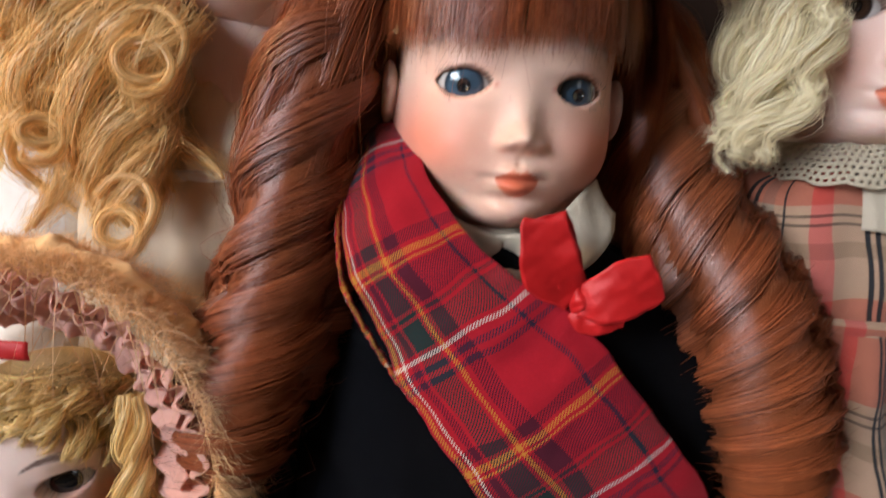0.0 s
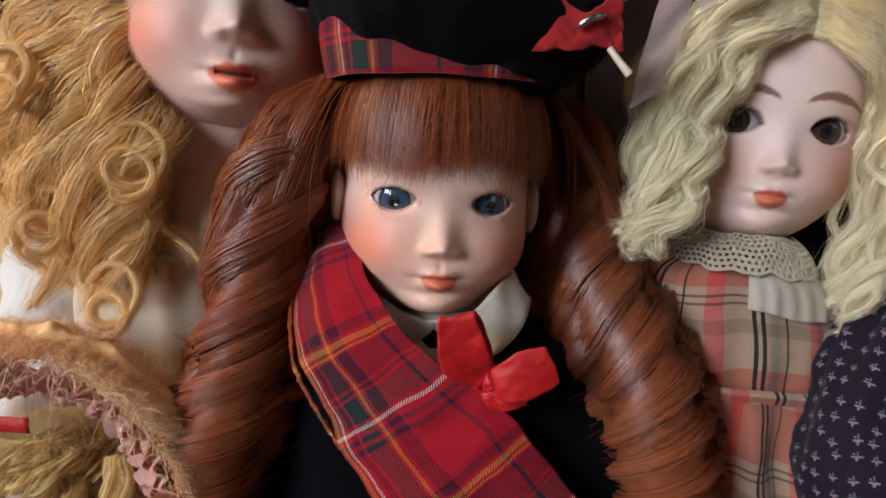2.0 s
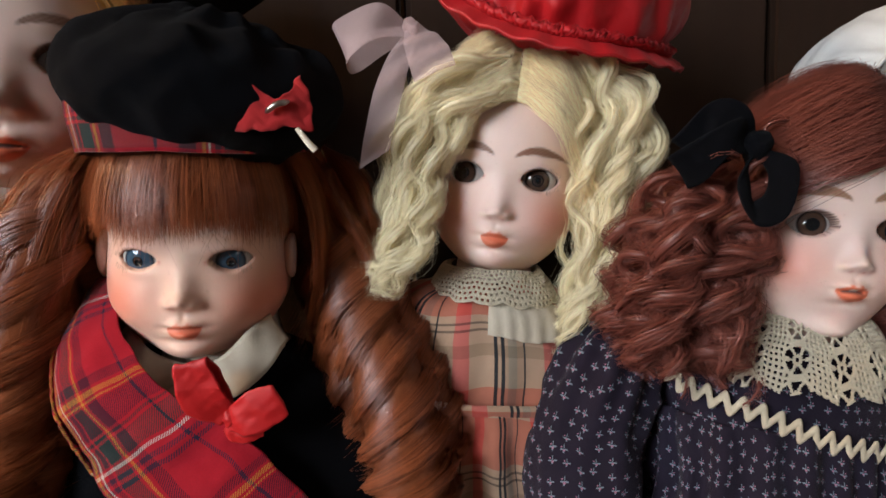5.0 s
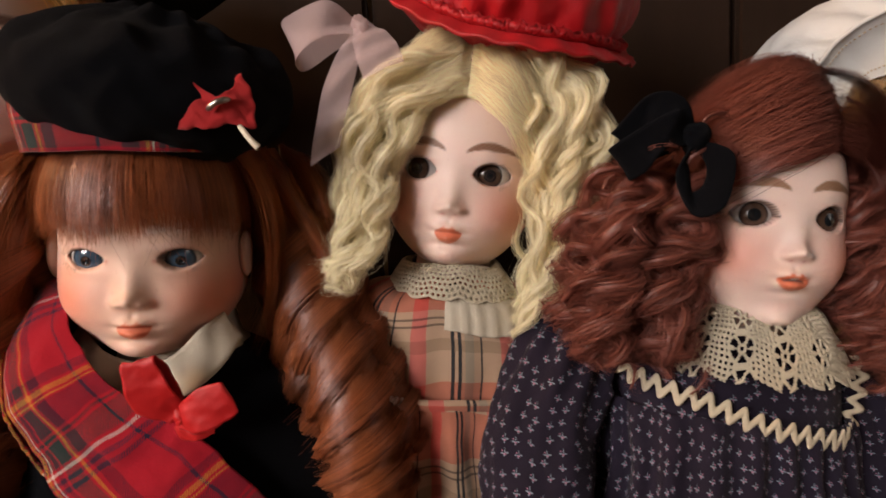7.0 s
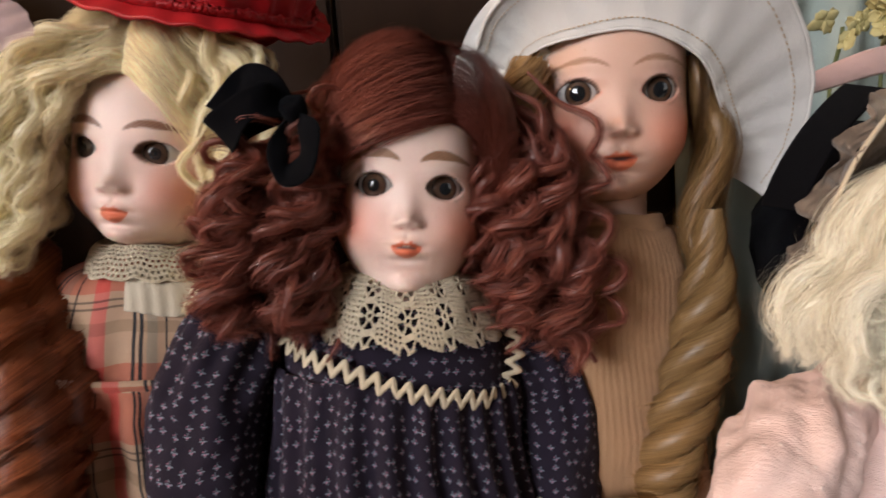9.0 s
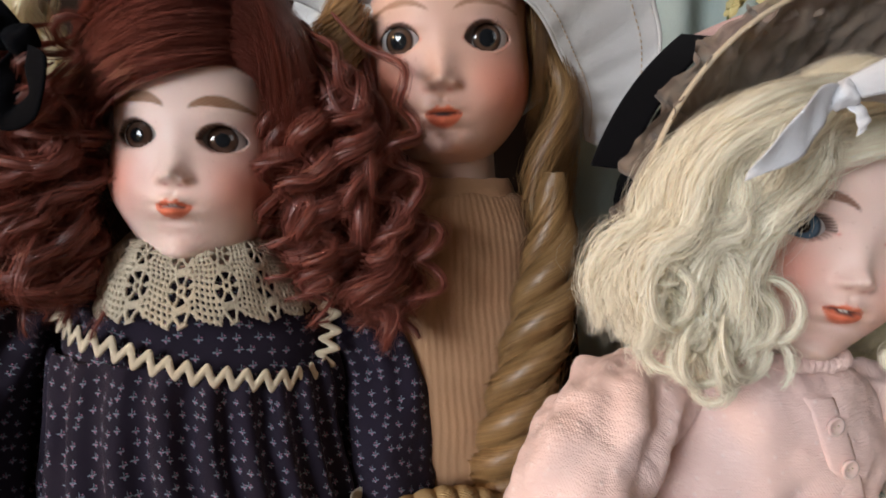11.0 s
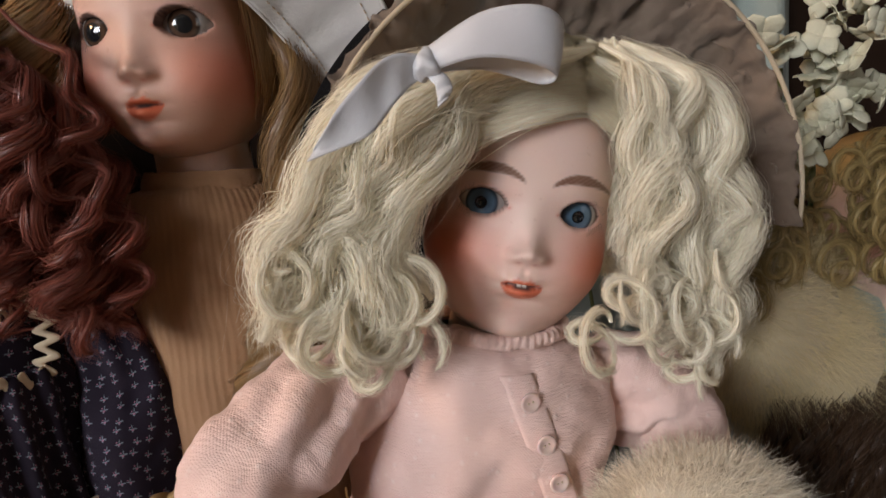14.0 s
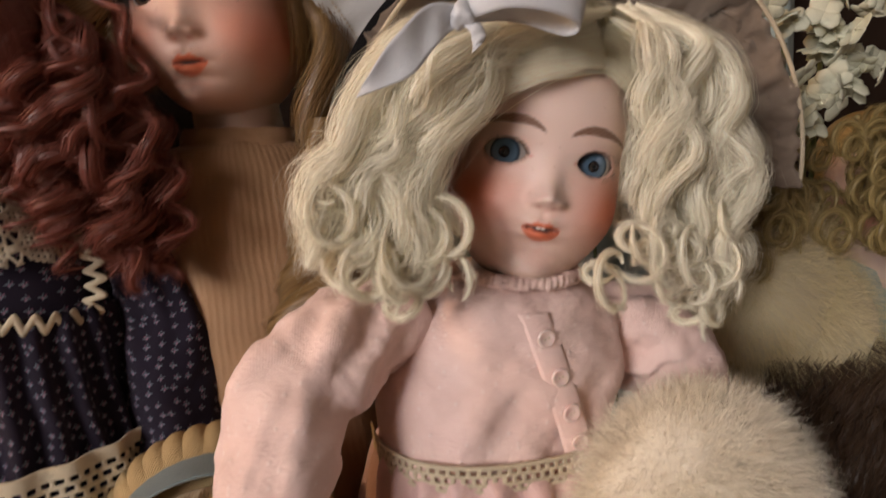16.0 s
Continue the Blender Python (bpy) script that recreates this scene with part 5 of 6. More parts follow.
vbow = thing("velvet_bow", "black velvet ribbon bow in the curls", "bow", (0.250, 0.16, 1.215))
for nm, ctrl, wid in (
    ("loop", [(0.251, 0.150, 1.214), (0.240, 0.142, 1.216), (0.227, 0.145, 1.207), (0.224, 0.152, 1.204), (0.236, 0.155, 1.210), (0.250, 0.155, 1.213)], [(0, 0.001, 0.004), (0.002, 0, 0.007), (-0.004, 0, 0.0065), (-0.004, 0, 0.006), (0, 0, 0.006), (0, 0, 0.004)]),
    ("loop", [(0.254, 0.150, 1.212), (0.2585, 0.141, 1.204), (0.256, 0.140, 1.191), (0.248, 0.141, 1.188), (0.246, 0.145, 1.198), (0.252, 0.151, 1.212)], [(0.001, -0.004, 0.0), (0.004, -0.003, 0.001), (0.002, -0.004, -0.004), (-0.002, -0.004, -0.004), (-0.004, -0.003, 0), (0.0, -0.004, 0.0)]),
    ("tail", [(0.252, 0.15, 1.213), (0.244, 0.146, 1.223), (0.235, 0.148, 1.224), (0.226, 0.150, 1.212)], [(0.002, 0, 0.004), (0.003, 0, 0.005), (0.0, 0.0, 0.006), (-0.006, 0, 0.004)]),
):
    part(nm, Soup().grids(strip(ctrl, wid, 50, 11, 0.0008, 0.0003, 3), VELVET), vbow, thick=0.0008)
part("knot", Soup().grids(wob(ellipsoid((0.2525, 0.148, 1.213), (0.0055, 0.0045, 0.006)), 0.0006, 400), VELVET, wrap=True), vbow)

# the doll in the white bonnet
h4 = Head((0.404, 0.173, 1.2170), 0.0390, turn=18, lean=2, nod=3, wide=2.0, chin=1.38, lip=0.80)
J4 = [(0.416, 0.214, 1.150, 0.029, 0.027, 0.08), (0.415, 0.214, 1.142, 0.040, 0.030, 0.08), (0.413, 0.214, 1.11, 0.046, 0.036, 0.06), (0.412, 0.213, 1.05, 0.050, 0.042, 0.03), (0.41, 0.213, 0.95, 0.065, 0.055, 0), (0.41, 0.213, TOP, 0.095, 0.08, 0)]
s = Soup(SKIN, HAIR, EYE_GLASS)
# tone lowered: the shade this doll sits in is put into its colour
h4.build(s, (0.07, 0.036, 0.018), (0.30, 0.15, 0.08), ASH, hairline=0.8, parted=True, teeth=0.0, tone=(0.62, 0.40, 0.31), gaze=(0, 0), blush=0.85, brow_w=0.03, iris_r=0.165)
body(s, J4)
n = 700
for sg in (-1, 1):
    h4.comb(s, sg * U(0.9, 1.6, n), U(0.5, 0.9, n), sg * U(1.15, 1.7, n), U(-0.6, -0.1, n), 1.08, 1.2, ASH, bump=0.05, w=0.00026, mess=0.06, wave=0.012)
for i in range(9):
    f = i / 8
    lock(s, [(0.452 + 0.014 * f, 0.186 + 0.02 * f, 1.235), (0.462 + 0.012 * f, 0.182 + 0.02 * f, 1.195), (0.452 + 0.016 * f, 0.182 + 0.018 * f, 1.15), (0.450 + 0.018 * f, 0.180 + 0.016 * f, 1.112)], 0.0075, ASH, n=170, twist=0.6, wave=0.003, waves=2.0, phase=rng.random(), w=0.00013, loose=0.5, frizz=0.2, start=0.5)
for k in range(3):
    lock(s, [(0.456, 0.178, 1.155), (0.452, 0.174, 1.115), (0.442, 0.170, 1.080), (0.428, 0.167, 1.045), (0.420, 0.166, 1.018), (0.414, 0.166, 0.998)], 0.0088, ASH, n=300, twist=2.2, wave=0.0080, waves=2.6, phase=k / 3, w=0.0002, seg=32, frizz=0.08, end=0.6, spread=0.25)
lock(s, [(0.366, 0.19, 1.235), (0.352, 0.19, 1.19), (0.356, 0.19, 1.14), (0.362, 0.19, 1.09)], 0.014, ASH, n=260, twist=1.2, wave=0.004, waves=2, w=0.00026, loose=0.4)
doll(s, "bisque doll with dark eyes and long ash-blond twisted hair")
blouse = thing("voile_blouse", "beige pintucked voile doll dress with a high neck", "dress", (0.41, 0.225, TOP))
part("bodice", Soup().grids(loft(J4, 420, 80, 0.00012, 84, seed=2, grow=False, rough=0.0013), BEIGE, wrap=True), blouse)
part("neckband", Soup().grids(wob(loft([(0.416, 0.214, 1.156, 0.0285, 0.0265, 0.08), (0.416, 0.214, 1.150, 0.0305, 0.0285, 0.08), (0.416, 0.214, 1.143, 0.031, 0.029, 0.08)], 90, 8, 0.0004, 40, rough=0), 0.0003, 400), BEIGE, wrap=True), blouse)
part("sleeve", Soup().grids(wob(tube(spline([(0.450, 0.23, 1.135), (0.462, 0.24, 1.10), (0.462, 0.24, 1.05), (0.452, 0.235, 1.0)], 40), 0.017, 30), 0.0015, 150, 2), BEIGE, wrap=True), blouse)
part("sleeve", Soup().grids(wob(tube(spline([(0.372, 0.23, 1.138), (0.352, 0.225, 1.10), (0.35, 0.215, 1.05), (0.355, 0.2, 1.0)], 40), 0.017, 30), 0.0015, 150, 3), BEIGE, wrap=True), blouse)

bonnet = thing("white_bonnet", "white cotton bonnet with stitched brim and gathered crown", "bonnet", (0.42, 0.21, 1.24))
ctrl = [(0.352, 0.205, 1.236), (0.358, 0.190, 1.250), (0.376, 0.170, 1.257), (0.412, 0.156, 1.260), (0.456, 0.158, 1.246), (0.485, 0.174, 1.216), (0.495, 0.186, 1.188), (0.493, 0.198, 1.165)]
wid = [(-0.010, 0.0, 0.006), (-0.010, -0.004, 0.010), (-0.006, -0.006, 0.014), (0.001, -0.008, 0.0165), (0.014, -0.007, 0.016), (0.021, -0.006, 0.008), (0.017, -0.003, -0.001), (0.010, 0.0, -0.006)]
Pb = strip(ctrl, wid, 180, 26, -0.003, 0.0003, 15)
part("brim", Soup().grids(Pb, WHITE), bonnet, thick=0.0012)
for row in (3, 20):
    so = Soup()
    line = Pb[:, row]
    for k in range(2, 176, 2):
        so.grids(tube(spline([line[k] + (0, -0.0012, 0), line[k + 1] + (0, -0.0012, 0)], 4), 0.00035, 5), THREAD, wrap=True)
    part("stitching", so, bonnet, "row of beige stitches")
part("piping", Soup().grids(tube(spline(Pb[::6, -1], 160), 0.0011, 8), WHITE, wrap=True), bonnet)
part("piping", Soup().grids(tube(spline(Pb[::6, 0], 160), 0.0009, 8), WHITE, wrap=True), bonnet)
E = ellipsoid((0, 0, 0), (0.078, 0.058, 0.060), 240, 60)
aa = np.arctan2(E[..., 2], E[..., 0])
E *= (1 + 0.035 * np.sin(26 * aa + 2 * np.sin(4 * aa)) * np.clip(-E[..., 1:2][..., 0] / 0.03, 0, 1))[..., None]
part("crown", Soup().grids(wob(E, 0.0012, 90, 5) + np.array((0.418, 0.245, 1.236)), WHITE, wrap=True), bonnet)

# the platinum doll in pink
h5 = Head((0.5370, 0.0915, 1.1280), 0.0362, turn=15, lean=15.5, nod=0, wide=2.02, chin=1.49, lip=0.745)
J5 = [(0.530, 0.128, 1.078, 0.025, 0.024, 0.12), (0.528, 0.128, 1.066, 0.044, 0.034, 0.14), (0.524, 0.128, 1.045, 0.056, 0.041, 0.14), (0.517, 0.126, 1.020, 0.055, 0.043, 0.12), (0.512, 0.125, 1.003, 0.053, 0.044, 0.1)]
K5 = [(0.512, 0.125, 1.004, 0.053, 0.0445, 0.1), (0.511, 0.125, 0.990, 0.058, 0.050, 0.08), (0.51, 0.125, 0.93, 0.072, 0.062, 0), (0.51, 0.125, TOP, 0.10, 0.088, 0)]
s = Soup(SKIN, HAIR, EYE_GLASS)
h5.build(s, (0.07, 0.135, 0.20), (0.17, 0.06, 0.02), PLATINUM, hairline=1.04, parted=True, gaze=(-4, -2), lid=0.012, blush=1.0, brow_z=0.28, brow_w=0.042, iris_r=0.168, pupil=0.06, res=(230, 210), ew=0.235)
body(s, J5 + K5[1:])
for sg, n in ((-1, 3400), (1, 2600)):
    ph0 = U(0.60, 1.4, n)
    rise = (0.16 * np.clip((ph0 - 0.6) / 0.6, 0, 1))[:, None]
    h5.comb(s, 0.42 + 0.03 * rng.normal(size=n), ph0, (U(-1.6, -0.85, n) if sg < 0 else U(0.95, 1.6, n)), 0.5 * (ph0 - 0.6) + U(0.0, 0.35, n), 1.05 + rise, 1.18, PLATINUM, bump=0.14 if sg < 0 else 0.1, w=0.00011, mess=0.05, wave=0.02, freq=1.5, spread=0.12)
for sg in (-1, 1):
    h5.comb(s, 0.42 + sg * U(-0.01, 0.06, 2200), U(0.58, 1.45, 2200), sg * U(0.95, 1.7, 2200), U(0.0, 0.75, 2200), 1.03, 1.13, PLATINUM, bump=0.05, w=0.00012, mess=0.05, wave=0.015, freq=2.0, spread=0.3)
PLATINUM_L = [[(0.564, 1.181), (0.53, 1.174), (0.508, 1.169), (0.5, 1.152), (0.486, 1.136), (0.48, 1.12), (0.488, 1.103)], [(0.553, 1.185), (0.513, 1.177), (0.49, 1.165), (0.4875, 1.148), (0.47, 1.134), (0.4705, 1.118), (0.4785, 1.101), (0.471, 1.087)], [(0.5465, 1.185), (0.4975, 1.175), (0.472, 1.16), (0.4715, 1.143), (0.4585, 1.1325), (0.4585, 1.116), (0.4515, 1.105)], [(0.5395, 1.184), (0.4875, 1.169), (0.464, 1.153), (0.46, 1.1375), (0.4515, 1.1265), (0.444, 1.115), (0.444, 1.102)], [(0.539, 1.178), (0.499, 1.159), (0.484, 1.143), (0.4745, 1.126), (0.478, 1.109), (0.4665, 1.096)]]
PLATINUM_R = [[(0.5733, 1.182), (0.5845, 1.164), (0.579, 1.147), (0.588, 1.125), (0.5765, 1.1085), (0.586, 1.09)], [(0.5771, 1.183), (0.598, 1.164), (0.593, 1.1445), (0.604, 1.125), (0.5925, 1.107), (0.6015, 1.088), (0.588, 1.075)], [(0.5784, 1.184), (0.608, 1.157), (0.603, 1.137), (0.618, 1.118), (0.602, 1.099), (0.61, 1.077), (0.5965, 1.066)], [(0.5806, 1.183), (0.6025, 1.167), (0.611, 1.144), (0.608, 1.128), (0.6205, 1.109), (0.608, 1.095)], [(0.5759, 1.18), (0.5785, 1.16), (0.586, 1.142), (0.5785, 1.125), (0.583, 1.11)]]
for paths in (PLATINUM_L, PLATINUM_R):
    tresses(s, paths, 0.079, 0.112, PLATINUM, copies=6, r=0.0058, jit=0.0035, lift=0.012, wave=0.0025, waves=2.0, n=260, loose=0.75, frizz=0.15, end=0.35, spread=0.12)
    tresses(s, paths, 0.076, 0.094, PLATINUM, copies=2, r=0.0040, jit=0.005, lift=0.014, wave=0.0035, waves=2.2, n=120, loose=1.0, frizz=0.3, spread=0.2)
# the curled ends
for x, z in ((0.448, 1.118), (0.4515, 1.103), (0.467, 1.102), (0.477, 1.101), (0.480, 1.087), (0.474, 1.085), (0.464, 1.111), (0.476, 1.096), (0.562, 1.086), (0.567, 1.084), (0.5785, 1.077), (0.593, 1.074), (0.568, 1.090), (0.597, 1.055), (0.585, 1.084), (0.556, 1.081), (0.60, 1.09), (0.459, 1.092)):
    for c in range(2):
        q = np.linspace(0, 1, 18)
        an = 2 * np.pi * U(0.8, 1.35, 1)[0] * q + rng.random() * 6
        r0, y0, way = U(0.0050, 0.0085, 1)[0], U(0.072, 0.084, 1)[0], rng.choice((-1, 1))
        xx, zz = x + 0.005 * rng.normal(), z + 0.005 * rng.normal() + 0.010
        C = np.stack([xx + way * r0 * np.sin(an), y0 + 0.5 * r0 * np.cos(an + 1.0), zz + r0 * np.cos(an) - 0.014 * q], -1)
        lock(s, C, 0.0019, PLATINUM, n=70, twist=0.25, w=0.00008, loose=0.95, seg=52, frizz=0.45, spread=0.2, start=0.3, end=0.2)
arm(s, [(0.412, 0.081, 1.018), (0.412, 0.071, 0.994), (0.416, 0.064, 0.980)], 0.0122, size=0.9)
arm(s, [(0.585, 0.06, 0.99), (0.555, 0.045, 0.990), (0.537, 0.030, 0.990)], 0.0075, col=(0.70, 0.40, 0.30), size=0.5)
doll(s, "blue-eyed bisque doll with curled platinum hair and jointed arms")

pink = thing("pink_dress", "pale pink flannel doll dress with pearl buttons", "dress", (0.51, 0.125, TOP))
part("bodice", Soup().grids(wob(loft(J5, 160, 80, 0.0011, 11, seed=2, rough=0.0016), 0.0005, 190, 4), PINK, wrap=True), pink)
part("skirt", Soup().grids(loft(K5, 260, 70, 0.0055, 24, seed=3, rough=0.001), PINK_SATIN, wrap=True), pink, "gathered pink satin skirt")
a = np.linspace(-np.pi, np.pi, 200, endpoint=False)
C = np.stack([0.530 + 0.0275 * np.sin(a), 0.124 - 0.0275 * np.cos(a), 1.077 - 0.12 * 0.0275 * np.sin(a)], -1)
Pc = tube(np.vstack([C, C[:1]]), 0.0032, 12)
Pc = Pc + 0.0006 * np.sin(np.linspace(0, 60 * 2 * np.pi, 201))[:, None, None] * np.array([0, -1, 0.4])
part("ruffled_collar", Soup().grids(wob(Pc, 0.0004, 400), PINK, wrap=True), pink)
px = lambda z: 0.5265 + (1.057 - z) * 0.2
pl = [(px(z), front(J5, px(z), z) - 0.0014, z) for z in np.linspace(1.066, 1.004, 8)]
part("placket", Soup().grids(strip(pl, [(0.0068, 0, -0.001)] * 8, 60, 9, 0.0012, 0.0001, 4), PINK), pink, thick=0.0012)
for z in (1.0565, 1.0405, 1.025, 1.0115):
    x = px(z) + 0.0005
    y = front(J5, x, z) - 0.0042
    prof = np.array([(0.0, 0.0), (0.0022, 0.0), (0.0028, -0.0005), (0.0037, -0.0006), (0.0040, 0.0), (0.0036, 0.0009), (0.0, 0.0009)])
    q = np.linspace(0, 2 * np.pi, 28, endpoint=False)
    Pb = np.stack([x + prof[:, :1] * np.cos(q), y + prof[:, 1:] + 0 * q, z + prof[:, :1] * np.sin(q)], -1)
    button = part("button", Soup().grids(Pb, PEARL, wrap=True), pink, "pink pearl button")
    for dx in (-0.0009, 0.0009):
        part("button_hole", Soup().grids(ellipsoid((x + dx, y - 0.0001, z + dx * 0.2), (0.00042, 0.0003, 0.00042), 10, 6), THREAD, wrap=True), button)
for ctrl, rr, sd in (([(0.478, 0.125, 1.063), (0.452, 0.115, 1.062), (0.428, 0.098, 1.050), (0.412, 0.082, 1.020), (0.410, 0.072, 0.992)], [0.018, 0.024, 0.022, 0.020, 0.019], 1), ([(0.552, 0.132, 1.046), (0.582, 0.124, 1.040), (0.604, 0.112, 1.02), (0.602, 0.088, 0.995), (0.585, 0.068, 0.985)], [0.014, 0.023, 0.023, 0.019, 0.016], 2)):
    C = spline(ctrl, 80)
    P = tube(C, np.interp(np.linspace(0, 1, 80), np.linspace(0, 1, 5), rr), 80)
    aa = np.linspace(0, 2 * np.pi, 80, endpoint=False)[None, :, None]
    tt = np.linspace(0, 1, 80)[:, None, None]
    P = C[:, None] + (P - C[:, None]) * (1 + 0.05 * np.sin(8 * aa + 6 * np.sin(4 * tt)) * np.exp(-((tt - 0.2) / 0.2) ** 2) + 0.09 * np.clip(tt / 0.2, 0, 1) * np.sin(3 * aa + 12 * tt + 2 * np.sin(3 * aa)) * np.exp(-((tt - 0.3) / 0.25) ** 2) + 0.05 * np.sin(2 * aa + 26 * tt) * np.exp(-((tt - 0.62) / 0.3) ** 2))
    part("sleeve", Soup().grids(wob(wob(P, 0.0016, 95, sd), 0.0006, 230, sd + 3), PINK, wrap=True), pink, thick=0.001)
a = np.linspace(-1.7, 1.7, 420)
t = np.linspace(0, 1, 26)[:, None]
q = (np.abs(np.sin(a)) ** 2.4 + np.abs(np.cos(a)) ** 2.4) ** (-1 / 2.4)
Pl = xyz3(0.512 + 0.0555 * np.sin(a) * q, 0.125 - 0.0468 * np.cos(a) * q, 1.010 - 0.012 * t - 0.1 * 0.0555 * np.sin(a) * q)
lw = lace(Pl, lambda i, j: (((i % 8) >= 3) & (((j + (i // 8) * 5) % 9) >= 4)) & (i > 3) & (i < 22))
lw.mats[0] = TRIM
part("lace_waistband", lw, pink, "narrow ecru lace waistband", 0.0009)

muff = thing("fur_muff", "cream fur doll muff with a grey satin lining", "muff", (0.577, 0.06, 0.92))
s = Soup(FUR)
E = wob(ellipsoid((0.577, 0.065, 0.972), (0.050, 0.030, 0.056), 60, 40), 0.002, 70)
s.grids(E, FUR_SKIN, (0.86, 0.79, 0.66), wrap=True)
P, D = ball_points(46000, (0.577, 0.065, 0.972), (0.050, 0.030, 0.056))
gap = (np.abs(P[:, 0] - 0.543) < 0.009) & (P[:, 2] < 0.988) & (P[:, 1] < 0.06)
fur(s, P[~gap], D[~gap], 0.013, (0.97, 0.90, 0.76), w=0.0001, seg=5, droop=0.3, mess=0.28)
part("fur_cover", s, muff)
part("lining", Soup().grids(wob(strip([(0.536, 0.030, 0.995), (0.539, 0.027, 0.97), (0.545, 0.027, 0.94), (0.550, 0.032, 0.915)], [(0.009, 0.001, 0), (0.011, 0.001, 0), (0.012, 0.001, 0), (0.012, 0.001, 0)], 50, 16, 0.002, 0.0008, 5), 0.0008, 200), GREY_LINING), muff, "grey satin lining", 0.001)

gauze = thing("gauze_bonnet", "taupe gauze bonnet with wired brim and black velvet back", "bonnet", (0.565, 0.15, 1.15))
cc = np.array((0.570, 0.13, 1.118))
a = np.linspace(-1.75, 1.75, 260)
t = np.linspace(0, 1, 24)[:, None]


def ring(r, y, a=a, sx=1.08, sz=0.96):
    x, y, z = np.broadcast_arrays(cc[0] + sx * r * np.sin(a), y + 0 * a, cc[2] + sz * r * np.cos(a))
    return np.stack([x, y, z], -1)


Pg = ring(0.060 + 0.048 * t + 0.001 * np.sin(30 * a) * t, 0.165 - 0.052 * t, sx=1.04, sz=1.0)
part("brim", Soup().grids(wob(wob(Pg, 0.0012, 150), 0.0008, 420, 2), GAUZE), gauze, thick=0.0005)
part("wire", Soup().grids(tube(ring(0.1085 + 0 * a, 0.1125, sx=1.04, sz=1.0), 0.0011, 8), TRIM, wrap=True), gauze, "cream bound brim wire")
part("ruffle", Soup().grids(wob(ring(0.100 + 0.012 * t, 0.122 + 0.004 * np.sin(26 * a) * t + 0.002 * np.sin(41 * a), sx=1.04, sz=1.0), 0.0012, 300, 3), GAUZE), gauze)
part("back", Soup().grids(ring(0.108 + 0.006 * t, 0.128 + 0.018 * t, a=np.linspace(-1.2, -0.6, 260), sx=1.04, sz=1.0), VELVET), gauze, "black velvet outer brim", 0.0015)
E = ellipsoid((0.572, 0.20, 1.13), (0.066, 0.045, 0.068), 80, 40)
part("crown", Soup().grids(wob(E, 0.002, 80, 2), VELVET, wrap=True), gauze)
sbow = thing("satin_bow", "white satin ribbon bow with stitched edges in the hair", "bow", (0.496, 0.064, 1.178))
for nm, ctrl, wid in (
    ("tail", [(0.496, 0.063, 1.177), (0.485, 0.058, 1.174), (0.473, 0.056, 1.164), (0.460, 0.058, 1.156)], [(0.002, 0, 0.003), (-0.001, -0.001, 0.0055), (-0.003, -0.001, 0.0045), (0.001, 0, 0.0015)]),
    ("loop", [(0.495, 0.062, 1.178), (0.510, 0.055, 1.183), (0.525, 0.053, 1.182), (0.535, 0.057, 1.178), (0.533, 0.063, 1.176), (0.515, 0.065, 1.180), (0.498, 0.065, 1.178)], [(0, 0.001, 0.003), (0.001, 0, 0.006), (0.002, 0, 0.0075), (0.002, 0, 0.0075), (0.002, 0, 0.007), (0.001, 0, 0.005), (0, 0.001, 0.003)]),
    ("tail", [(0.496, 0.062, 1.177), (0.499, 0.058, 1.171), (0.498, 0.057, 1.166)], [(0.002, 0, 0.001), (0.0025, 0, 0.0), (0.0015, 0, 0.001)]),
):
    part(nm, Soup().grids(strip(ctrl, wid, 50, 11, 0.0008, 0.0003, 3), WHITE_SATIN), sbow, thick=0.0004)
part("knot", Soup().grids(wob(ellipsoid((0.496, 0.061, 1.177), (0.004, 0.0035, 0.0045)), 0.0005, 500), WHITE_SATIN, wrap=True), sbow)

# the golden-haired doll behind
h0 = Head((-0.0625, 0.226, 1.2690), 0.0500, turn=-22, lean=5, nod=4, wide=1.95, chin=1.22, lip=0.80)
J0 = [(-0.070, 0.288, 1.212, 0.030, 0.028, 0.02), (-0.080, 0.288, 1.195, 0.062, 0.036, 0.04), (-0.090, 0.288, 1.15, 0.082, 0.044, 0.02), (-0.092, 0.285, 1.05, 0.088, 0.055, 0), (-0.092, 0.285, TOP, 0.11, 0.08, 0)]
s = Soup(SKIN, HAIR, EYE_GLASS)
# darker tone carries the hat's shade on this face
h0.build(s, (0.020, 0.014, 0.012), (0.14, 0.06, 0.03), GOLD, hairline=0.85, parted=True, teeth=0.0, blush=0.8, iris_r=0.165, tone=(0.74, 0.54, 0.45))
body(s, J0)
n = 900
for sg in (-1, 1):
    h0.comb(s, sg * U(0.2, 1.3, n), U(0.6, 1.2, n), sg * U(1.1, 1.7, n), U(-0.3, 0.3, n), 1.1, 1.22, GOLD, bump=0.1, w=0.00028, mess=0.08, wave=0.02)
for i in range(26):
    f = rng.random()
    x0 = -0.112 - 0.050 * f + 0.004 * rng.normal()
    zb = 1.125 + 0.04 * rng.random()
    lock(s, [(x0 + 0.015, 0.25, 1.29), (x0, 0.235 + 0.01 * f, 1.25), (x0 + 0.01 * rng.normal(), 0.228 + 0.01 * f, 1.20), (x0 + 0.012 * rng.normal(), 0.225 + 0.01 * f, zb)], 0.0062, GOLD, n=130, twist=0.2, wave=0.0095, waves=U(2.0, 3.6, 1)[0], phase=rng.random(), w=0.00014, loose=0.9, frizz=0.4, seg=32)
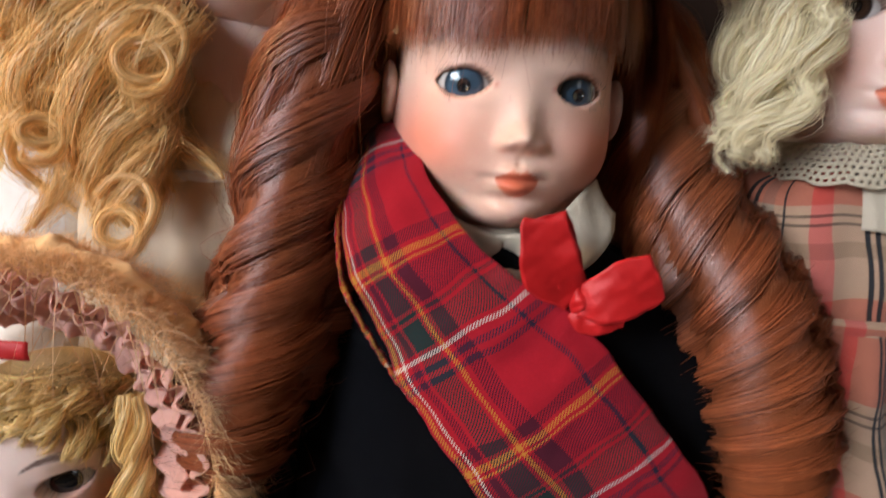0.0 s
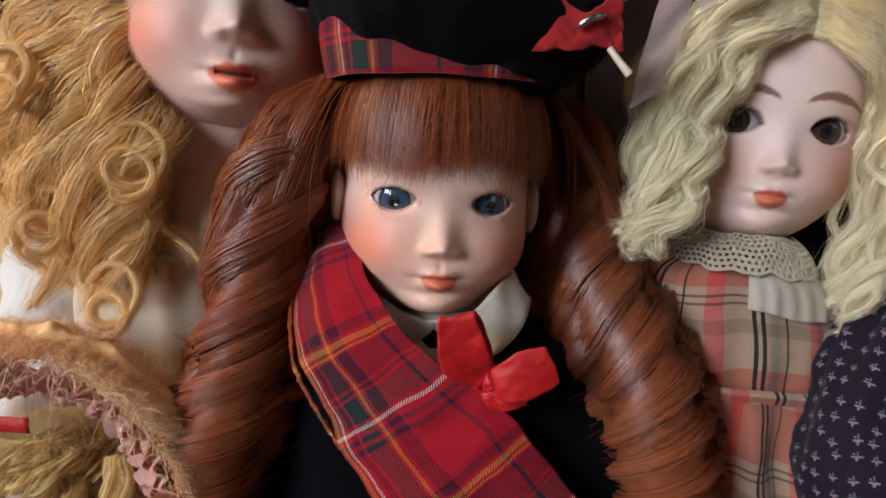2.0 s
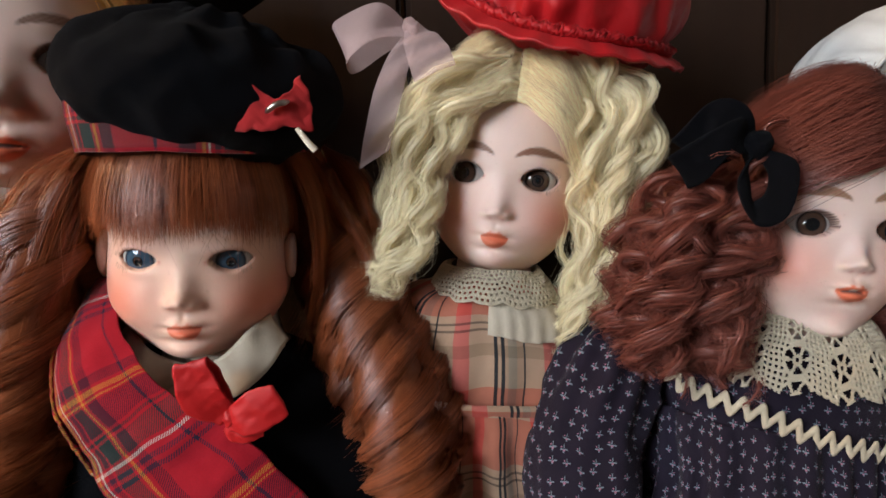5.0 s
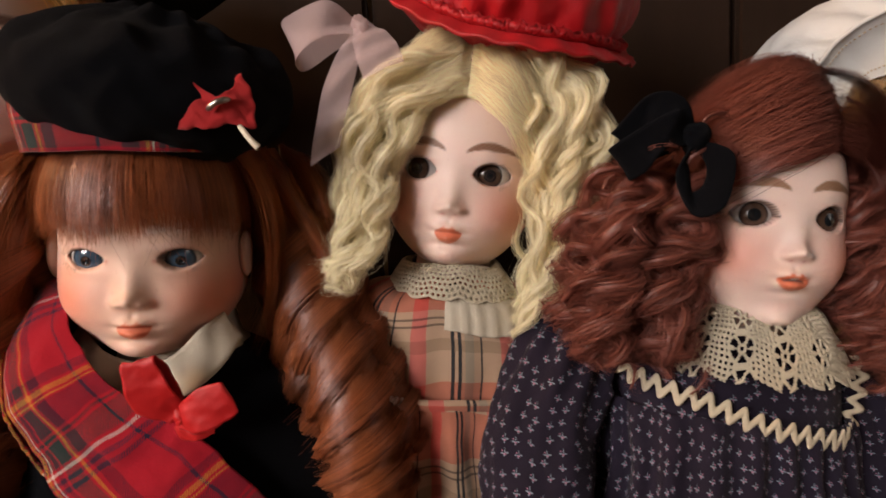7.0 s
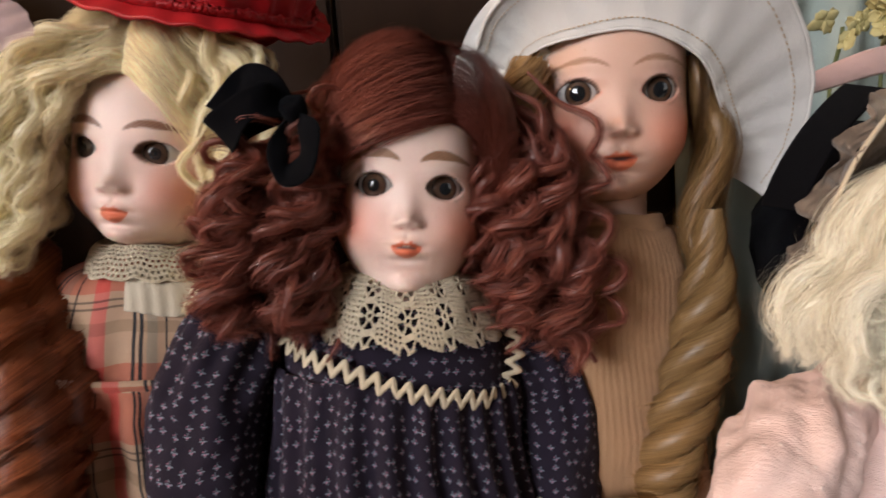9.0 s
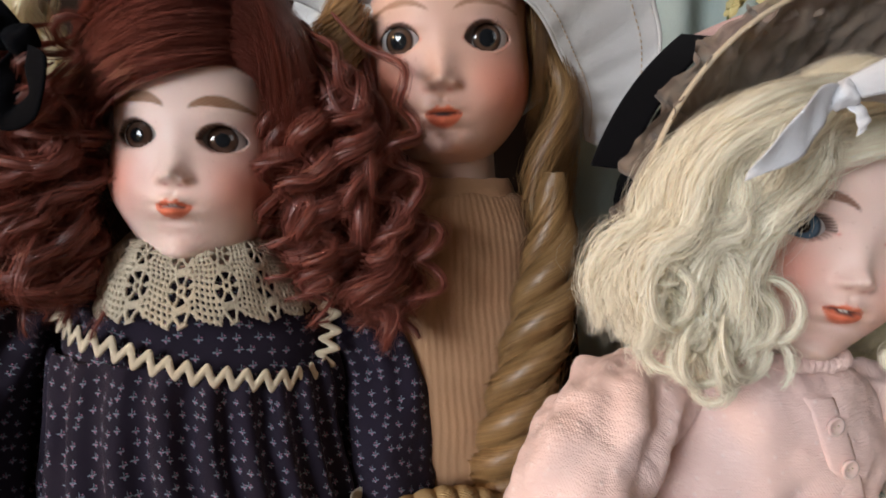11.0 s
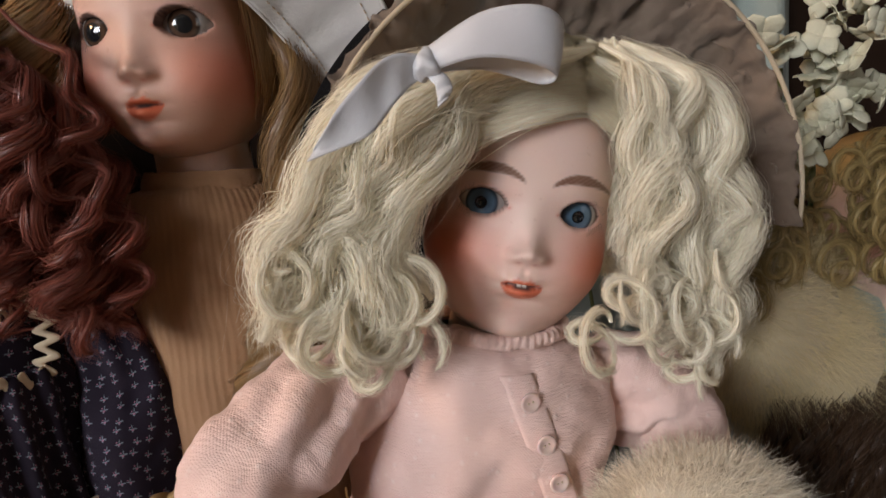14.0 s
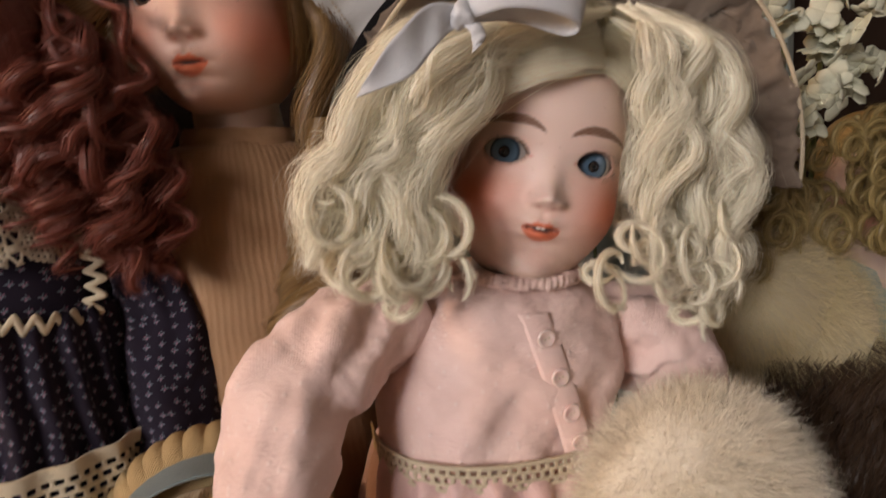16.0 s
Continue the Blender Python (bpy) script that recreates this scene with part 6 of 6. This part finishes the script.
for c0 in ((-0.106, 0.218, 1.197), (-0.148, 0.222, 1.172), (-0.118, 0.216, 1.138), (-0.158, 0.22, 1.232)):
    q = np.linspace(0, 1.9 * 2 * np.pi, 14)
    k = rng.random() * 6
    rr = U(0.009, 0.013, 1)[0] * (1 - 0.55 * q / q[-1])
    C = np.stack([c0[0] + rr * np.sin(q + k), c0[1] - 0.0008 * q + 0.004 * np.sin(q), c0[2] + rr * np.cos(q + k) - 0.0015 * q], -1)
    lock(s, C, 0.0026, GOLD, n=90, twist=0.3, w=0.0001, loose=0.8, seg=48, frizz=0.5)
lock(s, [(0.0, 0.25, 1.29), (0.012, 0.25, 1.25), (0.012, 0.25, 1.2)], 0.012, GOLD, n=150, twist=1, wave=0.006, waves=2, w=0.00024, loose=0.5)
doll(s, "large bisque doll with dark eyes and golden ringlets")
ivory = thing("ivory_dress", "ivory voile doll dress with a gathered yoke", "dress", (-0.09, 0.285, TOP))
part("bodice", Soup().grids(loft(J0, 220, 80, 0.0022, 22, seed=5, rough=0.0012), IVORY, wrap=True), ivory)
part("yoke_seam", Soup().grids(loft([(-0.090, 0.288, 1.149, 0.084, 0.046, 0.02), (-0.090, 0.288, 1.147, 0.086, 0.048, 0.02), (-0.090, 0.288, 1.144, 0.084, 0.046, 0.02)], 120, 8, 0.001, 60, rough=0), WHITE, wrap=True), ivory)
for ctrl in ([(-0.155, 0.29, 1.175), (-0.182, 0.285, 1.15), (-0.186, 0.27, 1.10), (-0.175, 0.25, 1.05)], [(-0.02, 0.29, 1.175), (0.005, 0.285, 1.15), (0.01, 0.275, 1.10), (0.0, 0.25, 1.05)]):
    part("sleeve", Soup().grids(wob(tube(spline(ctrl, 50), np.interp(np.linspace(0, 1, 50), [0, 0.35, 1], [0.018, 0.027, 0.02]), 50), 0.002, 130, 4), WHITE, wrap=True), ivory)
dhat = thing("dark_hat", "dark velvet hat with a wide brim", "hat", (-0.08, 0.27, 1.33))
a = np.linspace(0, 2 * np.pi, 120, endpoint=False)
t = np.linspace(0, 1, 20)[:, None]
Pd = np.stack([-0.07 + (0.06 + 0.085 * t) * np.sin(a), 0.275 - (0.055 + 0.05 * t) * np.cos(a), 1.335 - 0.02 * t + 0.003 * np.sin(5 * a) * t], -1)
part("brim", Soup().grids(tilted(Pd, (-0.07, 0.275, 1.335), -14, -20), VELVET, wrap=True), dhat, thick=0.003)
part("crown", Soup().grids(tilted(wob(ellipsoid((-0.07, 0.28, 1.345), (0.065, 0.06, 0.04), 60, 30), 0.002, 80), (-0.07, 0.275, 1.335), -14, -20), VELVET, wrap=True), dhat)


# the small doll in the coral bonnet
hA = Head((-0.150, 0.188, 1.0385), 0.0312, turn=-12, lean=0, nod=4, wide=2.0, chin=1.4, lip=0.8)
JA = [(-0.15, 0.225, 0.985, 0.022, 0.02, 0), (-0.15, 0.225, 0.97, 0.045, 0.03, 0), (-0.15, 0.225, 0.93, 0.05, 0.04, 0), (-0.15, 0.225, TOP, 0.08, 0.06, 0)]
hA.ax = (hA.ax[0], hA.ax[1], 1.02, hA.ax[3])
s = Soup(SKIN, HAIR, EYE_GLASS)
hA.build(s, (0.02, 0.012, 0.01), (0.08, 0.035, 0.02), FAIR, hairline=0.95, res=(160, 150), brow_w=0.03, iris_r=0.165)
body(s, JA)
n = 900
hA.comb(s, U(-1.2, 1.2, n), U(0.8, 1.1, n), U(-1.4, 1.4, n), U(0.72, 0.88, n), 1.08, 1.15, FAIR, bump=0.06, w=0.00026, mess=0.12, wave=0.03)
for i in range(60):
    q = -1.4 + 2.8 * i / 59
    P = hA.world(hA.shell(np.array(q), np.array(0.86 - 0.25 * abs(q)), 1.12))
    lock(s, [P + (0, 0, 0.006), P + (0.003 * np.sin(i), -0.004, -0.003), P + (0.003 * np.cos(i), -0.002, -0.007 - 0.02 * abs(np.sin(q)))], 0.0018, FAIR, n=40, twist=0.3, wave=0.0035, waves=1.8, phase=rng.random(), w=0.00009, loose=1.0, frizz=0.5)
for i in range(8):
    sg = -1 if i % 2 else 1
    x = -0.150 + sg * (0.036 + 0.006 * rng.random())
    lock(s, [(x, 0.195, 1.07), (x + sg * 0.003, 0.19, 1.04), (x + sg * 0.002, 0.19, 1.0), (x, 0.19, 0.975)], 0.0034, FAIR, n=80, twist=0.3, wave=0.004, waves=3, phase=rng.random(), w=0.00013, loose=0.6)
doll(s, "small bisque doll with fair curls and dark eyes")
gown = thing("coral_dress", "plain coral doll dress", "dress", (-0.15, 0.225, TOP))
part("bodice", Soup().grids(loft(JA, 120, 40, 0.002, 18), TULLE, wrap=True), gown)
coral = thing("coral_bonnet", "coral tulle bonnet edged with orange ostrich feather", "bonnet", (-0.148, 0.2, 1.09))
cA = np.array((-0.148, 0.195, 1.052))
a = np.linspace(-1.9, 1.9, 300)
for r0, r1, y0, y1, sd, nm in ((0.047, 0.068, 0.20, 0.172, 1, "ruffle"), (0.044, 0.060, 0.196, 0.178, 2, "ruffle"), (0.055, 0.073, 0.215, 0.188, 3, "brim")):
    t = np.linspace(0, 1, 18)[:, None]
    r = r0 + (r1 - r0) * t + 0.002 * np.sin(50 * a + sd) * t
    y = y0 + (y1 - y0) * t + 0.0018 * np.sin(34 * a + 2 * np.sin(5 * a) + sd) * (1.2 - t)
    part(nm, Soup().grids(wob(xyz3(cA[0] + 1.05 * r * np.sin(a), y, cA[2] + r * np.cos(a)), 0.001, 300, sd), TULLE), coral, thick=0.0004)
part("ribbon", Soup().grids(strip([(-0.175, 0.176, 1.092), (-0.155, 0.17, 1.096), (-0.128, 0.171, 1.094)], [(0, 0, 0.003)] * 3, 30, 7, 0.0006), RED_SATIN), coral, "orange satin ribbon", 0.0004)
s = Soup(FUR)
qq = np.linspace(-1.8, 1.8, 200)
s.grids(wob(tube(np.stack([cA[0] + 1.05 * 0.072 * np.sin(qq), 0.190 + 0 * qq, cA[2] + 0.072 * np.cos(qq)], -1), 0.0045, 16), 0.0012, 260), FUR_SKIN, (1.0, 0.62, 0.28), wrap=True)
q = U(-1.8, 1.8, 18000)
P = np.stack([cA[0] + 1.05 * 0.0715 * np.sin(q), U(0.170, 0.206, 18000), cA[2] + 0.0715 * np.cos(q)], -1)
fur(s, P, np.stack([np.sin(q), -0.3 + 0 * q, np.cos(q)], -1), 0.010, (1.0, 0.67, 0.34), w=0.00011, seg=5, droop=0.4, mess=0.8)
q = U(-1.0, 1.2, 220)
P = np.stack([cA[0] + 1.05 * 0.070 * np.sin(q), U(0.168, 0.18, 220), cA[2] + 0.070 * np.cos(q)], -1)
fur(s, P, np.stack([np.sin(q) - 0.3, -0.5 + 0 * q, 0.1 + 0 * q], -1), 0.024, (0.88, 0.58, 0.34), w=0.0002, seg=8, droop=0.9, mess=0.6)
part("feather_trim", s, coral, "orange ostrich feather trim")

# the small doll in the straw bonnet
hB = Head((0.3835, 0.083, 0.9580), 0.0212, turn=10, lean=8, nod=14, wide=1.95, chin=1.35, lip=0.8)
JB = [(0.386, 0.105, 0.920, 0.015, 0.014, 0), (0.386, 0.105, 0.910, 0.03, 0.02, 0), (0.386, 0.105, 0.88, 0.04, 0.03, 0), (0.386, 0.105, TOP, 0.06, 0.05, 0)]
s = Soup(SKIN, HAIR, EYE_GLASS)
hB.build(s, (0.05, 0.06, 0.08), (0.12, 0.05, 0.02), FAIR, brow_w=0.02, brow_z=0.34, hairline=0.9, res=(160, 150), iris_r=0.15)
body(s, JB)
n = 1100
for sg in (-1, 1):
    h = 0.35 + 0.03 * rng.normal(size=n)
    hB.comb(s, h, U(0.75, 1.3, n), (1.35 if sg > 0 else -1.35) + 0.25 * rng.normal(size=n), U(0.0, 0.5, n), 1.1, 1.25, FAIR, bump=0.12, w=0.0002, mess=0.06, wave=0.01)
for i in range(22):
    sg = -1 if i < 12 else 1
    f = rng.random()
    x = 0.3835 + sg * (0.022 + 0.022 * f)
    lock(s, [(x - sg * 0.003, 0.088 + 0.015 * f, 0.977), (x, 0.08 + 0.015 * f, 0.952), (x + sg * 0.003, 0.078 + 0.015 * f, 0.922), (x + sg * 0.004, 0.075 + 0.015 * f, 0.892)], 0.0048, FAIR, n=70, twist=0.8, wave=0.003, waves=3.5, phase=rng.random(), w=0.00012, loose=0.7, frizz=0.3)
doll(s, "small bisque doll with centre-parted golden hair")
gownb = thing("pale_blue_dress", "doll dress with a pale blue satin neck ribbon", "dress", (0.386, 0.105, TOP))
part("bodice", Soup().grids(loft(JB, 100, 40, 0.002, 16), BEIGE, wrap=True), gownb)
part("neck_ribbon", Soup().grids(strip([(0.360, 0.082, 0.918), (0.378, 0.072, 0.924), (0.395, 0.073, 0.925), (0.412, 0.084, 0.923)], [(0, -0.001, 0.005)] * 4, 40, 9, 0.001, 0.0004, 3), BLUE_SATIN), gownb, "pale blue satin ribbon", 0.0005)
straw = thing("straw_bonnet", "woven straw bonnet with ruffled net brim and ribbon band", "bonnet", (0.383, 0.11, 0.99))
cB = np.array((0.383, 0.108, 0.974))
a = np.linspace(-1.9, 1.9, 420)
t = np.linspace(0, 1, 34)[:, None]
r = 0.034 + 0.016 * t
Ps = np.stack([cB[0] + 1.12 * r * np.sin(a), 0.120 - 0.048 * t + 0.0025 * np.sin(34 * a) * t, cB[2] + r * np.cos(a) + 0.0018 * np.sin(34 * a + 1) * t], -1)
sb = lace(Ps, net_holes(4, 2))
sb.mats[0] = TRIM
part("brim", sb, straw, "ruffled straw net brim", 0.0006)
part("brim_edge", Soup().grids(tube(Ps[-1], 0.0007, 8), TRIM, wrap=True), straw)
part("band", Soup().grids(xyz3(cB[0] + 1.1 * (0.0405 + 0.001 * t) * np.sin(a), 0.118 + 0.018 * t + 0 * a, cB[2] + (0.0405 + 0.001 * t) * np.cos(a)), GREY_BLUE), straw, "grey-blue ribbon band", 0.001)
r = 0.040 + 0.007 * np.sin(np.pi * t)
Ps = xyz3(cB[0] + 1.1 * r * np.sin(a), 0.133 + 0.03 * t + 0 * a, cB[2] + r * np.cos(a) + 0.002 * np.abs(np.sin(17 * a)) * np.sin(np.pi * t))
part("crown_edge", Soup().grids(Ps, STRAW), straw, thick=0.001)
part("crown", Soup().grids(ellipsoid((cB[0], 0.15, cB[2]), (0.042, 0.03, 0.042), 60, 30), STRAW, wrap=True), straw)
bbow = thing("blue_satin_bow", "pale blue satin ribbon bow on the straw bonnet", "bow", (0.353, 0.072, 1.003))
for nm, ctrl, wid in (
    ("loop", [(0.354, 0.070, 1.003), (0.345, 0.063, 1.012), (0.336, 0.064, 1.015), (0.334, 0.069, 1.013), (0.344, 0.073, 1.008), (0.353, 0.073, 1.003)], [(0.001, 0, 0.002), (0.003, 0, 0.005), (0.002, 0, 0.005), (0.002, 0, 0.005), (0.002, 0, 0.004), (0.001, 0, 0.002)]),
    ("loop", [(0.355, 0.070, 1.004), (0.360, 0.062, 1.011), (0.366, 0.062, 1.014), (0.370, 0.067, 1.012), (0.364, 0.072, 1.007), (0.356, 0.073, 1.003)], [(0.002, 0, 0.001), (-0.005, 0, 0.005), (-0.005, 0, 0.006), (-0.004, 0, 0.006), (-0.003, 0, 0.004), (0.002, 0, 0.001)]),
    ("tail", [(0.353, 0.070, 1.002), (0.343, 0.064, 0.992), (0.331, 0.064, 0.978), (0.320, 0.066, 0.955), (0.315, 0.07, 0.93)], [(-0.002, 0, 0.002), (0.005, 0, -0.004), (0.006, 0, -0.004), (0.005, 0, -0.002), (0.005, 0, -0.002)]),
    ("tail", [(0.354, 0.069, 1.001), (0.350, 0.062, 0.992), (0.346, 0.062, 0.980), (0.343, 0.064, 0.972)], [(0.001, 0, -0.002), (0.005, 0, 0), (0.008, 0, -0.001), (0.009, 0, -0.003)]),
    ("tail", [(0.345, 0.082, 1.012), (0.335, 0.078, 1.004), (0.329, 0.078, 0.99)], [(0.003, 0, 0.003), (0.005, 0, -0.001), (0.006, 0, 0.001)]),
):
    part(nm, Soup().grids(strip(ctrl, wid, 50, 11, 0.001, 0.0004, 3), BLUE_SATIN), bbow, thick=0.0004)
part("knot", Soup().grids(wob(ellipsoid((0.354, 0.068, 1.003), (0.0028, 0.003, 0.0028)), 0.0004, 500), BLUE_SATIN, wrap=True), bbow)

# beside the pink dress: curls, fur and flowers
hR = Head((0.850, 0.185, 1.075), 0.0350, turn=15, lean=0, nod=0)
JR = [(0.850, 0.235, 1.02, 0.025, 0.022, 0), (0.850, 0.235, 1.0, 0.055, 0.035, 0), (0.850, 0.235, 0.9, 0.07, 0.05, 0), (0.850, 0.235, TOP, 0.09, 0.07, 0)]
s = Soup(SKIN, HAIR, EYE_GLASS)
hR.build(s, (0.03, 0.02, 0.015), (0.1, 0.05, 0.03), GOLD, res=(70, 60))
body(s, JR)
YELLOW = (0.46, 0.34, 0.14)
for i in range(52):
    x, z = U(0.675, 0.82, 1)[0], U(1.05, 1.125, 1)[0]
    q = np.linspace(0, U(1.2, 2.2, 1)[0] * 2 * np.pi, 14)
    k, rr = rng.random() * 6, 0.013 * (1 - 0.45 * np.linspace(0, 1, 14))
    C = np.stack([x + rr * np.sin(q + k), 0.15 + 0.04 * rng.random() - 0.0008 * q, z + rr * np.cos(q + k) - 0.001 * q], -1)
    lock(s, C, 0.003, YELLOW, n=36, twist=0.6, w=0.00013, loose=0.9, seg=30, frizz=0.4)
doll(s, "bisque doll with frizzy golden curls")
grn = thing("olive_dress", "olive wool doll coat", "coat", (0.850, 0.235, TOP))
part("coat_body", Soup().grids(loft(JR, 100, 40, 0.002, 16), CURTAIN, wrap=True), grn)
stole = thing("fur_stole", "cream fur stole lying beside the pink dress", "stole", (0.73, 0.19, 0.96))
s = Soup(FUR)
for c, r, k in (((0.720, 0.185, 1.025), (0.060, 0.035, 0.055), 12000), ((0.765, 0.19, 0.985), (0.05, 0.035, 0.05), 8000)):
    s.grids(wob(ellipsoid(c, r, 50, 30), 0.003, 60), FUR_SKIN, (0.66, 0.56, 0.36), wrap=True)
    P, D = ball_points(k, c, r)
    fur(s, P, D, 0.020, (0.82, 0.69, 0.40), w=0.0001, seg=4, droop=0.35, mess=0.4)
part("fur_pelt", s, stole)
hS = Head((0.795, 0.135, 0.885), 0.026, turn=20, lean=0, nod=0)
JS = [(0.795, 0.165, 0.845, 0.018, 0.016, 0), (0.795, 0.165, 0.835, 0.03, 0.02, 0), (0.795, 0.165, TOP, 0.05, 0.04, 0)]
s = Soup(SKIN, HAIR, EYE_GLASS)
hS.build(s, (0.03, 0.02, 0.015), (0.1, 0.05, 0.03), PLUM, res=(110, 100))
body(s, JS)
for i in range(26):
    x = U(0.695, 0.80, 1)[0]
    lock(s, [(x + 0.02, 0.165, 0.975), (x, 0.14, 0.955), (x - 0.004, 0.13, 0.92), (x, 0.13, 0.87)], 0.009, (0.10, 0.055, 0.03), n=60, twist=0.8, wave=0.005, waves=2.5, phase=rng.random(), w=0.00013, loose=0.9, frizz=0.4)
doll(s, "small bisque doll with fluffy dark brown hair")
gs = thing("brown_dress", "plain beige doll dress", "dress", (0.795, 0.165, TOP))
part("bodice", Soup().grids(loft(JS, 80, 30, 0.002, 14), BEIGE, wrap=True), gs)


def bloom(name, label, c, n, spread, m, seed):
    t = thing(name, label, "flower", c, "artificial flowers")
    r = np.random.default_rng(seed)
    for i in range(n):
        o = np.array(c) + r.normal(size=3) * np.array(spread)
        d = r.normal(size=3) + np.array([0, -1.2, 0.2])
        d /= np.linalg.norm(d)
        side = np.cross(d, r.normal(size=3))
        side /= np.linalg.norm(side)
        up = np.cross(side, d)
        so = Soup()
        for k in range(4):
            q = k * np.pi / 2 + r.random() * 0.3
            w, h = np.cos(q) * side + np.sin(q) * up, np.cross(d, np.cos(q) * side + np.sin(q) * up)
            L = 0.0095 * (0.8 + 0.4 * r.random())
            so.grids(strip([o, o + w * L * 0.5 + d * 0.0015, o + w * L + d * 0.0005], [h * 0.0012, h * L * 0.5, h * L * 0.22], 10, 7, 0.0008), m)
        part("floret", so, t, thick=0.0004)
    so = Soup()
    so.grids(tube(spline([np.array(c) + (0, 0.02, 0), np.array(c) + (0.01, 0.04, -0.1), (c[0] + 0.03, 0.3, TOP)], 30), 0.0016, 8), LEAFY, wrap=True)
    part("stem", so, t)
    return t


for k, c in enumerate(((0.735, 0.155, 1.175), (0.765, 0.16, 1.15), (0.735, 0.165, 1.135), (0.775, 0.165, 1.20))):
    bloom("white_flower", "cream white artificial flower cluster", c, 16, (0.013, 0.008, 0.013), PETAL, k)

# behind the dolls
cur = thing("curtain", "pale green cotton curtain hanging behind the dolls", "curtain", (0.75, 0.37, TOP))
xs = np.linspace(0.56, 0.95, 160)[None]
zs = np.linspace(1.72, TOP + 0.002, 30)[:, None]
part("curtain_cloth", Soup().grids(xyz3(xs + 0 * zs, 0.365 + 0.010 * np.sin(95 * xs + 2 * np.sin(3 * zs)) + 0 * zs, zs + 0 * xs), CURTAIN), cur, thick=0.001)
pr = thing("pink_ribbon", "wide pink satin ribbon draped behind the bonnets", "ribbon", (0.64, 0.25, 1.24))
part("ribbon_cloth", Soup().grids(strip([(0.585, 0.255, 1.226), (0.62, 0.25, 1.236), (0.66, 0.25, 1.244), (0.71, 0.255, 1.262)], [(0.0, 0, 0.007), (0, 0, 0.009), (0, 0, 0.009), (0.0, 0, 0.009)], 50, 11, 0.002, 0.0012, 3), PINK_SATIN), pr, thick=0.0005)
YPETAL = rough_plain("yellow_petals", (0.62, 0.55, 0.28), (0.5, 0.45, 0.2), 60, 0.7)
bloom("yellow_flower", "pale yellow artificial flower cluster", (0.665, 0.29, 1.275), 14, (0.02, 0.008, 0.008), YPETAL, 9)
bloom("yellow_flower", "pale yellow artificial flower cluster", (0.715, 0.29, 1.295), 14, (0.018, 0.008, 0.012), YPETAL, 10)
# added backdrop: dark panels stand in for the darkness between the dolls
backdrop = thing("dark_backdrop", "dark wood panel backdrop added to fill the dark behind the dolls", "cabinet", (0.5, 0.43, TOP))
for k in range(9):
    solid("panel", (-0.02 + 0.15 * k, 0.40, TOP, 0.126 + 0.15 * k, 0.455, 1.75), DARKWOOD, backdrop)
solid("cornice", (-0.03, 0.38, 1.75, 1.34, 0.46, 1.8), DARKWOOD, backdrop)
